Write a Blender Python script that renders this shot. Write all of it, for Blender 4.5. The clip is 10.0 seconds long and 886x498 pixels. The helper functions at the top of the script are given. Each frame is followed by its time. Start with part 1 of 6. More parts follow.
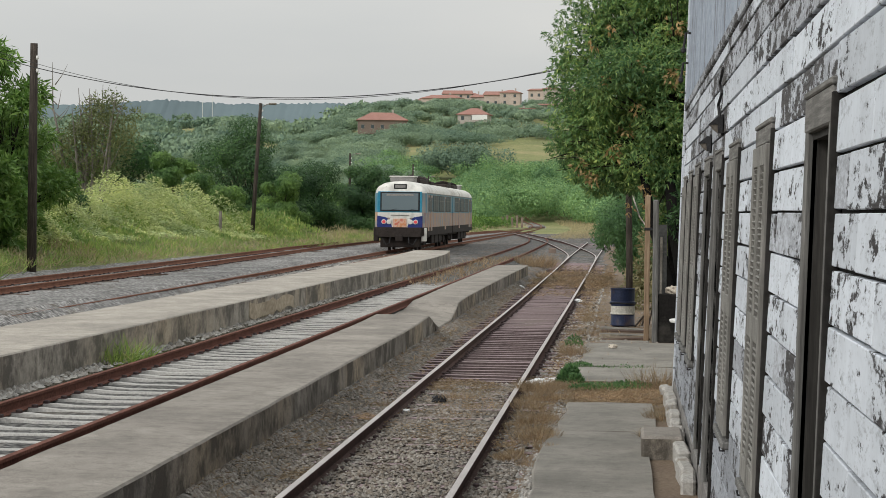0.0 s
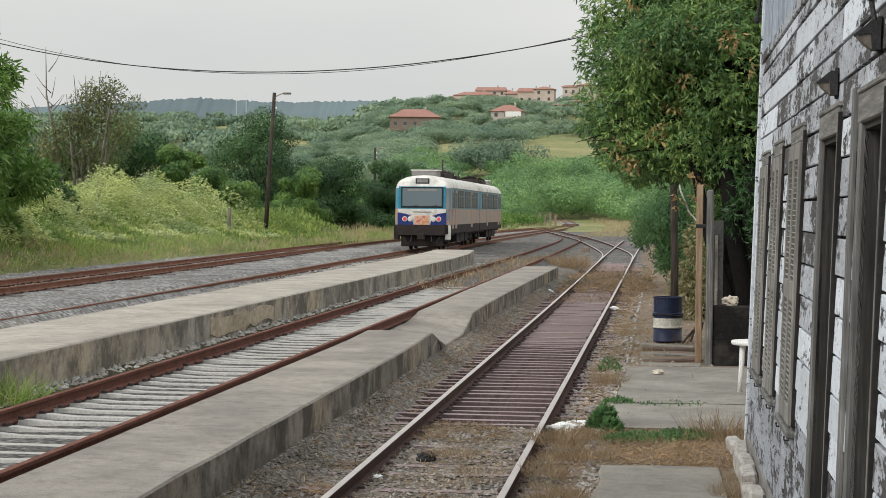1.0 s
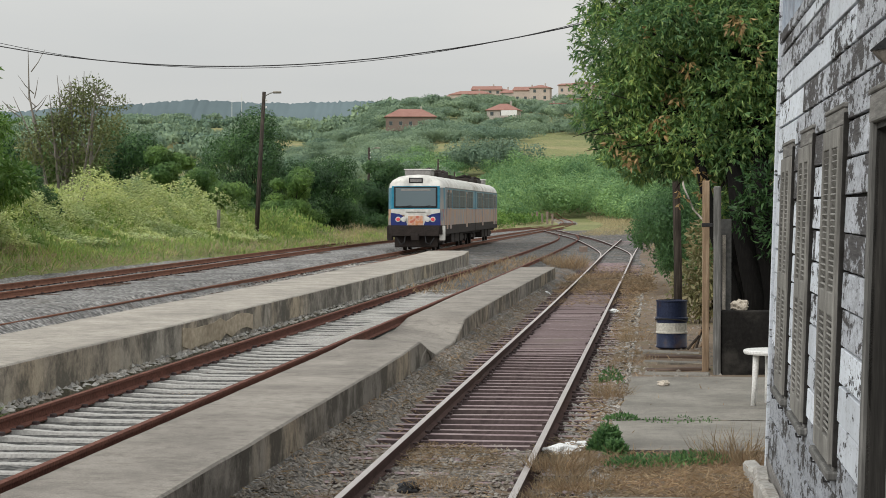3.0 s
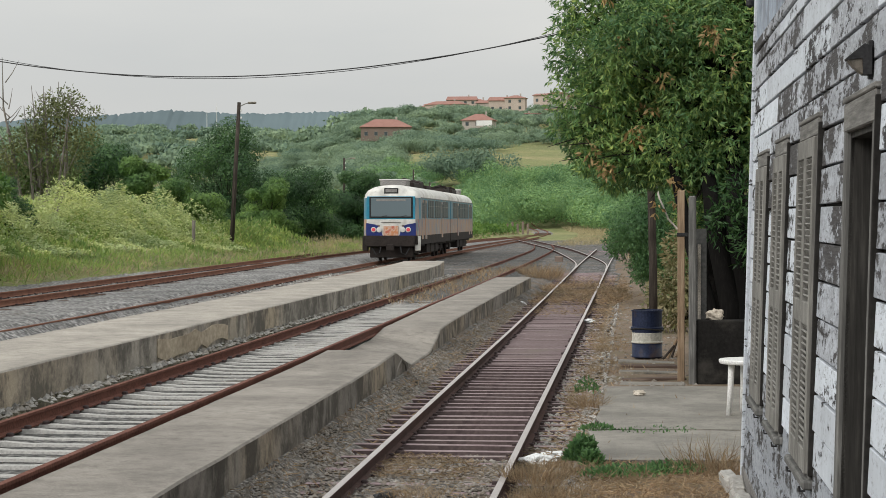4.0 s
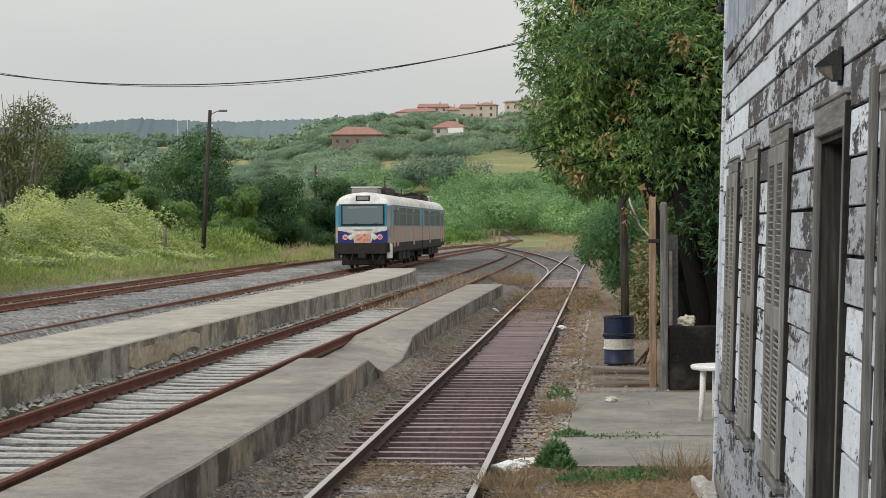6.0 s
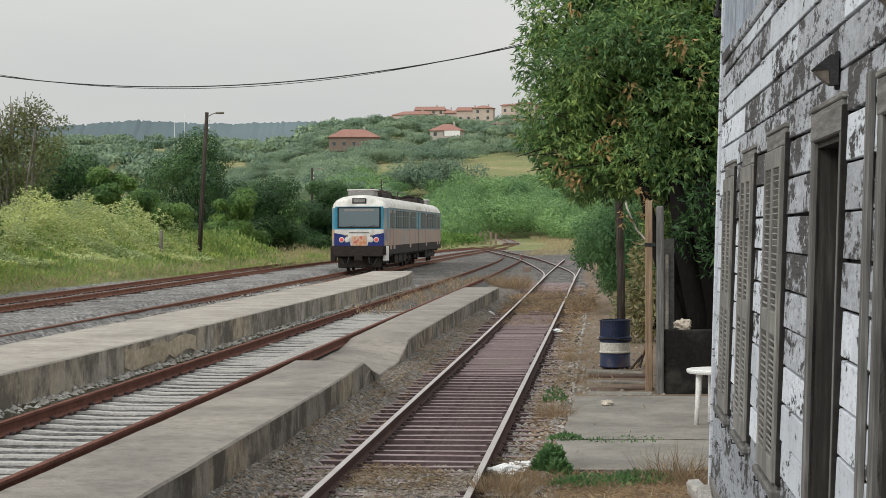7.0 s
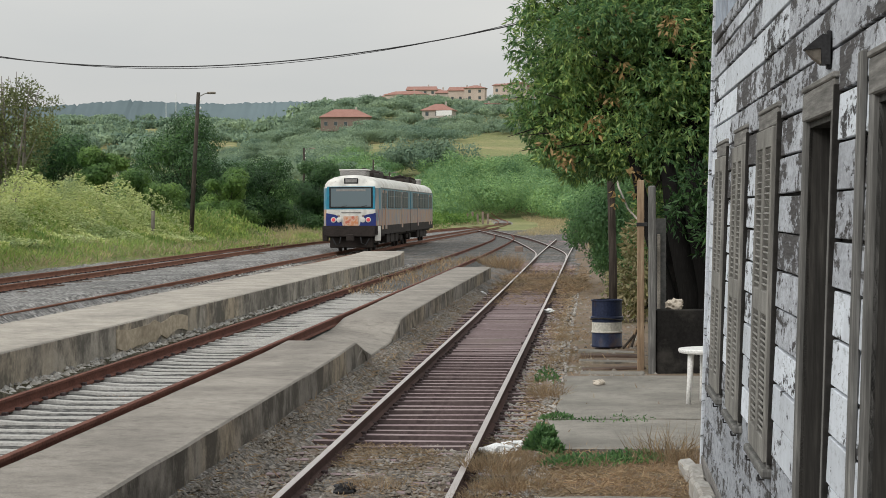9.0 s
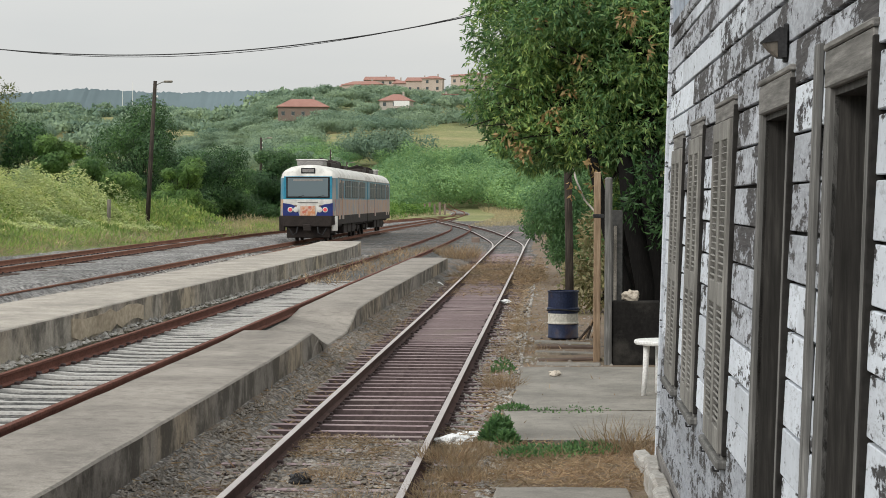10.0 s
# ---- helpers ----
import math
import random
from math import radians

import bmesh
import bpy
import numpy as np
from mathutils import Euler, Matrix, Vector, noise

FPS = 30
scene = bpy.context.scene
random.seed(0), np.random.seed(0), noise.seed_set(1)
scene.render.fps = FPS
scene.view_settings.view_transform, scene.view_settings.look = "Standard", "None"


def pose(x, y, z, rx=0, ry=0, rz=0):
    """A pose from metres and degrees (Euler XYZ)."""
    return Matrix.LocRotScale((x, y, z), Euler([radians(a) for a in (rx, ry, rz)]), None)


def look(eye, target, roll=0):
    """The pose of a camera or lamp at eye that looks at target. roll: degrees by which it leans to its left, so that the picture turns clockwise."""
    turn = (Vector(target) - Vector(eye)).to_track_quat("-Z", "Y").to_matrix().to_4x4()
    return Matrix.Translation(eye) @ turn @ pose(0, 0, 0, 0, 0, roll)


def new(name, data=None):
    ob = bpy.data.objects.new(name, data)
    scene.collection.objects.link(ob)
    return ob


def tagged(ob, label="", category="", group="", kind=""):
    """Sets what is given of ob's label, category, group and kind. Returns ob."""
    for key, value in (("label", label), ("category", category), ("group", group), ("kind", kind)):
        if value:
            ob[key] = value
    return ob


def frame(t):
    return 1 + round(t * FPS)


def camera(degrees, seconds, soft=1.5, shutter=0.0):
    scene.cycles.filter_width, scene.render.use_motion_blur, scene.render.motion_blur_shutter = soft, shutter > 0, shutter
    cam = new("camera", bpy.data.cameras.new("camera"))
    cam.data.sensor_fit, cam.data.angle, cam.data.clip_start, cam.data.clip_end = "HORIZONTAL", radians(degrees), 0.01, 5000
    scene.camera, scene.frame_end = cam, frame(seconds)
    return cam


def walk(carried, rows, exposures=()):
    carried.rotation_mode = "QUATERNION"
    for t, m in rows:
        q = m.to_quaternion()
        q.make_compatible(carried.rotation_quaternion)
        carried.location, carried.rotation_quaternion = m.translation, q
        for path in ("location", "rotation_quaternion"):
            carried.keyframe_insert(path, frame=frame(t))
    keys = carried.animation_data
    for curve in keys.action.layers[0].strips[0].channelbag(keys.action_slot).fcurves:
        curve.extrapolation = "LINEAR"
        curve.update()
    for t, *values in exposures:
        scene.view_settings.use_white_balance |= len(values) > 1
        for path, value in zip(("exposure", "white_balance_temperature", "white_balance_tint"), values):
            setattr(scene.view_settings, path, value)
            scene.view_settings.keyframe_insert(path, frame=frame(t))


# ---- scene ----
FOV = 24.57
# seconds, place, tilt, lean, turn
PATH = [
    (0.0, 0.30, -9.95, 2.56, 88.968, 0.585, 5.106),
    (0.5, 0.18, -4.99, 2.52, 89.022, 0.695, 5.690),
    (1.0, 0.10, -2.30, 2.49, 88.898, 0.518, 6.080),
    (1.5, 0.05, -1.22, 2.48, 88.984, 0.269, 6.191),
    (2.0, 0.02, -0.30, 2.50, 88.736, 0.018, 6.126),
    (3.5, 0.00, 0.00, 2.50, 89.050, -0.000, 5.805),
    (4.0, 0.00, 0.00, 2.50, 89.178, -0.119, 5.314),
    (4.5, 0.00, 0.00, 2.50, 89.117, -0.344, 5.282),
    (5.0, 0.00, 0.00, 2.50, 89.115, -0.549, 5.444),
    (5.5, 0.00, 0.00, 2.50, 89.273, -0.478, 5.137),
    (6.0, 0.00, 0.00, 2.50, 89.378, -0.345, 4.519),
    (7.5, 0.00, 0.00, 2.50, 89.470, -0.106, 4.416),
    (8.0, 0.00, 0.00, 2.50, 89.449, -0.142, 4.279),
    (8.5, 0.00, 0.00, 2.50, 89.338, -0.153, 4.120),
    (9.0, 0.00, 0.00, 2.50, 88.895, -0.194, 4.190),
    (9.5, 0.00, 0.00, 2.50, 88.631, -0.198, 3.988),
    (10.0, 0.00, 0.00, 2.50, 88.628, 0.137, 2.974),
]
cam = camera(FOV, 10.0, soft=0.85)
walk(cam, [(t, pose(x, y, z, tilt, 0, turn) @ pose(0, 0, 0, 0, 0, lean)) for t, x, y, z, tilt, lean, turn in PATH],
     [(0.0, -0.05), (0.6, -0.03), (1.0, 0.12), (1.5, 0.0), (8.5, 0.0), (9.5, -0.04), (10.0, 0.13)])

# ---- world and sun: a bright overcast evening ----
SUN_EL, SUN_AZ = 32.0, 225.0
world = bpy.data.worlds.new("sky")
scene.world = world
world.use_nodes = True
wn, wl = world.node_tree.nodes, world.node_tree.links
wn.clear()
w_out, w_bg = wn.new("ShaderNodeOutputWorld"), wn.new("ShaderNodeBackground")
w_sky = wn.new("ShaderNodeTexSky")
w_sky.sky_type, w_sky.sun_disc = "NISHITA", False
w_sky.sun_elevation, w_sky.sun_rotation = radians(SUN_EL), radians(SUN_AZ)
w_sky.dust_density, w_sky.air_density = 4.0, 1.0
w_grey = wn.new("ShaderNodeHueSaturation")
w_grey.inputs["Saturation"].default_value = 0.25
w_mix = wn.new("ShaderNodeMix")
w_mix.data_type = "RGBA"
w_mix.inputs[0].default_value = 0.86
w_co, w_map, w_noise, w_ramp = (wn.new("ShaderNodeTexCoord"), wn.new("ShaderNodeMapping"),
                                wn.new("ShaderNodeTexNoise"), wn.new("ShaderNodeValToRGB"))
w_map.inputs["Scale"].default_value = (1.5, 1.5, 7.0)
w_noise.inputs["Scale"].default_value, w_noise.inputs["Detail"].default_value = 2.2, 5.0
w_ramp.color_ramp.elements[0].position, w_ramp.color_ramp.elements[1].position = 0.3, 0.72
w_ramp.color_ramp.elements[0].color = (6.4, 6.58, 6.55, 1)
w_ramp.color_ramp.elements[1].color = (7.35, 7.38, 7.15, 1)
w_bg.inputs["Strength"].default_value = 0.1
wl.new(w_sky.outputs[0], w_grey.inputs["Color"])
wl.new(w_co.outputs["Generated"], w_map.inputs["Vector"])
wl.new(w_map.outputs[0], w_noise.inputs["Vector"])
wl.new(w_noise.outputs["Fac"], w_ramp.inputs[0])
wl.new(w_grey.outputs[0], w_mix.inputs["A"])
wl.new(w_ramp.outputs[0], w_mix.inputs["B"])
# an overcast sky is about three times as bright overhead as at the horizon
w_sep, w_up, w_lum = wn.new("ShaderNodeSeparateXYZ"), wn.new("ShaderNodeMapRange"), wn.new("ShaderNodeMix")
w_up.inputs["From Min"].default_value, w_up.inputs["From Max"].default_value = 0.06, 1.0
w_up.inputs["To Min"].default_value, w_up.inputs["To Max"].default_value = 1.0, 2.1
w_lum.data_type, w_lum.blend_type = "RGBA", "MULTIPLY"
w_lum.inputs[0].default_value = 1.0
wl.new(w_co.outputs["Generated"], w_sep.inputs[0])
wl.new(w_sep.outputs[2], w_up.inputs["Value"])
wl.new(w_mix.outputs["Result"], w_lum.inputs["A"])
wl.new(w_up.outputs[0], w_lum.inputs["B"])
wl.new(w_lum.outputs["Result"], w_bg.inputs["Color"])
wl.new(w_bg.outputs[0], w_out.inputs["Surface"])
sun = new("sun", bpy.data.lights.new("sun", "SUN"))
sun.data.energy, sun.data.angle, sun.data.color = 1.5, radians(30), (1.0, 0.965, 0.92)
sa, se = radians(SUN_AZ), radians(SUN_EL)
sun.matrix_world = look((math.sin(sa) * math.cos(se) * 50, math.cos(sa) * math.cos(se) * 50, math.sin(se) * 50), (0, 0, 0))


# ---- materials ----
class Nodes:
    """A material with its Principled shader and short ways to add nodes."""

    def __init__(self, name, rough=0.8, metal=0.0, spec=0.2):
        self.m = bpy.data.materials.new(name)
        self.m.use_nodes = True
        self.n, self.l = self.m.node_tree.nodes, self.m.node_tree.links
        self.b = self.n["Principled BSDF"]
        self.b.inputs["Roughness"].default_value = rough
        self.b.inputs["Metallic"].default_value = metal
        self.b.inputs["Specular IOR Level"].default_value = spec
        self.co = self.n.new("ShaderNodeTexCoord").outputs["Object"]

    def vec(self, scale=(1, 1, 1), shift=False):
        mp = self.n.new("ShaderNodeMapping")
        mp.inputs["Scale"].default_value = scale
        self.l.new(self.co, mp.inputs["Vector"])
        if shift:
            info, mul = self.n.new("ShaderNodeObjectInfo"), self.n.new("ShaderNodeMath")
            mul.operation = "MULTIPLY"
            mul.inputs[1].default_value = 57.0
            self.l.new(info.outputs["Random"], mul.inputs[0])
            self.l.new(mul.outputs[0], mp.inputs["Location"])
        return mp.outputs[0]

    def noise(self, scale, detail=4.0, vec=None, rough=0.55):
        t = self.n.new("ShaderNodeTexNoise")
        t.inputs["Scale"].default_value, t.inputs["Detail"].default_value = scale, detail
        t.inputs["Roughness"].default_value = rough
        self.l.new(vec or self.co, t.inputs["Vector"])
        return t.outputs["Fac"]

    def cells(self, scale, out="Color", vec=None, feature="F1"):
        t = self.n.new("ShaderNodeTexVoronoi")
        t.feature = feature
        t.inputs["Scale"].default_value = scale
        self.l.new(vec or self.co, t.inputs["Vector"])
        return t.outputs[out]

    def ramp(self, fac, stops):
        r = self.n.new("ShaderNodeValToRGB")
        e = r.color_ramp.elements
        while len(e) < len(stops):
            e.new(0.5)
        for k, (p, c) in enumerate(stops):
            e[k].position = p
            e[k].color = (*c, 1) if isinstance(c, tuple) else (c, c, c, 1)
        self.l.new(fac, r.inputs[0])
        return r.outputs[0]

    def mix(self, fac, a, b, mode="MIX"):
        x = self.n.new("ShaderNodeMix")
        x.data_type, x.blend_type = "RGBA", mode
        for k, v in ((0, fac), ("A", a), ("B", b)):
            if isinstance(v, (int, float)):
                x.inputs[k].default_value = v if k == 0 else (v, v, v, 1)
            elif isinstance(v, tuple):
                x.inputs[k].default_value = (*v, 1)
            else:
                self.l.new(v, x.inputs[k])
        return x.outputs["Result"]

    def bump(self, height, strength=0.4, dist=0.01):
        b = self.n.new("ShaderNodeBump")
        b.inputs["Strength"].default_value, b.inputs["Distance"].default_value = strength, dist
        self.l.new(height, b.inputs["Height"])
        self.l.new(b.outputs[0], self.b.inputs["Normal"])

    def colour(self, c):
        if isinstance(c, tuple):
            self.b.inputs["Base Color"].default_value = (*c, 1)
        else:
            self.l.new(c, self.b.inputs["Base Color"])
        return self


def plain(name, a, b, scale=3.0, fine=40.0, rough=0.75, metal=0.0, bump=0.25, dist=0.004, stretch=(1, 1, 1), shift=False, stain=None):
    """Two tones at a large and a fine scale, with relief and, where given, stains."""
    k = Nodes(name, rough, metal)
    v = k.vec(stretch, shift)
    big, small = k.noise(scale, 5, v), k.noise(fine, 4, v)
    c = k.mix(k.ramp(big, [(0.35, 0.0), (0.68, 1.0)]), a, b)
    c = k.mix(0.55, c, k.ramp(small, [(0.3, tuple(x * 0.7 for x in a)), (0.7, tuple(min(1, x * 1.25) for x in b))]))
    if stain:
        c = k.mix(k.ramp(k.noise(scale * 0.6, 6, v, 0.7), [(0.52, 0.0), (0.66, 0.8)]), c, stain)
    k.bump(small, bump, dist)
    return k.colour(c).m


def leafy(name, tones, translucent=0.3, rough=0.55, patch_size=0.5, warm=True, swing=1.0):
    """Leaves of mixed tones, each leaf its own."""
    k = Nodes(name, rough, 0.0, 0.35)
    geo = k.n.new("ShaderNodeNewGeometry")
    c = k.ramp(geo.outputs["Random Per Island"], [(i / max(1, len(tones) - 1), t) for i, t in enumerate(tones)])
    patch = k.ramp(k.noise(patch_size, 3), [(0.3, (1 - .4 * swing, 1 - .32 * swing, 1 - .35 * swing)), (0.7, (1 + .35 * swing, 1 + .25 * swing, 1 + .05 * swing))] if warm else [(0.3, 0.75), (0.7, 1.2)])
    c = k.mix(1.0, c, patch, "MULTIPLY")
    k.colour(c)
    tr, mx = k.n.new("ShaderNodeBsdfTranslucent"), k.n.new("ShaderNodeMixShader")
    mx.inputs[0].default_value = translucent
    k.l.new(c, tr.inputs[0])
    k.l.new(k.b.outputs[0], mx.inputs[1])
    k.l.new(tr.outputs[0], mx.inputs[2])
    k.l.new(mx.outputs[0], k.n["Material Output"].inputs["Surface"])
    return k.m


def concrete_mat(name, a=(0.225, 0.205, 0.182), b=(0.325, 0.297, 0.262), dark=(0.066, 0.058, 0.048)):
    k = Nodes(name, 0.88)
    fine, mid, big = k.noise(70, 4), k.noise(6, 6, None, 0.65), k.noise(0.9, 5)
    streak = k.noise(1.7, 8, k.vec((1.0, 0.8, 0.75)), 0.74)
    c = k.mix(k.ramp(big, [(0.35, 0.0), (0.65, 1.0)]), a, b)
    c = k.mix(k.ramp(mid, [(0.48, 0.0), (0.74, 0.45)]), c, dark)
    # stains masked to side faces, painting some of the walls' shade in with them
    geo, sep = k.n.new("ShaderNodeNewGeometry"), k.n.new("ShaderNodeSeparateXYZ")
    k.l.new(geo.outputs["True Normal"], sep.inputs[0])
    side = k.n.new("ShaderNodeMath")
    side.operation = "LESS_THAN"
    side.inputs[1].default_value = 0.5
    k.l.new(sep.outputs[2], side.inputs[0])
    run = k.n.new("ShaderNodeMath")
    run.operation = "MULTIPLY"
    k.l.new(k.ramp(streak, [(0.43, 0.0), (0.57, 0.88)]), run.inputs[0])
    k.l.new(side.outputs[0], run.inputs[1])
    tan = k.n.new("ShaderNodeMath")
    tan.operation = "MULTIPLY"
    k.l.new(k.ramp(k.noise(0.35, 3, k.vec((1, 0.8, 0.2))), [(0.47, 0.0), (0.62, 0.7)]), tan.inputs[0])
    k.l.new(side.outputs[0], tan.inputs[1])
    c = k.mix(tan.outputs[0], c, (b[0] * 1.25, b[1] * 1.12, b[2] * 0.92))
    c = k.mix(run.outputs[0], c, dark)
    c = k.mix(1.0, c, k.ramp(fine, [(0.3, 0.72), (0.7, 1.22)]), "MULTIPLY")
    c = k.mix(k.ramp(k.noise(1.3, 8, k.vec((1, .55, 1)), 0.7), [(0.46, 0.0), (0.68, 0.42)]), c, tuple(x * 0.5 for x in a))
    c = k.mix(k.ramp(k.noise(9, 6, None, 0.8), [(0.60, 0.0), (0.70, 0.25)]), c, tuple(min(1, x * 1.5) for x in b))
    k.bump(k.mix(0.5, fine, mid), 0.5, 0.012)
    return k.colour(c).m


def gravel_mat(name, tones, size=16.0, dirt=(0.16, 0.12, 0.085), amount=0.62):
    k = Nodes(name, 0.9)
    col = k.cells(size, "Color")
    sep = k.n.new("ShaderNodeSeparateColor")
    k.l.new(col, sep.inputs[0])
    c = k.ramp(sep.outputs[0], [(i / (len(tones) - 1), t) for i, t in enumerate(tones)])
    d = k.cells(size, "Distance")
    c = k.mix(k.ramp(d, [(0.25, 0.0), (0.75, 0.9)]), c, tuple(x * 0.35 for x in tones[0]))
    c = k.mix(k.ramp(k.noise(0.7, 6, None, 0.65), [(amount - 0.1, 0.0), (amount + 0.08, 0.9)]), c,
              k.ramp(k.noise(30, 3), [(0.3, tuple(x * 0.7 for x in dirt)), (0.7, tuple(x * 1.3 for x in dirt))]))
    c = k.mix(1.0, c, k.ramp(k.noise(0.45, 6, None, 0.7), [(0.3, 0.6), (0.7, 1.4)]), "MULTIPLY")
    inv = k.ramp(d, [(0.0, 1.0), (0.8, 0.0)])
    k.bump(inv, 0.9, 0.03)
    return k.colour(c).m


def peel_mat(name, paint=(0.50, 0.555, 0.625), wood=(0.052, 0.052, 0.055), amount=0.535):
    """Old paint, flaking off weathered boards in upright tongues."""
    k = Nodes(name, 0.75)
    v = k.vec((2.0, 1.35, 4.2), True)
    v2 = k.vec((1, 1, 1), True)
    flake = k.mix(0.3, k.noise(2.4, 9, v, 0.72), k.noise(7.0, 6, v, 0.7))
    zone = k.noise(0.55, 3, v2)
    add = k.n.new("ShaderNodeMath")
    add.operation = "ADD"
    k.l.new(flake, add.inputs[0])
    k.l.new(k.ramp(zone, [(0.3, 0.0), (0.75, 0.22)]), add.inputs[1])
    mask = k.ramp(add.outputs[0], [(amount + 0.085, 0.0), (amount + 0.12, 1.0)])
    grain = k.noise(3.0, 6, k.vec((30, 1.5, 30), True), 0.6)
    woodc = k.ramp(grain, [(0.3, tuple(x * 0.45 for x in wood)), (0.7, tuple(x * 1.7 for x in wood))])
    paintc = k.mix(k.ramp(k.noise(5, 6, v2, 0.7), [(0.35, 0.0), (0.75, 0.6)]), paint, tuple(x * 0.72 for x in paint))
    info = k.n.new("ShaderNodeObjectInfo")
    paintc = k.mix(1.0, paintc, k.ramp(info.outputs["Random"], [(0.0, 0.8), (1.0, 1.08)]), "MULTIPLY")
    # paint worn thin: grey undercoat and grime between sound paint and bare wood
    thin = k.ramp(k.mix(0.45, k.noise(3.1, 8, k.vec((2.4, 1.6, 4.6), True), 0.75), k.noise(11.0, 5, v, 0.7)), [(amount - 0.05, 0.0), (amount + 0.04, 0.65)])
    paintc = k.mix(thin, paintc, tuple(0.34 * p + 0.8 * w for p, w in zip(paint, wood)))
    paintc = k.mix(k.ramp(k.noise(1.1, 5, v2, 0.65), [(0.5, 0.0), (0.72, 0.35)]), paintc, (0.27, 0.28, 0.30))
    c = k.mix(mask, paintc, woodc)
    h = k.mix(mask, 1.0, k.mix(0.6, 0.0, grain))
    k.bump(h, 0.5, 0.006)
    return k.colour(c).m


def wood_mat(name, a, b, along="y", rough=0.85):
    s = {"x": (1.2, 22, 22), "y": (22, 1.2, 22), "z": (22, 22, 1.2)}[along]
    k = Nodes(name, rough)
    g = k.noise(1.6, 7, k.vec(s, True), 0.65)
    c = k.ramp(g, [(0.28, tuple(x * 0.5 for x in a)), (0.5, a), (0.72, b)])
    c = k.mix(k.ramp(k.noise(2.2, 5), [(0.45, 0.0), (0.75, 0.6)]), c, tuple(x * 0.45 for x in a))
    k.bump(g, 0.6, 0.006)
    return k.colour(c).m


M = {}
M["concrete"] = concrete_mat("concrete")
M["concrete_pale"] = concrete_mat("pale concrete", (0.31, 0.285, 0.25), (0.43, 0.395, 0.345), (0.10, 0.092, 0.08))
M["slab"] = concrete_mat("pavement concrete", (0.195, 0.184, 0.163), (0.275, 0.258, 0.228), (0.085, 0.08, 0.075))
M["soil"] = plain("dry soil and straw", (0.12, 0.085, 0.06), (0.20, 0.155, 0.115), 0.8, 25, 0.95, 0, 0.7, 0.02, stain=(0.11, 0.10, 0.055))
km = Nodes("rough meadow", 0.95)
mb_, mm_, mf_ = km.noise(0.02, 4), km.noise(0.22, 6, None, 0.7), km.noise(2.2, 5, None, 0.7)
mc = km.ramp(mb_, [(0.35, (0.16, 0.175, 0.075)), (0.5, (0.20, 0.215, 0.085)), (0.65, (0.30, 0.265, 0.13))])
mc = km.mix(km.ramp(mm_, [(0.46, 0.0), (0.64, 0.5)]), mc, (0.10, 0.135, 0.05))
mc = km.mix(km.ramp(km.noise(0.5, 5, None, 0.7), [(0.52, 0.0), (0.66, 0.6)]), mc, (0.34, 0.28, 0.16))
mc = km.mix(1.0, mc, km.ramp(mf_, [(0.3, 0.65), (0.7, 1.3)]), "MULTIPLY")
km.bump(mf_, 0.6, 0.1)
M["meadow"] = km.colour(mc).m
M["ballast"] = gravel_mat("grey ballast", [(0.19, 0.187, 0.183), (0.32, 0.313, 0.305), (0.45, 0.44, 0.425), (0.25, 0.243, 0.23)], 11, (0.14, 0.11, 0.08), 0.68)
M["ballast_mid"] = gravel_mat("weathered ballast", [(0.075, 0.075, 0.074), (0.16, 0.158, 0.154), (0.27, 0.265, 0.256), (0.11, 0.108, 0.103)], 5.5, (0.15, 0.115, 0.085), 0.6)
M["ballast_old"] = gravel_mat("dirty ballast", [(0.12, 0.11, 0.10), (0.23, 0.215, 0.20), (0.34, 0.32, 0.295), (0.16, 0.145, 0.125)], 13, (0.15, 0.105, 0.07), 0.58)
M["ballast_dark"] = gravel_mat("dark ballast", [(0.08, 0.08, 0.078), (0.15, 0.148, 0.142), (0.22, 0.216, 0.205), (0.11, 0.108, 0.10)], 13, (0.11, 0.09, 0.065), 0.66)
M["stone"] = plain("ballast stone", (0.20, 0.195, 0.185), (0.38, 0.365, 0.34), 1.2, 18, 0.9, 0, 0.4, 0.01)
M["rail"] = plain("rusted rail", (0.08, 0.031, 0.024), (0.18, 0.078, 0.055), 2.5, 30, 0.92, 0.0, 0.3, 0.003)
M["rail_dark"] = plain("black-brown rail", (0.040, 0.024, 0.022), (0.095, 0.055, 0.048), 2.5, 30, 0.92, 0.0, 0.3, 0.003)
M["rail_orange"] = plain("orange rusted rail", (0.125, 0.056, 0.037), (0.27, 0.130, 0.088), 2.5, 30, 0.92, 0.0, 0.3, 0.003)
M["railtop"] = plain("worn rail head", (0.34, 0.305, 0.29), (0.50, 0.46, 0.445), 1.5, 60, 0.42, 0.35, 0.1, 0.001)
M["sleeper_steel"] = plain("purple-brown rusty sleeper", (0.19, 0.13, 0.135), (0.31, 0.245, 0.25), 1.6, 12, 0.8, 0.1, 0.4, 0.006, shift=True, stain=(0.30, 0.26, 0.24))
# flanks are coloured dark for the shade between sleepers
M["sleeper_side"] = plain("shaded sleeper flank", (0.045, 0.032, 0.032), (0.085, 0.063, 0.062), 2, 15, 0.9)
M["sleeper_concrete"] = plain("concrete sleeper", (0.32, 0.315, 0.30), (0.45, 0.44, 0.42), 2.5, 35, 0.9, 0, 0.4, 0.006, shift=True)
M["sleeper_wood"] = wood_mat("old timber sleeper", (0.085, 0.058, 0.045), (0.20, 0.15, 0.12), "x")
M["peel"] = peel_mat("flaking blue-white paint", (0.66, 0.705, 0.765), (0.042, 0.040, 0.041), 0.57)
M["peel_bare"] = peel_mat("mostly bare boards", (0.52, 0.55, 0.60), (0.062, 0.059, 0.060), 0.505)
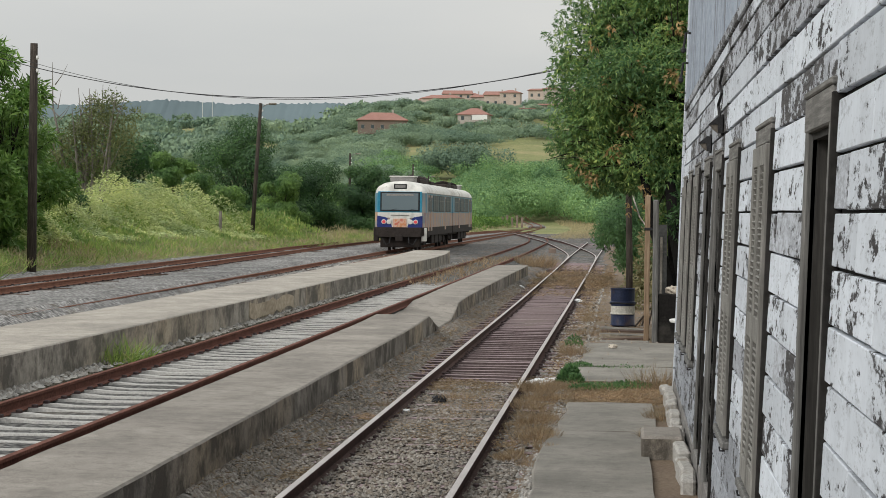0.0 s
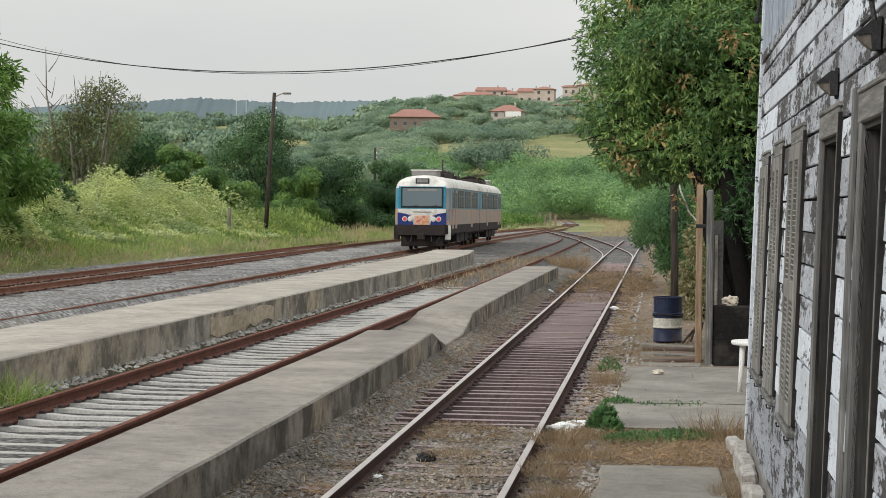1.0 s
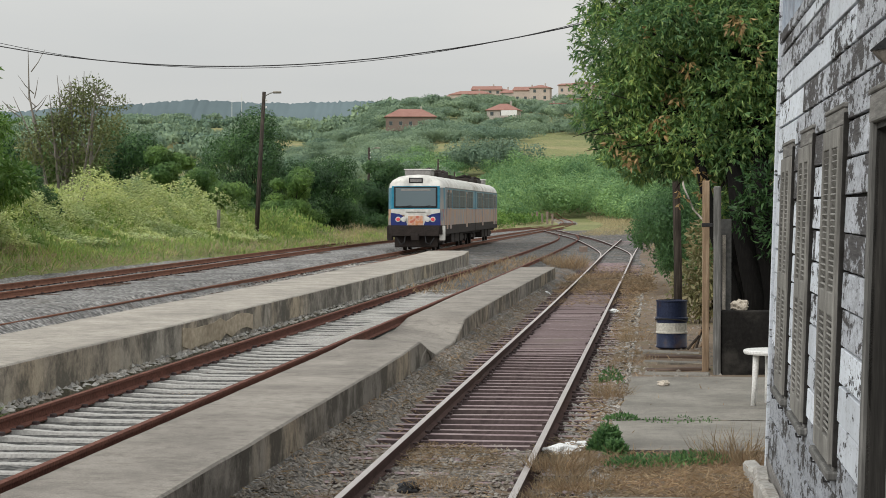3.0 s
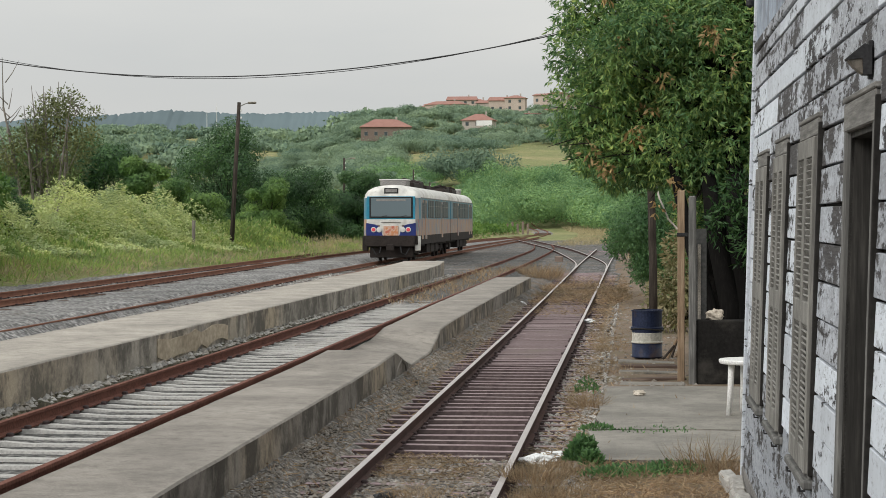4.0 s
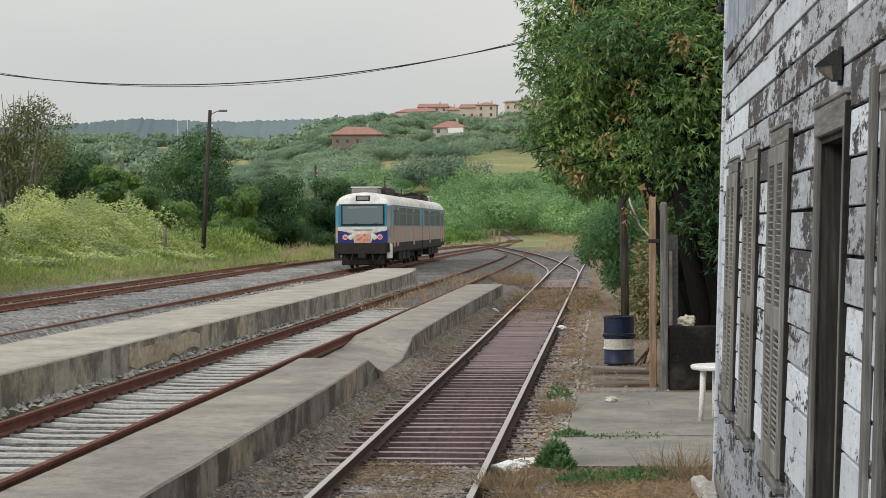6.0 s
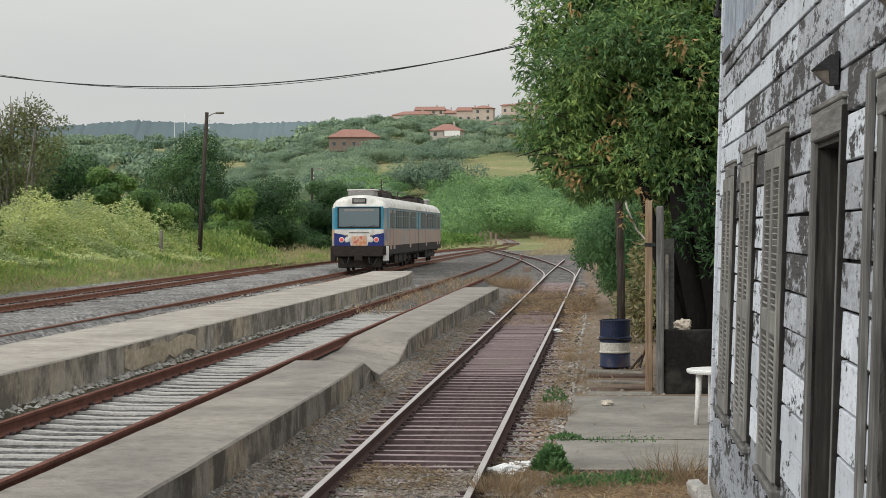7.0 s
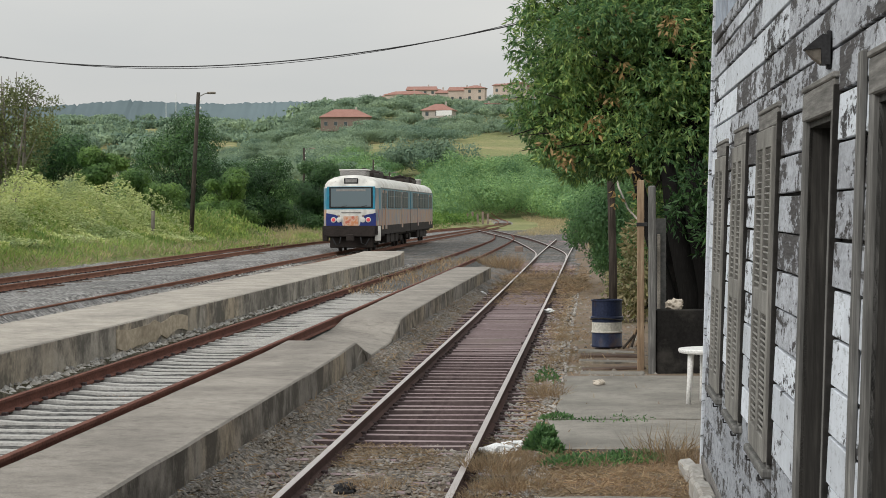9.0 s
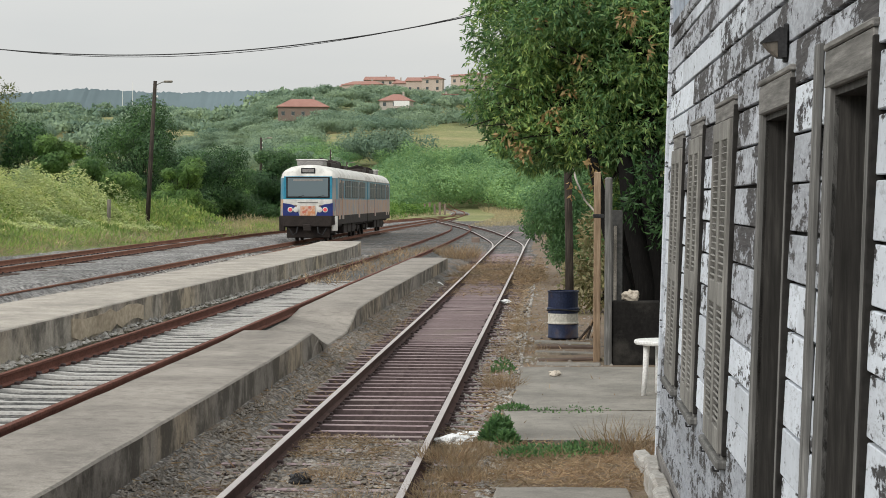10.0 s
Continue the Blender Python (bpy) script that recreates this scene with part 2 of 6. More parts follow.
M["peel_low"] = peel_mat("grimy worn paint above the ground", (0.37, 0.395, 0.435), (0.05, 0.048, 0.048), 0.53)
M["trim"] = wood_mat("grey bare window trim", (0.135, 0.133, 0.127), (0.26, 0.256, 0.244), "z")
M["trim_flat"] = wood_mat("grey bare lintel", (0.165, 0.16, 0.15), (0.30, 0.292, 0.275), "y")
M["doorwood"] = wood_mat("grey-brown door wood", (0.042, 0.040, 0.037), (0.085, 0.080, 0.073), "z")
M["shutter"] = wood_mat("faded cream shutter", (0.205, 0.20, 0.185), (0.36, 0.35, 0.325), "z")
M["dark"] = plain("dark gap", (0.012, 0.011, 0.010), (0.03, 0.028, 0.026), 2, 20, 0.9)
M["metal_blue"] = plain("blue-grey sheet metal", (0.24, 0.28, 0.335), (0.34, 0.38, 0.44), 0.8, 14, 0.55, 0.1, 0.15, 0.004, (6, 6, 0.6), stain=(0.12, 0.12, 0.13))
M["black"] = plain("black lamp housing", (0.015, 0.015, 0.016), (0.04, 0.04, 0.042), 4, 50, 0.6)
M["lampglass"] = plain("dusty lamp glass", (0.09, 0.08, 0.07), (0.17, 0.15, 0.125), 6, 40, 0.35)
# near-black: the shade under the crown is put into the bark colour
M["bark_black"] = wood_mat("black bark with crown shade", (0.005, 0.0045, 0.004), (0.013, 0.012, 0.011), "z", 0.97)
M["bark"] = wood_mat("tree bark", (0.02, 0.017, 0.014), (0.06, 0.05, 0.042), "z", 0.95)
M["deadwood"] = wood_mat("grey dead branches", (0.20, 0.18, 0.16), (0.34, 0.31, 0.28), "z", 0.95)
M["post"] = wood_mat("weathered post", (0.052, 0.043, 0.036), (0.115, 0.095, 0.08), "z", 0.9)
M["yellowpost"] = wood_mat("yellow-brown post", (0.29, 0.205, 0.135), (0.43, 0.335, 0.235), "z", 0.85)
M["leaf_big"] = leafy("dark drooping leaves", [(0.076, 0.166, 0.078), (0.120, 0.248, 0.105), (0.205, 0.350, 0.135), (0.360, 0.475, 0.178), (0.097, 0.204, 0.092), (0.222, 0.322, 0.142)], 0.35, 0.5, 0.8, True, 1.5)
M["leaf_dead"] = leafy("withered leaves", [(0.36, 0.23, 0.11), (0.50, 0.36, 0.19), (0.28, 0.19, 0.10)])
M["leaf_left"] = leafy("bright leaves", [(0.074, 0.162, 0.034), (0.121, 0.236, 0.054), (0.189, 0.311, 0.081), (0.108, 0.203, 0.054)])
M["leaf_dark"] = leafy("deep green leaves", [(0.060, 0.135, 0.062), (0.100, 0.210, 0.085), (0.150, 0.285, 0.110), (0.090, 0.175, 0.078)], 0.35)
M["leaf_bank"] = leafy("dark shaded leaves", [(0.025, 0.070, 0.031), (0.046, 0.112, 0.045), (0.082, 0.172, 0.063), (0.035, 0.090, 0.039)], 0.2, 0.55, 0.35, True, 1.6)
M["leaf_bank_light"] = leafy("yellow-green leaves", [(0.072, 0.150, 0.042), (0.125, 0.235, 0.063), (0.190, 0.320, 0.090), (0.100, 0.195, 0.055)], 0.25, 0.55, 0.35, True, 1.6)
M["leaf_grey"] = leafy("grey-green leaves", [(0.111, 0.137, 0.058), (0.182, 0.208, 0.098), (0.143, 0.169, 0.078)])
M["leaf_dry"] = leafy("half-dry leaves", [(0.22, 0.20, 0.11), (0.30, 0.26, 0.15), (0.16, 0.18, 0.08), (0.34, 0.29, 0.18)])
# haze over the distance is put into these two leaf colours
M["leaf_far"] = leafy("hazed distant foliage", [(0.130, 0.252, 0.125), (0.180, 0.325, 0.150), (0.260, 0.410, 0.175), (0.148, 0.278, 0.142)], 0.3, 0.7, 0.06)
M["leaf_hill"] = leafy("hazed blue-green hill foliage", [(0.155, 0.232, 0.192), (0.190, 0.278, 0.214), (0.240, 0.335, 0.238), (0.172, 0.256, 0.206)], 0.25, 0.8, 0.03)
M["weed"] = leafy("weeds", [(0.155, 0.262, 0.068), (0.255, 0.385, 0.110), (0.375, 0.475, 0.160), (0.205, 0.310, 0.084), (0.425, 0.430, 0.195)], 0.35)
M["flower"] = leafy("cream umbels", [(0.45, 0.54, 0.23), (0.57, 0.62, 0.35), (0.39, 0.49, 0.19)], 0.35)
M["straw"] = leafy("dry grass", [(0.281, 0.204, 0.138), (0.389, 0.303, 0.213), (0.205, 0.138, 0.094), (0.313, 0.220, 0.144)], 0.2, 0.8)
M["straw_pale"] = leafy("pale dry grass", [(0.38, 0.325, 0.215), (0.47, 0.41, 0.285), (0.30, 0.25, 0.16), (0.40, 0.36, 0.22)], 0.2, 0.8)
M["straw_brown"] = leafy("brown straw", [(0.17, 0.115, 0.075), (0.26, 0.185, 0.125), (0.34, 0.26, 0.18), (0.13, 0.09, 0.06)])


# ---- mesh building ----
class MB:
    """Collects points and faces for one mesh."""

    def __init__(self):
        self.v, self.f = [], []

    def add(self, vs, fs):
        o = len(self.v)
        self.v.extend([tuple(p) for p in vs])
        self.f.extend([tuple(i + o for i in q) for q in fs])
        return self

    def box(self, x0, x1, y0, y1, z0, z1, bev=0.0, m=None):
        c, h = Vector(((x0 + x1) / 2, (y0 + y1) / 2, (z0 + z1) / 2)), (abs(x1 - x0) / 2, abs(y1 - y0) / 2, abs(z1 - z0) / 2)
        b = min(bev, *(0.45 * k for k in h))
        sg = [(i, j, k) for i in (-1, 1) for j in (-1, 1) for k in (-1, 1)]
        if b <= 0:
            vs = [c + Vector((s[0] * h[0], s[1] * h[1], s[2] * h[2])) for s in sg]
            fs = [(0, 1, 3, 2), (4, 6, 7, 5), (0, 4, 5, 1), (2, 3, 7, 6), (0, 2, 6, 4), (1, 5, 7, 3)]
        else:
            vs, at = [], {}
            for s in sg:
                for ax in range(3):
                    at[s, ax] = len(vs)
                    vs.append(c + Vector([s[k] * (h[k] - (0 if k == ax else b)) for k in range(3)]))
            fs = []
            for ax in range(3):
                u, w = (ax + 1) % 3, (ax + 2) % 3
                for sgn in (-1, 1):
                    loop = []
                    for a, d in ((-1, -1), (1, -1), (1, 1), (-1, 1)):
                        s = [0, 0, 0]
                        s[ax], s[u], s[w] = sgn, a, d
                        loop.append(at[tuple(s), ax])
                    fs.append(tuple(loop if sgn > 0 else loop[::-1]))
                for a in (-1, 1):
                    for d in (-1, 1):
                        s0, s1 = [0, 0, 0], [0, 0, 0]
                        s0[ax], s0[u], s0[w] = -1, a, d
                        s1[ax], s1[u], s1[w] = 1, a, d
                        q = (at[tuple(s0), u], at[tuple(s1), u], at[tuple(s1), w], at[tuple(s0), w])
                        fs.append(q if a * d > 0 else q[::-1])
            for s in sg:
                t = (at[s, 0], at[s, 1], at[s, 2])
                fs.append(t if s[0] * s[1] * s[2] > 0 else t[::-1])
        if m is not None:
            vs = [m @ p for p in vs]
        return self.add(vs, fs)

    def tube(self, path, radii, sides=8, cap=True):
        path = [Vector(p) for p in path]
        vs, fs = [], []
        for i, p in enumerate(path):
            d = (path[min(i + 1, len(path) - 1)] - path[max(i - 1, 0)]).normalized()
            a = d.cross(Vector((0.31, 0.95, 0.07))).normalized()
            b = d.cross(a)
            r = radii[i] if isinstance(radii, (list, tuple)) else radii
            for k in range(sides):
                t = 2 * math.pi * k / sides
                vs.append(p + a * (r * math.cos(t)) + b * (r * math.sin(t)))
        for i in range(len(path) - 1):
            for k in range(sides):
                k2 = (k + 1) % sides
                fs.append((i * sides + k, i * sides + k2, (i + 1) * sides + k2, (i + 1) * sides + k))
        if cap:
            fs.append(tuple(range(sides))[::-1])
            fs.append(tuple((len(path) - 1) * sides + k for k in range(sides)))
        return self.add(vs, fs)

    def lathe(self, prof, sides=24, c=(0, 0, 0)):
        """prof: (radius, height) from below upwards."""
        vs, fs = [], []
        for r, z in prof:
            for k in range(sides):
                t = 2 * math.pi * k / sides
                vs.append((c[0] + r * math.cos(t), c[1] + r * math.sin(t), c[2] + z))
        for i in range(len(prof) - 1):
            for k in range(sides):
                k2 = (k + 1) % sides
                fs.append((i * sides + k, i * sides + k2, (i + 1) * sides + k2, (i + 1) * sides + k))
        fs.append(tuple(range(sides))[::-1])
        fs.append(tuple((len(prof) - 1) * sides + k for k in range(sides)))
        return self.add(vs, fs)

    def sweep(self, prof, path, closed=True):
        """prof: (across, up) points, carried level along the path."""
        path = [Vector(p) for p in path]
        n, vs, fs = len(prof), [], []
        for i, p in enumerate(path):
            d = path[min(i + 1, len(path) - 1)] - path[max(i - 1, 0)]
            d = Vector((d.x, d.y, 0)).normalized()
            r = Vector((d.y, -d.x, 0))
            vs += [p + r * a + Vector((0, 0, u)) for a, u in prof]
        for i in range(len(path) - 1):
            for k in range(n if closed else n - 1):
                k2 = (k + 1) % n
                fs.append((i * n + k, i * n + k2, (i + 1) * n + k2, (i + 1) * n + k))
        if closed:
            fs.append(tuple(range(n))[::-1])
            fs.append(tuple((len(path) - 1) * n + k for k in range(n)))
        return self.add(vs, fs)

    def mesh(self, name, mat, smooth=False):
        me = bpy.data.meshes.new(name)
        me.from_pydata(self.v, [], self.f)
        me.materials.append(mat)
        if smooth:
            me.polygons.foreach_set("use_smooth", [True] * len(me.polygons))
        me.update()
        return me


def thing(name, label, category, place=(0, 0, 0), group="", kind="", turn=0.0):
    ob = new(name)
    ob.empty_display_size = 0.2
    ob.matrix_basis = pose(*place, 0, 0, turn)
    return tagged(ob, label, category, group, kind)


def part(name, mb, material, parent=None, label="", smooth=False):
    ob = new(name, mb if isinstance(mb, bpy.types.Mesh) else mb.mesh(name, material, smooth))
    if parent is not None:
        ob.parent = parent
    return tagged(ob, label)


def solid(name, mb, material, label, category, kind="", group="", smooth=False):
    return tagged(part(name, mb, material, None, "", smooth), label, category, group, kind)


def cards(name, pts, axis, side, length, width, mat, bend=0.25):
    """Many leaves at once: a bent, pointed blade from each point along its axis."""
    n = len(pts)
    L, Wd = length[:, None], width[:, None]
    nrm = np.cross(axis, side)
    nrm /= np.linalg.norm(nrm, axis=1)[:, None] + 1e-9
    mid = pts + axis * L * 0.45 + nrm * L * bend * 0.4
    tip = pts + axis * L - nrm * L * bend * 0.3
    v = np.stack([pts, mid - side * Wd * 0.5, tip, mid + side * Wd * 0.5], 1).reshape(-1, 3)
    me = bpy.data.meshes.new(name)
    me.vertices.add(4 * n)
    me.vertices.foreach_set("co", v.astype(np.float32).ravel())
    me.loops.add(4 * n)
    me.loops.foreach_set("vertex_index", np.arange(4 * n, dtype=np.int32))
    me.polygons.add(n)
    me.polygons.foreach_set("loop_start", np.arange(0, 4 * n, 4, dtype=np.int32))
    me.polygons.foreach_set("loop_total", np.full(n, 4, dtype=np.int32))
    me.materials.append(mat)
    me.update(calc_edges=True)
    return me


def unit(a):
    return a / (np.linalg.norm(a, axis=1)[:, None] + 1e-9)


def foliage(name, rng, lobes, count, leaf, mat, droop=0.4, shell=0.55, narrow=0.4, fan=1, puff=0.0):
    """Leaves over overlapping lobes (x, y, z, rx, ry, rz); fan: leaves that share one twig."""
    lobes = np.array(lobes, float)
    vol = (lobes[:, 3] * lobes[:, 4] * lobes[:, 5]) ** 0.7
    pick = rng.choice(len(lobes), count, p=vol / vol.sum())
    d = unit(rng.normal(size=(count, 3)))
    r = shell + (1.06 - shell) * rng.random(count) ** 0.7
    r *= 1 + 0.13 * np.sin(d[:, 0] * 7 + pick) * np.sin(d[:, 2] * 6 + 2 * pick)
    p = lobes[pick, :3] + d * lobes[pick, 3:] * r[:, None]
    p, d = np.repeat(p, fan, 0), np.repeat(d, fan, 0)
    n = count * fan
    ax = d * 0.7 + rng.normal(size=(n, 3)) * 0.75
    if puff:                             # leaves lie along the clump's surface
        ax = (1 - puff) * ax + puff * np.cross(d, rng.normal(size=(n, 3))) * 1.4
    ax[:, 2] -= droop
    ax = unit(ax)
    side = unit(np.cross(ax, rng.normal(size=(n, 3)) * (1 - .75 * puff) + d * (1 + puff)))
    L = leaf * rng.uniform(0.6, 1.35, n)
    return cards(name, p, ax, side, L, L * narrow, mat)


def boughs(rng, base, lobes, r0, mat_mb, lean=0.0, split=0.45):
    """A tapered trunk with limbs that reach into the lobes."""
    base = Vector(base)
    cen = Vector(np.mean(np.array(lobes)[:, :3], 0))
    fork = base.lerp(Vector((cen.x, cen.y, cen.z)), split)
    fork.x += lean
    pts = [base, base.lerp(fork, 0.35) + Vector((rng.uniform(-.1, .1), rng.uniform(-.1, .1), 0)), base.lerp(fork, 0.7), fork]
    mat_mb.tube(pts, [r0 * 1.35, r0, r0 * 0.88, r0 * 0.75], 9)
    for lb in lobes:
        end = Vector(lb[:3]) + Vector((0, 0, lb[5] * 0.4))
        a = fork.lerp(end, 0.4) + Vector((rng.uniform(-.2, .2), rng.uniform(-.2, .2), rng.uniform(-.1, .35)))
        mat_mb.tube([fork - Vector((0, 0, 0.1)), a, end], [r0 * 0.5, r0 * 0.28, r0 * 0.06], 6)
        for _ in range(3):
            q = Vector(lb[:3]) + Vector((rng.normal() * lb[3], rng.normal() * lb[4], rng.normal() * lb[5])) * 0.6
            mat_mb.tube([a, a.lerp(q, 0.5), q], [r0 * 0.2, r0 * 0.12, r0 * 0.03], 5)


def tree(name, label, place, lobes, leaf_n, leaf, leafmat, r0, seed, droop=0.4, narrow=0.45, fan=1, shell=0.55, category="tree", group="", barkmat=None, puff=0.0, split=0.45):
    """lobes are relative to the foot of the trunk."""
    rng = np.random.default_rng(seed)
    root = thing(name, label, category, place, group)
    mb = MB()
    boughs(rng, (0, 0, -0.2), lobes, r0, mb, 0.0, split)
    part("trunk", mb, barkmat or M["bark"], root, smooth=True)
    part("crown", foliage("crown", rng, lobes, leaf_n, leaf, leafmat, droop, shell, narrow, fan, puff), None, root)
    return root


def rand_lobes(rng, n, rx, rz, zc, r):
    """n lobes of radius about r round a crown's middle at height zc."""
    out = []
    for _ in range(n):
        a, q = rng.uniform(0, 2 * math.pi), rng.uniform(0.1, 1.0) ** 0.6
        z = rng.uniform(-1, 1)
        s = r * rng.uniform(0.7, 1.25)
        w = math.sqrt(max(0.05, 1 - 0.75 * z * z))
        out.append((rx * q * w * math.cos(a), rx * q * w * math.sin(a), zc + rz * z, s, s, s * rng.uniform(0.65, 0.9)))
    return out


# ---- ground ----
def smooth(a, b, x):
    t = min(1.0, max(0.0, (x - a) / (b - a)))
    return t * t * (3 - 2 * t)


def along(rows, x):
    """Straight between (position, value) rows."""
    for (a, va), (b, vb) in zip(rows, rows[1:]):
        if x <= b:
            return va + (vb - va) * max(0.0, (x - a)) / (b - a)
    return rows[-1][1]


NEAR_BED = [(-60, 1.9), (-30, 1.5), (-23, 1.15), (-19.5, 0.75), (-17.2, 0.44), (-15.0, 0.38), (-13.4, 0.2), (-9.5, 0.13), (-7.3, 0.16),
            (-5.4, 0.10), (-3.7, 0.02), (-3.56, -0.05), (-3.32, -0.18), (-3.2, -0.26), (-2.9, -0.27), (-0.7, -0.22), (-0.4, -0.09), (3, -0.06), (9, 0.4), (60, 2.5)]
FAR_BED = [(-60, 1.9), (-30, 1.3), (-23, 0.8), (-19.5, 0.3), (-14, 0.15), (-3, 0.14), (1, 0.14), (5, 0.6), (14, 2.0), (60, 5.0)]
HILL_R = [(0, 0), (380, 0.2), (425, 1.0), (480, 9), (600, 21), (800, 36), (1000, 54), (1150, 60), (1500, 40), (6000, 30)]
HILL_L = [(0, 0), (350, 0), (700, 8), (1100, 32), (1700, 70), (2400, 108), (6000, 90)]


def ground_z(x, y):
    near = along(NEAR_BED, x)
    far = along(FAR_BED, x)
    k = smooth(72, 110, y)
    z = near * (1 - k) + far * k
    if y > 250:
        a = smooth(-0.19, -0.11, x / y)
        z = z * (1 - smooth(250, 400, y)) + a * along(HILL_R, y) + (1 - a) * along(HILL_L, y)
        z += smooth(350, 900, y) * 5 * noise.noise((x / 90, y / 140, 0.3))
    return z


xs = sorted({*np.round(np.arange(-24, 6.01, 0.4), 3), *(-24 - 1.18 ** k for k in range(1, 50)), *(6 + 1.18 ** k for k in range(1, 50))})
ys = sorted({*np.round(np.arange(-30, 60, 1.0), 3), *np.round(np.arange(60, 140, 2.5), 3), *(140 * 1.035 ** k for k in range(0, 108))})
gm = MB()
gm.v = [(x, y, ground_z(x, y) - (0 if abs(x) < 2500 else 30)) for y in ys for x in xs]
nx = len(xs)
gm.f = [(j * nx + i, j * nx + i + 1, (j + 1) * nx + i + 1, (j + 1) * nx + i) for j in range(len(ys) - 1) for i in range(nx - 1)]
solid("ground", gm, M["meadow"], "rough dry meadow and rising farmland", "ground", "structure", smooth=True)

# soil beside the siding, and stony shoulders at the foot of the platform
def strip(name, label, cols, y0, y1, mat, lift, seed, wave=0.03, step=1.0):
    mb, rng, n = MB(), np.random.default_rng(seed), len(cols)
    rows = np.arange(y0, y1, step)
    mb.v = [(x + rng.uniform(-.04, .04), y, ground_z(x, y) + lift + rng.uniform(0, wave)) for y in rows for x in cols]
    mb.f = [(j * n + i, j * n + i + 1, (j + 1) * n + i + 1, (j + 1) * n + i) for j in range(len(rows) - 1) for i in range(n - 1)]
    return solid(name, mb, mat, label, "soil", "structure", smooth=True)


strip("soil_strip", "dry brown soil with straw litter", [-0.85, -0.6, -0.35, 0.0, 0.4, 0.8, 1.2, 2.5, 4.0, 7.0], -20, 140, M["soil"], 0.03, 3)
strip("ballast_shoulder", "dirty stones at the foot of the platform wall", [-3.85, -3.6, -3.5, -3.4, -3.3, -3.15], -20, 100, M["ballast_old"], 0.045, 4)
strip("yard_ballast", "pale grey stones between the outer tracks", [-18.0, -17.2, -15.5, -13.5, -12.0, -10.5, -9.0], -20, 90, M["ballast"], 0.02, 6, 0.05)
strip("throat_ballast", "grey stones between the converging tracks", [-16, -14, -12, -10, -8.5, -7, -5.5, -4, -3, -1.5, 0], 74, 228, M["ballast_mid"], 0.02, 5, 0.04, 2.0)

# far ridge behind everything
def ridge_z(x):
    h = 168 + 14 * noise.noise((x / 500, 0, 2)) + 9 * noise.noise((x / 130, 3, 2)) + 2.2 * noise.noise((x / 26, 7, 1)) + 4.0 * noise.noise((x / 4.6, 9, 1))
    return h - 18 * smooth(-600, -1400, x) - 25 * smooth(100, 700, x)


rm = MB()
for i in range(1201):
    x = -2600 + i * 3.5
    h = ridge_z(x)
    rm.v += [(x, 2900, 0), (x, 3000, h * 0.6), (x, 3080, h * .93), (x, 3100, h)]
rm.f = [(4 * i + k, 4 * i + 4 + k, 4 * i + 5 + k, 4 * i + 1 + k) for i in range(1200) for k in range(3)]
# haze is mixed into the ridge's own base colour
M["ridge"] = plain("pine ridge with painted haze", (0.125, 0.166, 0.180), (0.140, 0.184, 0.196), 0.0015, 0.005, 1.0, 0, 0.0, 1.0)
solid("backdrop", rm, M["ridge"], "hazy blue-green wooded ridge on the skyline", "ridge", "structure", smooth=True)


# ---- tracks ----
def bez(rows, step=2.0):
    """A smooth line through (x, y, z) rows."""
    p = [Vector(r) for r in rows]
    p = [p[0] * 2 - p[1], *p, p[-1] * 2 - p[-2]]
    out = []
    for i in range(1, len(p) - 2):
        n = max(1, int((p[i + 1] - p[i]).length / step))
        for k in range(n):
            t = k / n
            out.append(0.5 * ((2 * p[i]) + (p[i + 1] - p[i - 1]) * t + (2 * p[i - 1] - 5 * p[i] + 4 * p[i + 1] - p[i + 2]) * t * t
                              + (3 * p[i] - p[i - 1] - 3 * p[i + 1] + p[i + 2]) * t ** 3))
    return out + [p[-2]]


LINE_1 = [(-2.0, -14, 0), (-2.0, 25, 0), (-2.0, 50, 0.0), (-1.97, 75, 0.09), (-1.93, 100, 0.22), (-1.86, 128, 0.31), (-1.85, 150, 0.33)]
BRANCH = [(-1.95, 92, 0.18), (-2.1, 104, 0.24), (-3.0, 120, 0.27), (-5.2, 150, 0.33), (-7.8, 178, 0.35), (-11.4, 216, 0.35)]
LINE_2 = [(-5.66, -14, 0.45), (-5.66, 40, 0.45), (-5.72, 75, 0.42), (-6.0, 115, 0.37), (-6.5, 150, 0.35), (-7.9, 180, 0.35)]
LINE_3 = [(-11.25, -14, 0.4), (-11.25, 36, 0.4), (-11.95, 85, 0.4), (-12.5, 130, 0.37), (-12.5, 170, 0.35), (-12.3, 210, 0.35),
          (-12.2, 250, 0.38), (-12.9, 290, 0.42), (-15.0, 342, 0.6), (-19.5, 405, 0.95), (-23.5, 440, 2.6)]
LINE_4 = [(-14.9, -14, 0.65), (-15.4, 47, 0.65), (-17.1, 110, 0.62), (-17.5, 150, 0.5), (-16.4, 205, 0.4), (-13.6, 275, 0.36), (-12.9, 300, 0.35)]
FOOT = [(-.062, -.15), (.062, -.15), (.062, -.135), (.012, -.115), (.012, -.04), (.034, -.03), (.034, -.004), (-.034, -.004), (-.034, -.03), (-.012, -.04), (-.012, -.115), (-.062, -.135)]
HEAD = [(-.034, -.006), (.034, -.006), (.032, 0.0), (-.032, 0.0)]


def offset(line, d):
    out = []
    for i, p in enumerate(line):
        t = line[min(i + 1, len(line) - 1)] - line[max(i - 1, 0)]
        t = Vector((t.x, t.y, 0)).normalized()
        out.append(p + Vector((t.y, -t.x, 0)) * d)
    return out


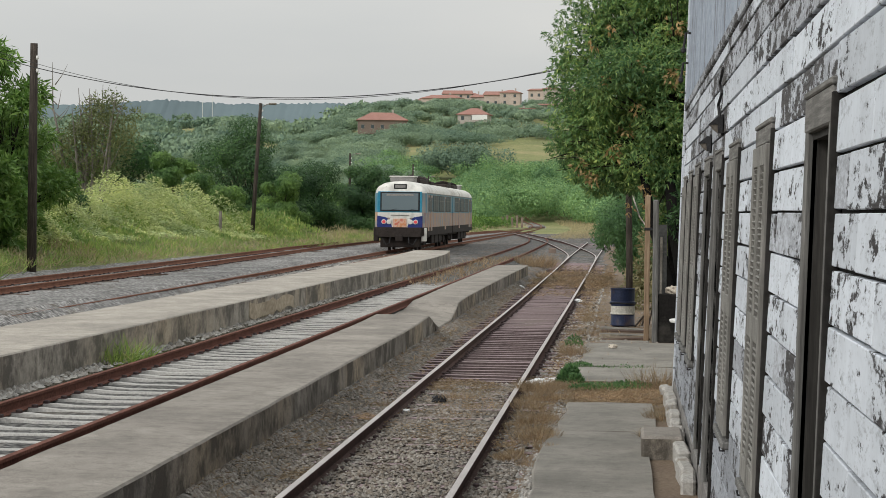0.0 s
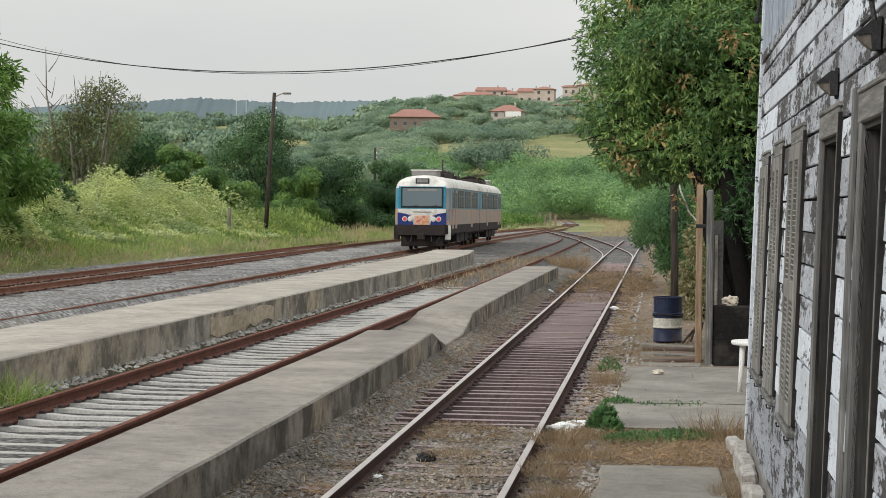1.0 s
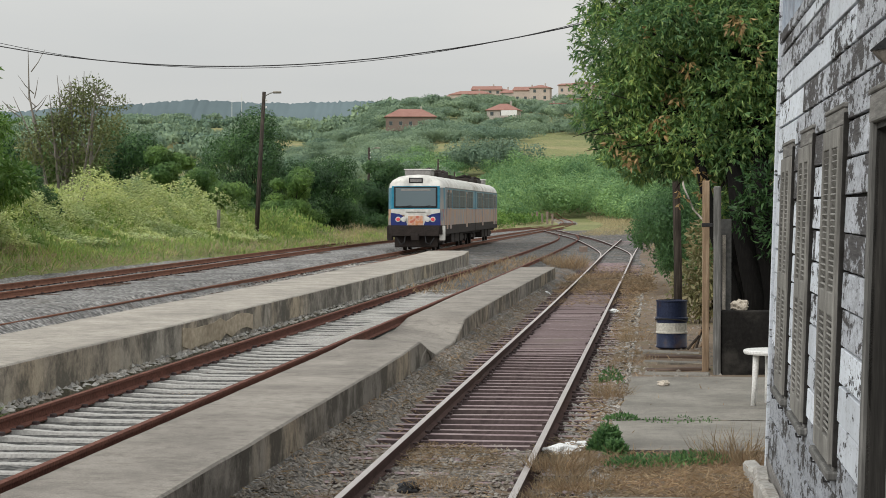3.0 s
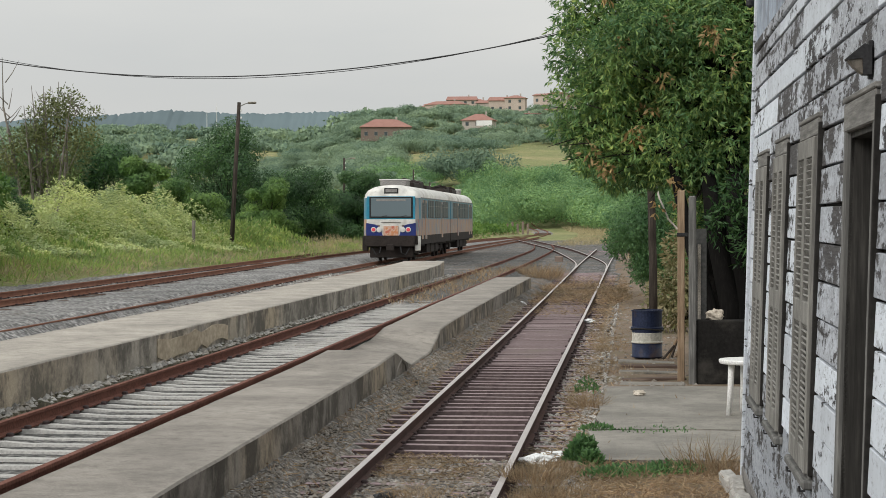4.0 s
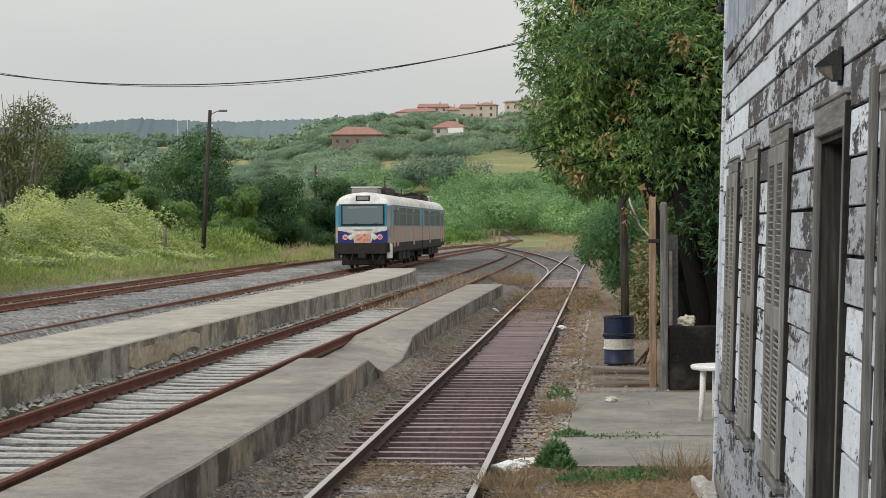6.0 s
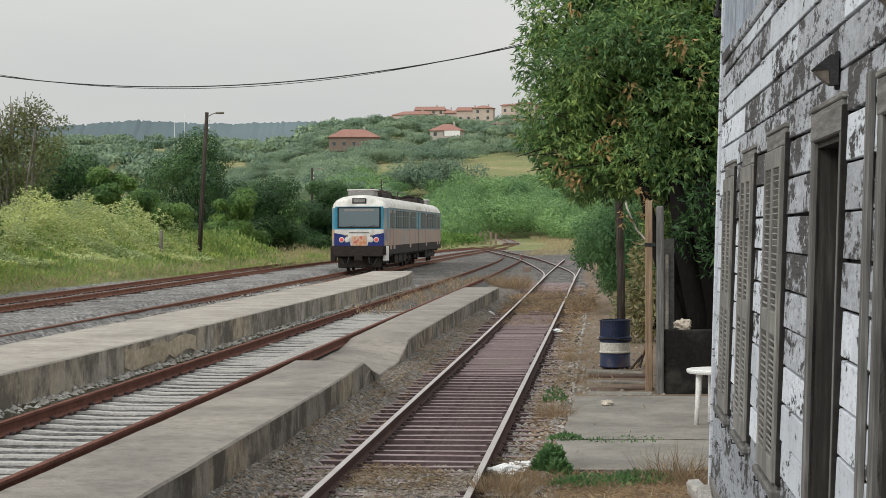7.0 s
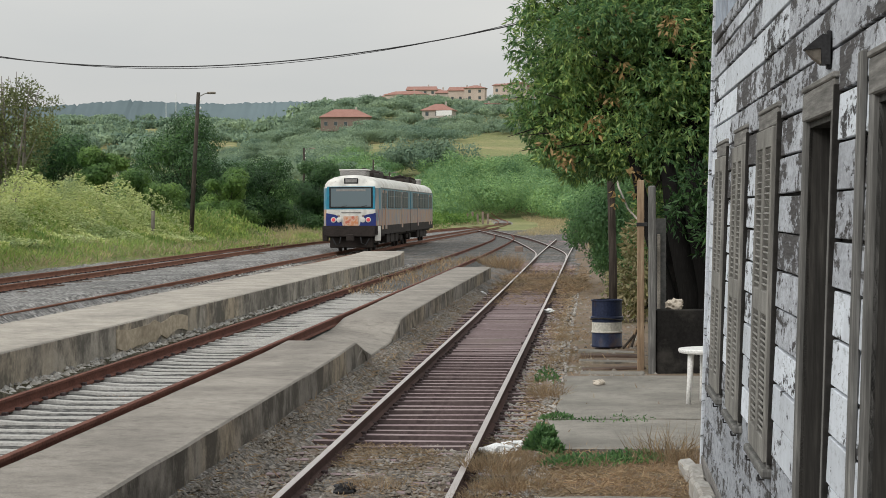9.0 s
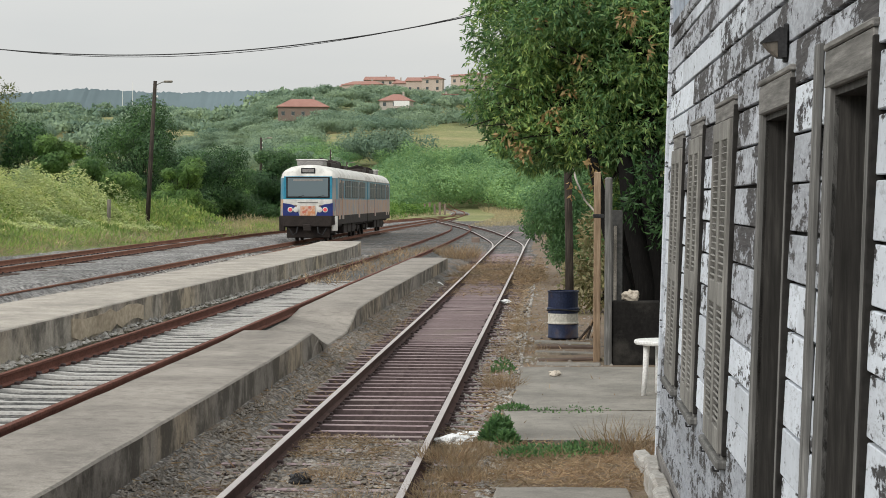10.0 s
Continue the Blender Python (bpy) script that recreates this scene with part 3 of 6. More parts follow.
def sleeper_mesh(name, kind, mat):
    mb = MB()
    if kind == "steel":
        mb.sweep([(-.13, -.12), (-.125, -.02), (-.085, .05), (.085, .05), (.125, -.02), (.13, -.12)], [(-1.25, 0, 0), (1.25, 0, 0)])
    elif kind == "concrete":
        for k in range(1):
            prof = [(-1.28, .0), (-.95, .045), (-.55, .05), (-.3, .03), (.3, .03), (.55, .05), (.95, .045), (1.28, .0)]
            vs = []
            for x, z in prof:
                vs += [(x, -.12, -.12), (x, -.07, z), (x, .07, z), (x, .12, -.12)]
            fs = [(4 * i + a, 4 * i + a + 1, 4 * i + a + 5, 4 * i + a + 4) for i in range(len(prof) - 1) for a in range(3)]
            mb.add(vs, fs + [(0, 3, 2, 1), (28, 29, 30, 31)])
    else:
        mb.box(-1.28, 1.28, -.12, .12, -.1, .04, 0.015)
    me = mb.mesh(name, mat)
    # side faces take the darker colour with the gap shade painted in
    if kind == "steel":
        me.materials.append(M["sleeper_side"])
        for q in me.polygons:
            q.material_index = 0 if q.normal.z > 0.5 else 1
    return me


def clip_mesh():
    mb = MB()
    mb.box(-.13, .13, -.06, .06, 0.02, .055, .006)
    for q in (-.095, .095):
        mb.box(q - .03, q + .03, -.04, .04, 0.03, .085, .008)
    return mb.mesh("fastening", M["sleeper_side"])


CLIP = clip_mesh()


def track(label, rows, sleepers, y_near, y_far, y_end, mat_name, step=0.6, drop=0.0, seed=1, worn="railtop", clips=True, body="rail", cut=None):
    """Two rails and their sleepers; those between y_near and y_far are pieces of their own."""
    root = thing("railway_track", label, "railway track", group="station tracks")
    line = bez(rows)
    for s in (-1, 1):
        rl = offset(line, s * 0.7525)
        rail = part("rail", MB().sweep(FOOT, rl), M[body], root)
        part("rail_head", MB().sweep(HEAD, rl), M[worn], rail, "worn running surface")
    rng = np.random.default_rng(seed)
    me = sleeper_mesh("sleeper", sleepers, M[mat_name])
    rest, d = MB(), 0.0
    for a, b in zip(line, line[1:]):
        seg = (b - a).length
        while d < seg:
            p = a.lerp(b, d / seg)
            ang = math.degrees(math.atan2(b.y - a.y, b.x - a.x)) - 90
            if y_near < p.y < y_end:
                m = pose(p.x + rng.uniform(-.03, .03), p.y, p.z - 0.20 - drop + rng.uniform(-.012, .012), rng.uniform(-1, 1), rng.uniform(-.5, .5), ang + rng.uniform(-1.2, 1.2))
                if cut and cut[0] < p.y < cut[1]:          # sawn off where the crossing meets the rail
                    m = m @ pose(-.25, 0, 0) @ Matrix.Diagonal((.8, 1, 1, 1))
                if p.y < y_far:
                    ob = part("sleeper", me, None, root)
                    ob.matrix_basis = m
                    if clips and not (cut and cut[0] < p.y < cut[1]):
                        for s in (-1, 1):
                            part("fastening", CLIP, None, ob).location.x = s * .7525
                else:
                    rest.add([m @ v.co for v in me.vertices], [tuple(q.vertices) for q in me.polygons])
            d += step
        d -= seg
    if rest.v:
        tagged(part("sleepers_beyond", rest, M[mat_name], root), "", "", "", "stuff")
    return root


def bed(name, rows, half, drop, mat, label, y0=-14, y1=400, deep=None, wave=0.045):
    """A strip of stones under a track, slightly uneven, with sloping shoulders."""
    line = [p for p in bez(rows, 1.0) if y0 < p.y < y1]
    mb, n = MB(), 9
    offs = [-half - .5, -half, -half * .55, -half * .3, 0, half * .3, half * .55, half, half + .5]
    rails = [offset(line, o) for o in offs]
    for i in range(len(line)):
        for k in range(n):
            p = rails[k][i]
            z = p.z - drop - (deep(p.y) if deep else 0) + wave * noise.noise((p.x * 1.7, p.y * 1.7, 4))
            mb.v.append((p.x, p.y, z - (0.3 if k in (0, n - 1) else 0)))
    mb.f = [(i * n + k, i * n + k + 1, (i + 1) * n + k + 1, (i + 1) * n + k) for i in range(len(line) - 1) for k in range(n - 1)]
    return solid(name, mb, mat, label, "ballast", "structure", smooth=True)


bed("ballast_bed_1", LINE_1, 1.28, 0.17, M["ballast_old"], "dirty brown-grey ballast under the siding", deep=lambda y: 0.10 * smooth(21.0, 23.0, y) * (1 - .8 * smooth(32, 40, y)))
bed("ballast_bed_2", LINE_2, 0.82, 0.18, M["ballast_dark"], "grey ballast between the platforms", y1=180, wave=0.02, deep=lambda y: -.055 * smooth(50, 60, y))
bed("ballast_bed_3", LINE_3, 1.4, 0.2, M["ballast"], "pale grey ballast under the main line")
bed("ballast_bed_4", [(x + (1.1 if y < 180 else 0), y, z) for x, y, z in LINE_4], 2.0, 0.17, M["ballast"], "pale grey ballast under the outer track")
bed("ballast_bed_5", BRANCH, 1.9, 0.172, M["ballast_mid"], "grey ballast under the branching track")

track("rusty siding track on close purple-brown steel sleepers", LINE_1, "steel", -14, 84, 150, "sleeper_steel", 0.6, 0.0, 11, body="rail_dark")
track("track between the platforms on pale concrete sleepers", LINE_2, "concrete", -14, 62, 62, "sleeper_concrete", 0.6, -0.01, 12, "rail", cut=(32.5, 40.5))
track("rust-brown main line track beside the far platform", LINE_3, "wood", 20, 75, 330, "sleeper_wood", 0.65, 0.015, 13, "rail_orange", body="rail_orange")
track("rust-brown outer track beside the weeds", LINE_4, "wood", 25, 90, 290, "sleeper_wood", 0.65, 0.015, 14, "rail_orange", body="rail_orange")
track("turnout track that branches from the siding", BRANCH, "wood", 95, 96, 214, "sleeper_wood", 0.65, 0.01, 15, "railtop", False, body="rail_dark")


def stones(name, n, x0, x1, y0, y1, zf, size, seed, mat, label):
    """Loose stones, each a rough little lump."""
    rng = np.random.default_rng(seed)
    base = np.array([(1, 0, 0), (-1, 0, 0), (0, 1, 0), (0, -1, 0), (0, 0, 1), (0, 0, -1)], float)
    tri = np.array([(0, 2, 4), (2, 1, 4), (1, 3, 4), (3, 0, 4), (2, 0, 5), (1, 2, 5), (3, 1, 5), (0, 3, 5)])
    y = y0 + (y1 - y0) * rng.random(n) ** 1.7
    x = rng.uniform(x0, x1, n)
    z = np.array([zf(a, b) for a, b in zip(x, y)])
    s = size * rng.uniform(.5, 1.4, (n, 1, 1)) * rng.uniform(.6, 1.3, (n, 6, 1))
    ang = rng.uniform(0, 6.28, n)
    v = base[None] * s
    v[:, :, 2] *= 0.7
    c, sn = np.cos(ang)[:, None], np.sin(ang)[:, None]
    vx, vy = v[:, :, 0] * c - v[:, :, 1] * sn, v[:, :, 0] * sn + v[:, :, 1] * c
    v = np.stack([vx + x[:, None], vy + y[:, None], v[:, :, 2] + z[:, None] + size * .2], 2).reshape(-1, 3)
    f = (tri[None] + (np.arange(n) * 6)[:, None, None]).reshape(-1, 3)
    mb = MB()
    mb.v, mb.f = v.tolist(), f.tolist()
    return solid(name, mb, mat, label, "stones", "stuff")


M["stonebrown"] = leafy("dirty loose stones", [(0.10, 0.088, 0.075), (0.20, 0.18, 0.155), (0.31, 0.29, 0.26), (0.15, 0.125, 0.10), (0.24, 0.21, 0.175)], 0.0, 0.9, 0.8, False)
M["stonemix"] = leafy("loose stones", [(0.17, 0.165, 0.155), (0.30, 0.29, 0.27), (0.42, 0.41, 0.385), (0.22, 0.20, 0.175), (0.36, 0.34, 0.31)], 0.0, 0.9, 0.8, False)
M["rust_dust"] = plain("purple-brown rust dust and oil", (0.115, 0.080, 0.080), (0.19, 0.145, 0.145), 1.1, 16, 0.95, 0, 0.6, 0.012, stain=(0.15, 0.125, 0.105))
dust = MB()
dy = np.arange(34, 66, .5)
dust.v = [(x + .05 * noise.noise((y, x, 3)), y, -.152 + .014 * noise.noise((x * 2, y * 1.3, 8)) - .05 * (1 - smooth(34, 41, y)) + .004 * max(0, y - 50) * .6) for y in dy for x in (-2.68, -2.4, -2.0, -1.6, -1.32)]
dust.f = [(5 * j + i, 5 * j + i + 1, 5 * j + i + 6, 5 * j + i + 5) for j in range(len(dy) - 1) for i in range(4)]
cover = MB()
cy = np.arange(6, 23.4, .3)
cover.v = [(x + .05 * noise.noise((y, x, 5)), y, -.147 + .03 * noise.noise((x * 2.1, y * 1.9, 6)) - .06 * smooth(22.0, 23.2, y) - .045 * (1 - smooth(12.5, 15.5, y))) for y in cy for x in (-3.1, -2.82, -2.6, -2.3, -2.0, -1.7, -1.4, -1.18, -.9)]
cover.f = [(9 * j + i, 9 * j + i + 1, 9 * j + i + 10, 9 * j + i + 9) for j in range(len(cy) - 1) for i in range(8)]
solid("track_gravel", cover, M["ballast_old"], "pale dirty gravel washed over the sleepers", "gravel", "structure", smooth=True)
solid("track_dirt", dust, M["rust_dust"], "purple-brown dirt packed between the sleepers", "dirt", "structure", smooth=True)
STRAW_RIM = [(-2.9, -.95, 20.6, 22.6), (-3.15, -2.85, 9, 20), (-1.2, -.55, 15, 24)]
stones("loose_ballast", 13000, -3.6, -3.2, 8, 64, lambda x, y: along(NEAR_BED, x) + .055, 0.028, 25, M["stonebrown"], "loose grey stones at the platform wall")
stones("loose_ballast", 9000, -1.15, -0.4, 8, 62, lambda x, y: along(NEAR_BED, x) + .05, 0.028, 26, M["stonemix"], "loose grey stones beside the siding")
stones("loose_ballast", 9500, -3.2, -0.8, 8, 23, lambda x, y: -0.145 - .04 * smooth(21.5, 23, y), 0.026, 21, M["stonebrown"], "loose grey stones along the siding")
stones("loose_ballast", 4500, -7.25, -6.5, 12, 80, lambda x, y: 0.22 + 0.1 * (x < -6.9), 0.045, 22, M["stonemix"], "dark loose stones at the foot of the platform wall")
stones("loose_ballast", 3500, -6.4, -4.9, 12, 60, lambda x, y: 0.255, 0.022, 23, M["stonebrown"], "loose stones between pale sleepers")
stones("loose_ballast", 9000, -16.5, -11.6, 30, 130, lambda x, y: along(NEAR_BED, x) + (0.05 if y < 85 else .0), 0.045, 24, M["stonemix"], "pale loose stones between the outer tracks")


# ---- platforms ----
def platform(name, label, outline, z_of, z_foot, mat, rough_edge=0.012, seed=1, step=0.25):
    """outline: (y, x_left, x_right) rows. A slab with a worn, slightly rounded rim."""
    rng = np.random.default_rng(seed)
    y0, y1 = outline[0][0], outline[-1][0]
    lf, rt = [(r[0], r[1]) for r in outline], [(r[0], r[2]) for r in outline]
    mb, yy = MB(), list(np.arange(y0, y1 + 1e-6, step))
    cols = 9
    for y in yy:
        a, b = along(lf, y), along(rt, y)
        j1, j2 = (1.2 * rough_edge * (noise.noise((y * .7, seed, k)) + .5 * noise.noise((y * 2.3, seed, k))) for k in (1, 2))
        rim = 0.02
        for k, x in enumerate((a + j1, a + j1, a + rim + j1, a + (b - a) * .33, a + (b - a) * .66, b - rim + j2, b + j2, b + j2, b + j2 * 2)):
            zt = z_of(x, y)
            z = (z_foot, zt - rim, zt, zt + .008, zt + .008, zt, zt - rim, zt * .5 + z_foot * .5, z_foot)[k]
            mb.v.append((x, y, z))
    n = len(yy)
    mb.f = [(i * cols + k, i * cols + k + 1, (i + 1) * cols + k + 1, (i + 1) * cols + k) for i in range(n - 1) for k in range(cols - 1)]
    mb.f += [tuple(range(cols))[::-1], tuple((n - 1) * cols + k for k in range(cols))]
    return solid(name, mb, mat, label, "platform", "structure")


MID_TOP = [(-30, .39), (28, .39), (31.6, .435), (32.6, .26), (34.0, .07), (37.3, .08), (38.5, .24), (39.3, .385), (41, .405), (49, .43), (90, .43)]


def mid_top(x, y):
    """Level, with a sunken crossing that cuts the slab a little askew."""
    left = min(1.0, max(0.0, (-3.68 - x) / 1.16))
    z = along(MID_TOP, y - .5 * left * (1 - smooth(35, 38, y)))
    return z + (.41 - z) * .6 * left * (z < .40)


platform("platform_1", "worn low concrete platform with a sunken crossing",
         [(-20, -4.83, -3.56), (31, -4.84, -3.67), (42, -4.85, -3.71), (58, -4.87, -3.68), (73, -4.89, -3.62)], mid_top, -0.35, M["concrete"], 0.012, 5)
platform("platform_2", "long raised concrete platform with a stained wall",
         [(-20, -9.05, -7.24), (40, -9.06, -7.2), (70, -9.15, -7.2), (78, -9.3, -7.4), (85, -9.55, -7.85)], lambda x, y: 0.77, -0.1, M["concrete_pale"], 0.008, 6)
# the broken lip over the gully at the crossing
gl = MB()
gl.tube([(-3.70, 31.2, -.1), (-3.70, 31.8, .18), (-3.70, 32.3, .26), (-3.70, 32.8, .16), (-3.70, 33.2, -.1)], [.05, .045, .045, .045, .05], 7)
solid("gully_lip", gl, M["concrete"], "broken concrete lip over a gully in the platform wall", "lip", "structure", smooth=True)
M["tan_plaster"] = plain("tan plaster", (0.36, 0.30, 0.22), (0.48, 0.41, 0.32), 1.2, 14, 0.9, 0, 0.3, 0.005, (1, .5, 1), stain=(0.22, 0.18, 0.13))
pl_rng = np.random.default_rng(77)
pt = MB()
edge = [(30.4 + .45 * k, .66 + pl_rng.uniform(-.05, .06)) for k in range(13)] + [(35.8 - .45 * k, .38 + pl_rng.uniform(-.06, .06)) for k in range(13)]
pt.add([(-7.185, y, z) for y, z in edge] + [(-7.23, y, z) for y, z in edge], [tuple(range(26))] + [(k, k + 26, (k + 1) % 26 + 26, (k + 1) % 26) for k in range(26)])
solid("plaster_patch", pt, M["tan_plaster"], "tan plaster patch on the platform wall", "plaster", "structure")


# ---- pavement beside the building ----
def pav(name, label, x0, x1, y0, y1, seed, top=0.0):
    rng = np.random.default_rng(seed)
    mb = MB()
    j = lambda: rng.uniform(-.05, .05)
    n = 8
    lo = [(x0 + j(), y0 + (y1 - y0) * k / n) for k in range(n + 1)]
    hi = [(x1 + j() * .4, y0 + (y1 - y0) * k / n) for k in range(n + 1)]
    for (a, ya), (b, yb) in zip(lo, hi):
        e = rng.uniform(-.02, .02)
        mb.v += [(a, ya, top - .15), (a, ya, top - .012), (a + .02, ya, top + e * .3), ((a + b) / 2, ya, top + .006), (b - .02, yb, top), (b, yb, top - .15)]
    mb.f = [(6 * i + k, 6 * i + k + 1, 6 * i + k + 7, 6 * i + k + 6) for i in range(n) for k in range(5)]
    mb.f += [tuple(range(6))[::-1], tuple(6 * n + k for k in range(6))]
    return solid(name, mb, M["slab"], label, "pavement", "structure")


pav("pavement_0", "grey concrete slab along the wooden building", -0.55, 0.62, -16.0, 3.95, 30)
pav("pavement_1", "cracked grey concrete slab beside the wooden building", -0.55, 0.62, 4.0, 14.0, 31)
pav("pavement_2", "cracked grey concrete slab with straw along its edges", -0.48, 0.72, 14.05, 17.7, 32)
pav("pavement_3", "pale concrete slab behind a strip of weeds", -0.5, 2.2, 21.2, 24.2, 33)
pav("pavement_4", "grey concrete slab in front of a dark low wall", -0.44, 2.4, 24.3, 30.6, 34)

# ---- wooden station building ----
X_WALL, LEAN = 1.02, 0.030          # the front leans a little away from the tracks
Y_FAR, Y_BACK, H_BOARD, H_TOP = 19.0, -16.0, 4.02, 7.2
building = thing("station_building", "old wooden station building with flaking blue-white paint", "building")


def bpart(name, mb, mat, parent=None, label=""):
    """A piece of the front: built upright, then leaned."""
    mb.v = [(x + LEAN * z, y, z) for x, y, z in mb.v]
    return part(name, mb, mat, parent or building, label)


# openings: (y0, y1, z0, z1, kind)
OPEN = [(16.62, 17.8, 0.98, 3.02, "window"), (14.5, 15.66, 0.98, 3.05, "window"), (12.1, 13.36, 0.98, 3.08, "shutter"),
        (9.3, 10.6, 0.05, 3.07, "door"), (6.95, 8.08, 0.05, 3.07, "door"), (4.5, 5.7, 0.98, 3.05, "shutter"),
        (1.3, 2.5, 0.98, 3.05, "shutter"), (-2.0, -0.9, 0.05, 3.05, "door")]
core = MB()
edges = sorted({Y_BACK, Y_FAR, *(o[0] for o in OPEN), *(o[1] for o in OPEN)})
for a, b in zip(edges, edges[1:]):
    hole = [o for o in OPEN if o[0] <= a and b <= o[1]]
    if hole:
        core.box(X_WALL + .03, X_WALL + .36, a, b, -.3, hole[0][2])
        core.box(X_WALL + .03, X_WALL + .36, a, b, hole[0][3], H_BOARD)
    else:
        core.box(X_WALL + .03, X_WALL + .36, a, b, -.3, H_BOARD)
# core coloured near-black to darken the joints between boards
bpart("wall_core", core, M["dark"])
shell_mb = MB()
shell_mb.box(X_WALL + .2, 8.0, Y_FAR - .2, Y_FAR - .02, -.3, H_TOP)
shell_mb.box(7.8, 8.0, Y_BACK, Y_FAR - .2, -.3, H_TOP)
shell_mb.box(X_WALL + .2, 8.0, Y_BACK, Y_BACK + .2, -.3, H_TOP)
bpart("side_walls", shell_mb, M["peel_bare"], label="weathered side and back walls")
roof = MB()
roof.box(X_WALL - .05, 8.4, Y_BACK - .3, Y_FAR + .1, H_TOP, H_TOP + .15)
bpart("roof", roof, M["metal_blue"])
# upper storey in ribbed sheet
up_mb = MB()
ribs = []
yy = Y_BACK
while yy < Y_FAR - .02:
    ribs += [(X_WALL + .015, yy), (X_WALL + .015, yy + .1), (X_WALL - .012, yy + .125), (X_WALL - .012, yy + .16), (X_WALL + .015, yy + .185)]
    yy += .21
for x, y in ribs:
    up_mb.v += [(x, min(y, Y_FAR), H_BOARD + .1), (x, min(y, Y_FAR), H_TOP)]
up_mb.f = [(2 * i, 2 * i + 1, 2 * i + 3, 2 * i + 2) for i in range(len(ribs) - 1)]
bpart("metal_cladding", up_mb, M["metal_blue"], label="blue-grey ribbed sheet over the upper storey")
up2 = MB()
up2.box(X_WALL + .03, X_WALL + .2, Y_BACK, Y_FAR - .02, H_BOARD, H_TOP)
bpart("upper_wall", up2, M["dark"])
band = MB()
band.box(X_WALL - .02, X_WALL + .03, Y_BACK, Y_FAR, H_BOARD, H_BOARD + .1, .01)
bpart("ledge", band, M["peel_bare"], label="narrow weathered ledge below the sheet metal")
corner = MB()
corner.box(X_WALL - .03, X_WALL + .07, Y_FAR - .04, Y_FAR + .02, -.15, H_TOP, .008)
bpart("corner_board", corner, M["peel"], label="pale corner board")
sill_mb = MB()
sill_mb.box(X_WALL - .02, X_WALL + .03, Y_BACK, Y_FAR, -.3, .22, .02)
bpart("base_board", sill_mb, plain("grey cement plinth", (0.13, 0.125, 0.12), (0.24, 0.23, 0.22), 1.5, 18, 0.9, 0, 0.5, 0.01, stain=(0.07, 0.065, 0.06)))

# boards of the front, each with its own length and slight tilt
rb = np.random.default_rng(41)
ROWS = [0.16 + 0.22 * k for k in range(18)] + [H_BOARD]


def board(y0, y1, z0, z1, k):
    if y1 - y0 < .06 or z1 - z0 < .04:
        return
    mb = MB()
    d = rb.uniform(-.004, .006)
    mb.box(X_WALL + d, X_WALL + .034, y0 + .004, y1 - .004, z0 + .004 + rb.uniform(0, .006), z1 - .004 - rb.uniform(0, .008), .004)
    t = rb.uniform(-.004, .004)
    mb.v = [(x - .005 * (z1 - z) / (z1 - z0), y, z + t * (y - (y0 + y1) / 2)) for x, y, z in mb.v]
    bare = rb.random() < (.62 if z0 > 3.0 else .10) or (y0 > 10.5 and y1 < 12.2 and z0 > 1.9) or (y0 > 8.0 and y1 < 9.4 and 2.1 < z0 < 2.7)
    bpart("board", mb, M["peel_low" if z0 < .85 else "peel_bare" if bare else "peel"])


for za, zb in zip(ROWS, ROWS[1:]):
    cuts = sorted({Y_BACK, Y_FAR - .05, *(o[k] for o in OPEN for k in (0, 1) if o[2] < zb - .02 and o[3] > za + .02)})
    y = Y_FAR - .05
    joints = []
    while y > Y_BACK:
        y -= rb.uniform(1.6, 3.9)
        joints.append(y)
    cuts = sorted({*cuts, *(j for j in joints if j > Y_BACK and all(abs(j - c) > .3 for c in cuts))})
    for a, b in zip(cuts, cuts[1:]):
        o = [q for q in OPEN if q[0] <= a + .001 and b - .001 <= q[1] and q[2] < zb - .02 and q[3] > za + .02]
        if o:
            q = o[0]
            if za < q[2]:
                board(a, b, za, q[2], 0)
            if zb > q[3]:
                board(a, b, q[3], zb, 0)
        else:
            board(a, b, za, zb, 0)


def louvres(root, y0, y1, z0, z1, x):
    """A shutter leaf: stiles, rails and tilted slats."""
    leaf = MB()
    s = .06
    leaf.box(x, x + .04, y0, y0 + s, z0, z1, .006).box(x, x + .04, y1 - s, y1, z0, z1, .006)
    mid = z0 + (z1 - z0) * .47
    for a, b in ((z0, z0 + .14), (mid - .07, mid + .07), (z1 - .12, z1)):
        leaf.box(x + .002, x + .038, y0 + s, y1 - s, a, b, .005)
    sh = bpart("shutter", leaf, M["shutter"], root, "faded cream louvred shutter")
    for a, b in ((z0 + .14, mid - .07), (mid + .07, z1 - .12)):
        n = max(3, int((b - a) / .038))
        for k in range(n):
            zc = a + (b - a) * (k + .5) / n
            mb = MB()
            mb.box(-.023, .023, y0 + s + .002, y1 - s - .002, -.006, .006, 0, pose(x + .024, 0, zc + rb.uniform(-.005, .005), 0, 52 + rb.uniform(-7, 7), 0))
            bpart("slat", mb, M["shutter"], sh)


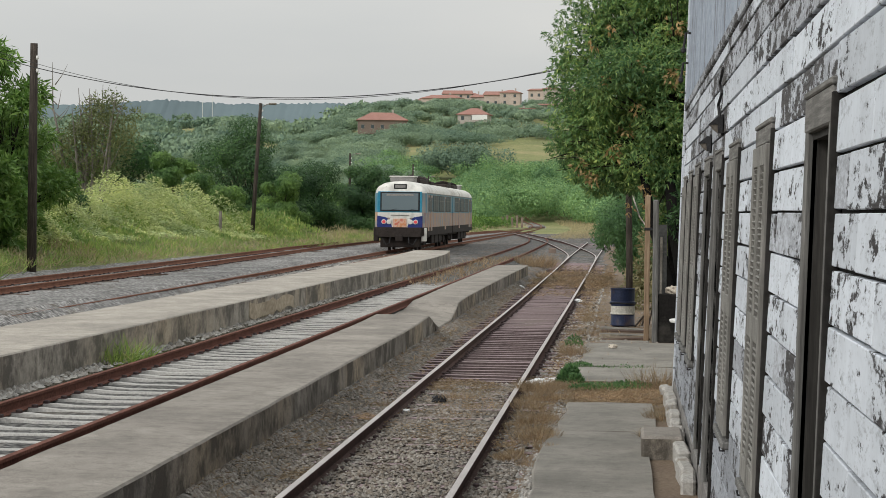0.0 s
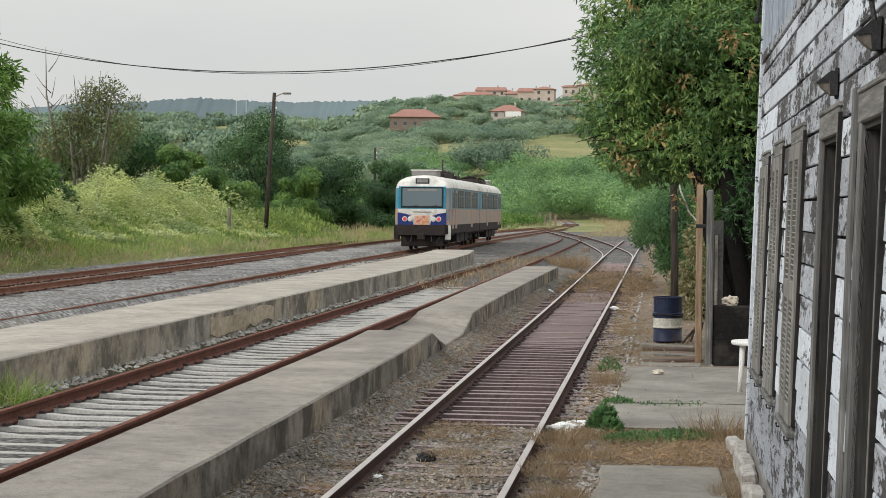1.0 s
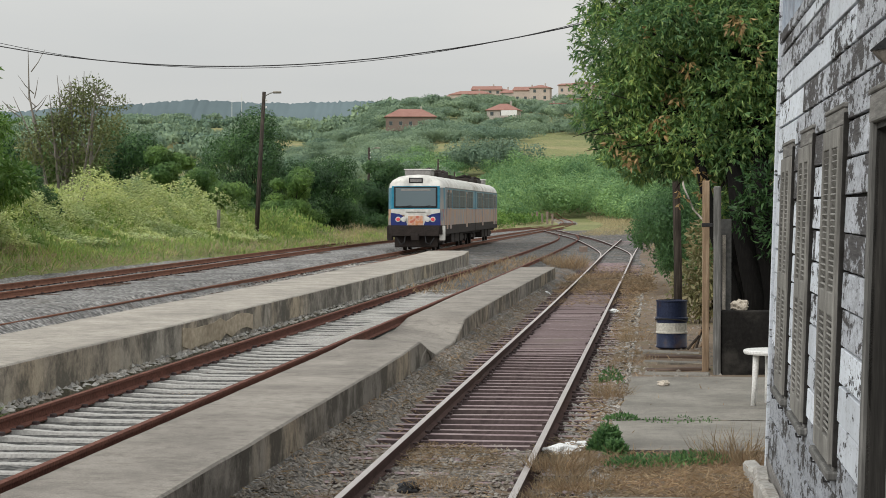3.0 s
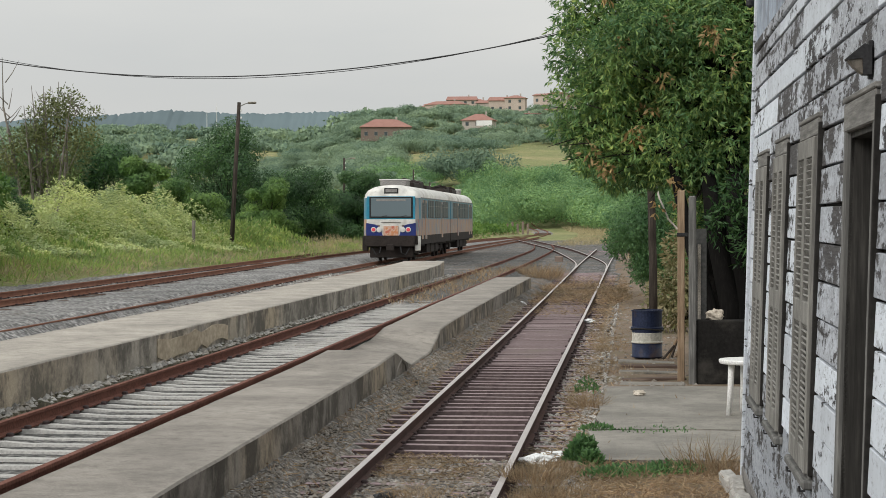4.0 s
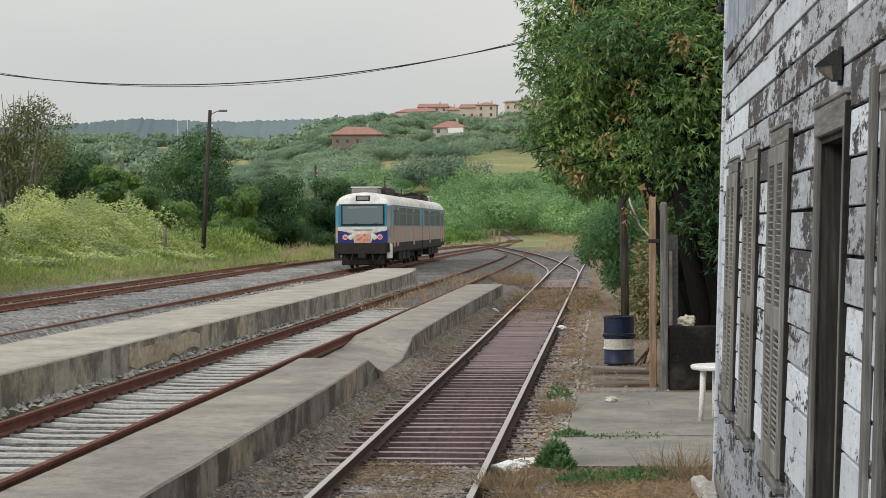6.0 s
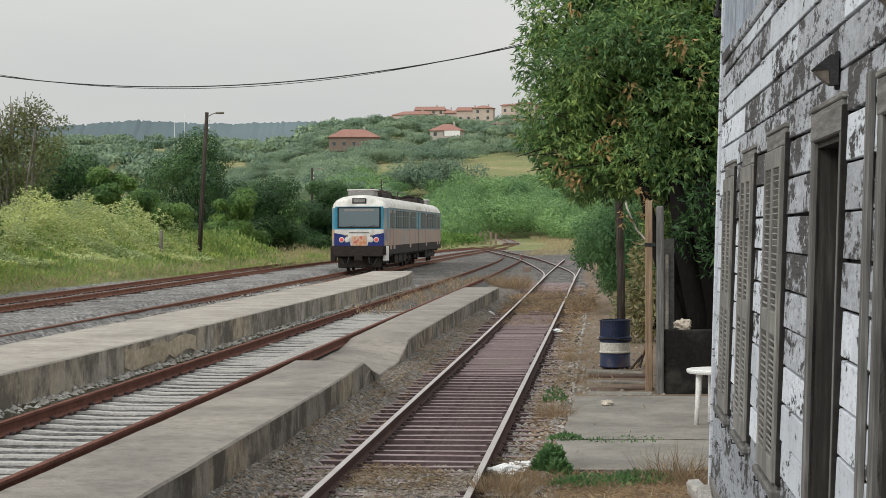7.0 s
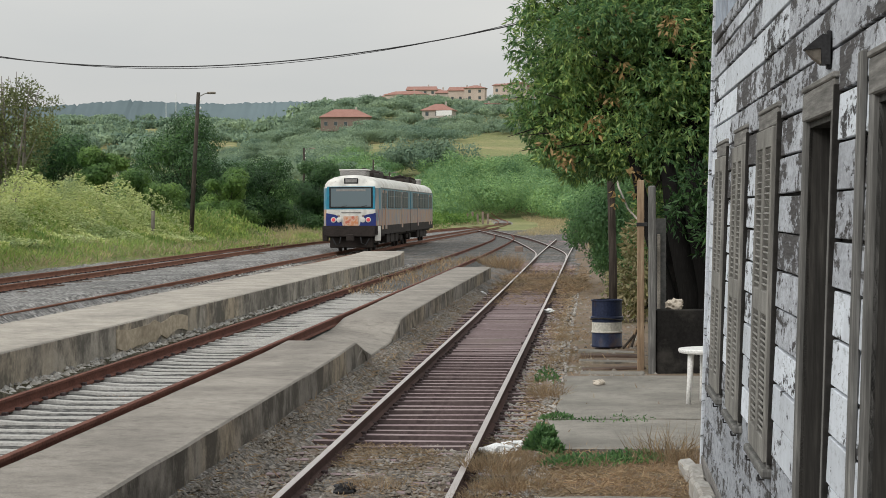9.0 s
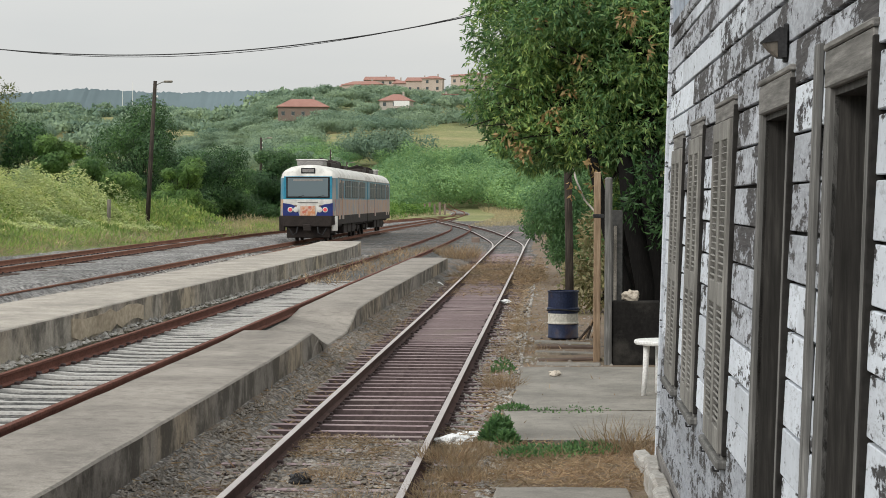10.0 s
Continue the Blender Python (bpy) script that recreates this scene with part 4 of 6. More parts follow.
for i, (y0, y1, z0, z1, kind) in enumerate(OPEN):
    x = X_WALL
    nm = ("door_%d" if kind == "door" else "window_%d") % (i + 1)
    root = new(nm)
    root.parent = building
    tagged(root, {"door": "closed weathered grey door in a deep bare frame", "window": "shuttered window with bare grey trim",
                  "shutter": "window with faded louvred shutters"}[kind])
    fr = .085
    for a, b in ((y0 - .02, y0 + fr), (y1 - fr, y1 + .02)):
        bpart("frame_board", MB().box(x - .022, x + .03, a, b, z0 - .02, z1 + .02, .008), M["trim"], root, "bare grey frame board")
    # thin black strip added to draw a dark line along the frame's near edge
    bpart("edge_strip", MB().box(x - .026, x + .03, y0 - .05, y0 - .021, z0 + .01, z1 - .01, .004), M["dark"], root, "black strip added beside the frame")
    head = MB()
    head.box(x - .026, x + .03, y0 - .022, y1 + .022, z1 - (.13 if kind == "door" else .085), z1 + .02, .008).box(x - .032, x + .03, y0 - .04, y1 + .04, z1 + .02, z1 + .05, .008)
    bpart("lintel", head, M["trim_flat"], root)
    if kind == "door":
        jamb = MB()
        jamb.box(x + .004, x + .34, y0 + fr - .03, y0 + fr, z0, z1 - .1).box(x + .004, x + .34, y1 - fr, y1 - fr + .03, z0, z1 - .1).box(x + .004, x + .34, y0 + fr, y1 - fr, z1 - .16, z1 - .13)
        bpart("jamb", jamb, M["doorwood"], root)
        n = 5
        w = (y1 - y0 - 2 * fr) / n
        for k in range(n):
            pl = MB()
            pl.box(x + .28 + rb.uniform(0, .006), x + .32, y0 + fr + k * w + .003, y0 + fr + (k + 1) * w - .003, z0, z1 - .16, .005)
            bpart("plank", pl, M["doorwood"], root)
        rail_mb = MB()
        rail_mb.box(x + .262, x + .285, y0 + fr + .01, y1 - fr - .01, 1.0, 1.14, .006).box(x + .262, x + .285, y0 + fr + .01, y1 - fr - .01, 2.1, 2.24, .006)
        bpart("door_rail", rail_mb, M["doorwood"], root)
        sl = MB()
        sl.box(x - .06, x + .2, y0 - .03, y1 + .03, z0 - .12, z0, .015)
        bpart("threshold", sl, M["concrete"], root)
    else:
        sl = MB()
        sl.box(x - .06, x + .06, y0 - .07, y1 + .07, z0 - .07, z0 - .015, .012)
        bpart("sill", sl, M["trim"], root, "bare grey sill")
        # near-black panel added so the shade between slats is in its colour
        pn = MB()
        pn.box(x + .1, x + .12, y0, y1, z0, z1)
        bpart("shutter_backing", pn, M["dark"], root, "near-black panel added behind the shutters")
        mid = (y0 + y1) / 2
        louvres(root, y0 + fr - .03, mid - .004, z0 + .01, z1 - .09, x - .045)
        louvres(root, mid + .004, y1 - fr + .03, z0 + .01, z1 - .09, x - .045)
        for yy in (y0 + .15, y1 - .15):
            ir = MB()
            ir.tube([(x - .02, yy, z0 - .1), (x - .055, yy, z0 - .1), (x - .06, yy, z0 - .07)], .007, 6)
            bpart("shutter_catch", ir, M["black"], root, "small black iron catch")

# downpipe of bare wood and wall lamps
pipe = MB()
pipe.box(X_WALL - .03, X_WALL + .0, 8.3, 8.42, .2, 3.14, .01)
bpart("batten", pipe, M["trim"], label="upright bare batten between the doors")


def wall_lamp(y, z, cable):
    x0 = X_WALL + LEAN * z - .012
    root = thing("wall_lamp", "dark weathered outdoor lamp on the board wall", "wall lamp", (x0, y, z), "wall lamps")
    S = .29
    hood, gl = MB(), MB()
    for mb, w, prof in ((hood, .2, [(0, .22), (-.12, .25), (-.40, .02), (-.38, -.01), (-.15, .02), (-.13, -.24), (0, -.24)]), (gl, .17, [(-.15, .02), (-.37, -.005), (-.28, -.12), (-.14, -.23)])):
        n = len(prof)
        mb.add([(a * S, s * w * S, c * S) for s in (-1, 1) for a, c in prof], [tuple(range(n)), tuple(range(n, 2 * n))[::-1]] + [(k, k + n, (k + 1) % n + n, (k + 1) % n) for k in range(n)])
    part("housing", hood, M["black"], root)
    part("lens", gl, M["lampglass"], root, "dusty pale lens")
    ar = MB()
    ar.box(-.012, .012, -.03, .03, -.09, .09, .006)
    part("bracket", ar, M["black"], root)
    if cable:
        cb = MB()
        cb.tube([(-.02, .0, .05), (-.035, .06, .17), (-.012, -.1, .26), (-.02, .1, .36), (-.012, -.25, .46)], .013, 6)
        part("cable", cb, M["black"], root, "black loose cable")


wall_lamp(9.62, 3.24, False)
wall_lamp(7.35, 3.32, True)
for y, z in ((18.3, 4.55), (17.6, 4.9)):
    root = thing("wall_bracket", "small dark iron bracket on the sheet metal", "bracket", (X_WALL + LEAN * z - .012, y, z), "wall brackets")
    part("arm", MB().tube([(0, 0, .1), (-.07, 0, .1), (-.1, 0, -.1)], .018, 6), M["black"], root)
    part("knob", MB().lathe([(.01, -.17), (.035, -.15), (.035, -.11), (.012, -.09)], 10, (-.1, 0, 0)), M["black"], root)

# broken kerb along the foot of the wall
rk = np.random.default_rng(43)
y = 9.0
kerb = thing("kerb", "broken white-washed kerb at the foot of the wall", "kerb", kind="structure")
M["whitewash"] = plain("old whitewash", (0.28, 0.27, 0.25), (0.44, 0.425, 0.395), 3, 30, 0.9, 0, 0.5, 0.01, stain=(0.2, 0.17, 0.14), shift=True)
while y < 19.6:
    ln = rk.uniform(.45, .8)
    mb = MB()
    mb.box(-.07, .07, 0, ln - .02, -.2, rk.uniform(.12, .2), .025, pose(.93 + rk.uniform(-.02, .02), y, -.02, rk.uniform(-3, 3), rk.uniform(-10, 6), rk.uniform(-3, 3)))
    part("kerb_stone", mb, M["whitewash"], kerb)
    y += ln
st = MB()
st.box(.5, .95, 11.6, 12.6, -.1, .22, .03)
solid("door_step", st, M["concrete"], "mossy concrete step below the door", "step")


# ---- white plastic table, drum, posts and low wall ----
M["plastic"] = plain("white plastic", (0.66, 0.66, 0.64), (0.78, 0.78, 0.76), 3, 40, 0.4, 0, 0.05, 0.001)
tb = thing("garden_table", "white round plastic garden table on the pavement", "table", (1.53, 26.2, 0.0), turn=-25)
part("tabletop", MB().lathe([(.36, .655), (.415, .66), (.43, .68), (.43, .705), (.42, .715), (.2, .712)], 36), M["plastic"], tb, smooth=False)
for k in range(4):
    a = radians(45 + 90 * k)
    c, s = math.cos(a), math.sin(a)
    part("leg", MB().tube([(c * .29, s * .29, .66), (c * .305, s * .305, .33), (c * .33, s * .33, 0)], [.042, .036, .032], 8), M["plastic"], tb, smooth=True)

M["drumblue"] = plain("navy drum paint", (0.012, 0.017, 0.042), (0.024, 0.034, 0.07), 3, 30, 0.5, 0.1, 0.15, 0.003, stain=(0.07, 0.045, 0.035))
M["drumwhite"] = plain("dirty white drum band", (0.42, 0.41, 0.36), (0.58, 0.56, 0.50), 3, 24, 0.6, 0, 0.15, 0.003, stain=(0.25, 0.2, 0.15))
dr = thing("oil_drum", "navy steel drum with a dirty white band", "drum", (0.27, 37.3, -0.02), turn=12)
part("body", MB().lathe([(.27, 0), (.285, .012), (.285, .03), (.275, .04), (.275, .265)], 28), M["drumblue"], dr, smooth=True)
part("band", MB().lathe([(.276, .265), (.29, .275), (.29, .295), (.276, .305), (.276, .46)], 28), M["drumwhite"], dr, "dirty white middle band")
part("upper_body", MB().lathe([(.276, .46), (.278, .52), (.298, .535), (.298, .555), (.276, .57), (.274, .84), (.288, .845), (.288, .87), (.262, .872), (.258, .80), (.1, .79)], 28), M["drumblue"], dr)
part("hoop", MB().tube([(.3 * math.cos(t / 12 * 6.283), .3 * math.sin(t / 12 * 6.283), .52 + .02 * math.sin(t)) for t in range(13)], .014, 6, False), M["black"], dr, "loose dark hoop")

pm = MB()
pm.tube([(.43, 41.4, -.1), (.42, 41.4, 1.5), (.38, 41.4, 3.2), (.36, 41.42, 5.0)], [.095, .085, .08, .07], 10)
solid("iron_post", pm, M["post"], "rusty dark post that rises into the tree", "post", smooth=True)
gp = thing("gate_post", "yellow-brown timber post by the low wall", "post", (.76, 32.0, -.05))
part("shaft", MB().box(-.055, .055, -.06, .06, 0, 3.0, .012), M["yellowpost"], gp)
part("strap", MB().box(-.065, .105, -.068, .068, 2.28, 2.34, .006), M["black"], gp)
hc = MB()
hc.tube([(.42, 41.3, 3.45), (.5, 38, 2.9), (.62, 35, 2.5), (.75, 32.0, 2.3)], .018, 6)
solid("slack_cable", hc, M["concrete_pale"], "pale slack cable between two posts", "cable")
# near-black base colour with paler blotches
M["darkwall"] = plain("near-black rendered wall", (0.008, 0.0075, 0.007), (0.017, 0.016, 0.015), 2.5, 25, 1.0, 0, 0.5, 0.01, stain=(0.045, 0.042, 0.037))
lw = MB()
lw.box(.98, 3.6, 31.5, 31.75, -.1, .95, .02)
solid("low_wall", lw, M["darkwall"], "dark low wall beside the pavement", "wall")
cb = MB()
ico = bmesh.new()
bmesh.ops.create_icosphere(ico, subdivisions=3, radius=1.0)
for q in ico.verts:
    q.co *= 1 + .55 * noise.noise(q.co * 1.6) + .25 * noise.noise(q.co * 4.0)
cb.v = [(1.29 + q.co.x * .14, 31.62 + q.co.y * .09, 1.025 + q.co.z * .085) for q in ico.verts]
cb.f = [tuple(q.index for q in f.verts) for f in ico.faces]
ico.free()
M["paper"] = plain("creased pale cardboard", (0.36, 0.31, 0.25), (0.52, 0.47, 0.40), 5, 40, 0.9, 0, 0.3, 0.004)
solid("crumpled_bag", cb, M["paper"], "crumpled pale paper bag lying on the low wall", "bag")
wp = MB()
wp.box(.865, .98, 31.45, 31.6, -.1, 2.86, .02)
solid("wall_pier", wp, M["trim"], "tall grey timber post at the end of the low wall", "post")
M["t_sheet"] = plain("dull grey sheet", (0.045, 0.046, 0.045), (0.10, 0.10, 0.097), 1.5, 15, 0.6, 0.1, 0.1, 0.003)
sg = thing("sheet_gate", "grey sheet metal gate behind the low wall", "gate", (.95, 32.4, 0))
part("sheet", MB().box(0, .22, -.012, .012, .15, 2.35, .004), M["t_sheet"], sg)
part("frame_bar", MB().box(-.03, .0, -.03, .03, 0, 2.4, .006), M["trim"], sg)
part("brace", MB().box(.08, .13, -.045, -.014, .9, 2.1, .006), M["concrete_pale"], sg)
# dark panel added to stand for the deep shade beneath the tree
bk = MB()
bk.box(1.22, 7.0, 33.9, 34.1, -.1, 2.9, .02)
solid("shade_panel", bk, M["darkwall"], "dark panel added for the deep shade under the tree", "wall")
rsl = np.random.default_rng(47)
for k, (y, z) in enumerate(((31.4, -.05), (32.3, -.04), (33.6, -.03), (35.0, -.03), (36.2, -.05))):
    mb = MB()
    mb.box(-.5, .5, -.16, .16, -.08, .04, .02, pose(.28 + rsl.uniform(-.06, .06), y, z, rsl.uniform(-3, 3), rsl.uniform(-3, 3), rsl.uniform(-5, 5)))
    solid("old_sleeper", mb, M["sleeper_wood"] if k % 2 else M["slab"], "old grey sleeper lying beside the track", "sleeper", group="old sleepers by the drum")
for k in range(5):
    mb = MB()
    mb.tube([(.55 + .08 * k, 36.6 + .2 * k, .0), (.75 + .05 * k, 36.5 + .25 * k, .25 + .1 * (k % 3))], .022, 6)
    solid("stick", mb, M["yellowpost"] if k % 2 else M["post"], "broken stick leaning by the drum", "stick", group="sticks by the drum")

# litter
M["litter"] = plain("white litter", (0.62, 0.64, 0.64), (0.8, 0.81, 0.8), 8, 60, 0.5, 0, 0.6, 0.02)
rl = np.random.default_rng(51)


def crumple(name, label, category, place, size, flat, mat, seed, group=""):
    """A crumpled lump."""
    bm = bmesh.new()
    bmesh.ops.create_icosphere(bm, subdivisions=3, radius=1)
    for v in bm.verts:
        n = 1 + .45 * noise.noise(v.co * 1.7 + Vector((seed, 0, 0))) + .25 * noise.noise(v.co * 4 + Vector((0, seed, 0)))
        v.co = Vector((v.co.x * size * n, v.co.y * size * n * .8, v.co.z * size * n * flat))
    me = bpy.data.meshes.new(name)
    bm.to_mesh(me)
    bm.free()
    me.materials.append(mat)
    ob = new(name, me)
    ob.matrix_basis = pose(*place, 0, 0, seed * 40)
    return tagged(ob, label, category, group)


crumple("plastic_bag", "crumpled white plastic bag beside the rail", "litter", (-1.02, 21.9, -.1), .2, .35, M["litter"], 1, "litter")
crumple("plastic_bag", "crumpled white plastic bag beside the rail", "litter", (-.88, 22.4, -.1), .15, .35, M["litter"], 2, "litter")
crumple("plastic_bag", "crumpled white plastic bag beside the rail", "litter", (-2.62, 17.4, -.14), .06, .5, M["litter"], 3, "litter")
crumple("plastic_bag", "crumpled pale scrap on the ballast", "litter", (-1.1, 52.0, -.1), .15, .4, M["litter"], 4, "litter")
crumple("plastic_bag", "crumpled pale scrap beside the platform", "litter", (-3.5, 63.0, -.12), .22, .4, M["litter"], 5, "litter")
crumple("paper_scrap", "crumpled dirty paper on the concrete slab", "litter", (.1, 29.0, .03), .11, .4, M["paper"], 7, "litter")
crumple("old_shoe", "black lost shoe between the rails", "shoe", (-2.3, 18.8, -.1), .12, .5, M["black"], 6)


# ---- two-car railcar on the main line ----
M["t_white"] = plain("cream-white coach paint", (0.56, 0.55, 0.52), (0.68, 0.67, 0.63), 0.8, 2.5, 0.45, 0, 0.08, 0.002, stain=(0.40, 0.37, 0.33))
M["t_blue"] = plain("turquoise coach paint", (0.03, 0.20, 0.31), (0.045, 0.25, 0.37), 0.8, 2.5, 0.4, 0, 0.06, 0.002)
M["t_navy"] = plain("navy coach paint", (0.022, 0.032, 0.14), (0.03, 0.045, 0.18), 0.8, 2.5, 0.4, 0, 0.06, 0.002)
M["t_dark"] = plain("sooty underframe", (0.014, 0.012, 0.012), (0.045, 0.036, 0.032), 2, 20, 0.85)
M["t_rubber"] = plain("black window rubber", (0.012, 0.013, 0.014), (0.03, 0.03, 0.032), 3, 30, 0.5)
M["t_grey"] = plain("grey roof gear", (0.16, 0.155, 0.15), (0.30, 0.29, 0.28), 2, 20, 0.6)


def glass_mat(name, c, rough=0.08):
    k = Nodes(name, rough, 0.0, 0.5)
    return k.colour(c).m


M["t_screen"] = glass_mat("grey tinted windscreen", (0.13, 0.17, 0.19), 0.12)
M["t_window"] = glass_mat("dark coach window", (0.045, 0.062, 0.068), 0.55)
M["t_red"] = glass_mat("red tail lamp", (0.75, 0.10, 0.12), 0.25)
M["t_lens"] = glass_mat("clear head lamp", (0.62, 0.62, 0.60), 0.2)
kg = Nodes("sprayed graffiti", 0.6)
gv = kg.vec((1, .9, .3))
cell = kg.cells(1.1, "Color", gv)
sepc = kg.n.new("ShaderNodeSeparateColor")
kg.l.new(cell, sepc.inputs[0])
warp = kg.noise(1.4, 6, gv, 0.7)
gc = kg.ramp(warp, [(0.25, (0.24, 0.22, 0.22)), (0.40, (0.30, 0.29, 0.29)), (0.47, (0.44, 0.27, 0.17)), (0.53, (0.30, 0.27, 0.26)), (0.60, (0.22, 0.25, 0.29)), (0.67, (0.42, 0.36, 0.28)), (0.78, (0.15, 0.24, 0.29))])
gc = kg.mix(kg.ramp(kg.noise(4.5, 3, gv), [(0.56, 0.0), (0.60, 0.75)]), gc, kg.ramp(sepc.outputs[0], [(0.0, (0.34, 0.12, 0.13)), (0.4, (0.5, 0.3, 0.16)), (0.7, (0.16, 0.19, 0.26)), (1.0, (0.45, 0.4, 0.33))]))
M["t_graffiti"] = kg.colour(gc).m
kb = Nodes("turquoise paint under grey streaks", 0.5)
bv = kb.vec((1, 1.6, .22))
M["t_band"] = kb.colour(kb.mix(kb.ramp(kb.noise(1.6, 6, bv, 0.65), [(0.42, 0.0), (0.60, 0.85)]), (0.04, 0.22, 0.33), kb.ramp(kb.noise(2.5, 4, bv), [(0.35, (0.20, 0.22, 0.23)), (0.65, (0.36, 0.32, 0.28))]))).m
kf = Nodes("orange tag", 0.6)
M["t_tag"] = kf.colour(kf.ramp(kf.noise(5, 4), [(0.4, (0.55, 0.24, 0.12)), (0.5, (0.58, 0.42, 0.33)), (0.62, (0.50, 0.15, 0.10))])).m


def coach(root, length, y0, flip, with_cab):
    """One coach from y0; a cab end at its outer side. Local: x across, y along, z from the rail head."""
    def Y(y):
        return y0 + (length - y if flip else y)

    nose = 0.55
    ends = [(0.0, .86)] + [(nose * t, .86 + .14 * math.sqrt(1 - (1 - t) ** 2)) for t in (.15, .35, .6, 1.0)] + [(length, 1.0)]

    def band(name, z0, z1, mat, proud=0.0, label="", top=None):
        mb = MB()
        for y, s in ends:
            w = 1.44 * s + proud
            mb.v += [(-w, Y(y - (proud if y == 0 else 0) + 0.10 * (z0 - 1.0) / 2.2 * (y < nose)), z0), (-w, Y(y - (proud if y == 0 else 0) + 0.10 * (z1 - 1.0) / 2.2 * (y < nose)), z1),
                     (w, Y(y - (proud if y == 0 else 0) + 0.10 * (z1 - 1.0) / 2.2 * (y < nose)), z1), (w, Y(y - (proud if y == 0 else 0) + 0.10 * (z0 - 1.0) / 2.2 * (y < nose)), z0)]
        n = len(ends)
        mb.f = [(4 * i + k, 4 * i + (k + 1) % 4, 4 * i + 4 + (k + 1) % 4, 4 * i + 4 + k) for i in range(n - 1) for k in range(4)]
        mb.f += [(3, 2, 1, 0), tuple(4 * n - 4 + k for k in range(4))]
        return part(name, mb, mat, root, label)

    band("skirt", 0.86, 1.32, M["t_dark"], 0.004, "sooty lower skirt")
    band("lower_body", 1.32, 2.14, M["t_graffiti"], 0.0, "graffiti-covered lower side")
    band("upper_body", 2.14, 3.22, M["t_band"], 0.0, "turquoise window band with grey streaks")
    # roof with rounded eaves and a sloping brow over the cab
    mb = MB()
    arc = [(-1.44, 3.22), (-1.40, 3.42), (-1.25, 3.62), (-.95, 3.78), (-.5, 3.87), (0, 3.9), (.5, 3.87), (.95, 3.78), (1.25, 3.62), (1.40, 3.42), (1.44, 3.22)]
    prof = [(0.10, .86, 0.0), (0.16, .90, .55), (0.30, .94, .8), (0.60, .985, .95), (1.1, 1.0, 1.0), (length, 1.0, 1.0)]
    for y, s, h in prof:
        mb.v += [(x * s, Y(y), 3.22 + (z - 3.22) * h) for x, z in arc]
    k = len(arc)
    mb.f = [(i * k + j, i * k + j + 1, (i + 1) * k + j + 1, (i + 1) * k + j) for i in range(len(prof) - 1) for j in range(k - 1)]
    mb.f += [tuple((len(prof) - 1) * k + j for j in range(k))]
    part("roof", mb, M["t_white"], root, "cream-white rounded roof", True)
    # windows and doors on both sides
    for s in (-1, 1):
        x = s * 1.447
        y, items = 1.3, []
        for kind, w in (("d", 1.0), ("w", .8), ("d", 1.15), ("g", .5), ("w", 1.25), ("w", 1.25), ("w", 1.25), ("g", .45), ("w", 1.25), ("w", 1.25), ("w", 1.25), ("g", .4), ("d", 1.1), ("w", 1.25), ("w", 1.25), ("w", 1.1)):
            if y + w > length - .4:
                break
            a, b = Y(y + .06), Y(y + w - .06)
            a, b = min(a, b), max(a, b)
            if kind == "w":
                wd = part("window", MB().box(x - .012, x + .012, a, b, 2.24, 3.10, .006), M["t_window"], root, "dark side window")
                part("window_rubber", MB().box(x - .008, x + .006, a - .035, b + .035, 2.205, 3.135, .004), M["t_rubber"], wd)
                part("vent_bar", MB().box(x - .005, x + .02, a, b, 2.82, 2.85, .004), M["t_grey"], wd)
            elif kind == "d":
                dd = part("door", MB().box(x - .014, x + .010, a, b, 1.12, 3.12, .008), M["t_blue"] if y > 1.5 and s < 0 else M["t_graffiti"], root, "folding side door")
                for q in (0, 1):
                    c0, c1 = a + (b - a) * (.08 + .48 * q), a + (b - a) * (.44 + .48 * q)
                    part("door_window", MB().box(x - .01, x + .016, c0, c1, 2.2, 3.0, .006), M["t_window"], dd)
            y += w
        part("gutter", MB().box(x - .03, x + .016, Y(.9) if not flip else Y(length - .05), Y(length - .05) if not flip else Y(.9), 3.215, 3.26, .008), M["t_grey"], root)
    # bogies, tanks and steps
    for c in (2.9, length - 2.9):
        for ax in (-1.15, 1.15):
            wh = MB()
            for s in (-1, 1):
                q = MB().lathe([(.1, -.06), (.38, -.06), (.38, .05), (.42, .06), (.42, .075), (.1, .075)], 20)
                wh.add([(s * (.755 - p[2]), Y(c + ax) + p[0], .40 + p[1]) for p in q.v], q.f)
            wh.tube([(-.7, Y(c + ax), .4), (.7, Y(c + ax), .4)], .08, 8)
            part("wheelset", wh, M["t_dark"], root)
        fr = MB()
        for s in (-1, 1):
            fr.box(s * 1.0 - .07, s * 1.0 + .07, Y(c) - 1.75, Y(c) + 1.75, .42, .66, .03)
            fr.box(s * 1.02 - .1, s * 1.02 + .1, Y(c) - .35, Y(c) + .35, .3, .85, .03)
        fr.box(-1.0, 1.0, Y(c) - .15, Y(c) + .15, .45, .6, .03)
        part("bogie_frame", fr, M["t_dark"], root)
    for a, b in ((5.6, 7.4), (7.9, 10.2), (10.8, 12.6)):
        if b < length - 4:
            part("underfloor_box", MB().box(-1.3, 1.3, min(Y(a), Y(b)), max(Y(a), Y(b)), .36, .9, .04), M["t_dark"], root)
    part("chassis", MB().box(-1.2, 1.2, min(Y(.2), Y(length)), max(Y(.2), Y(length)), .72, .9, .02), M["t_dark"], root)
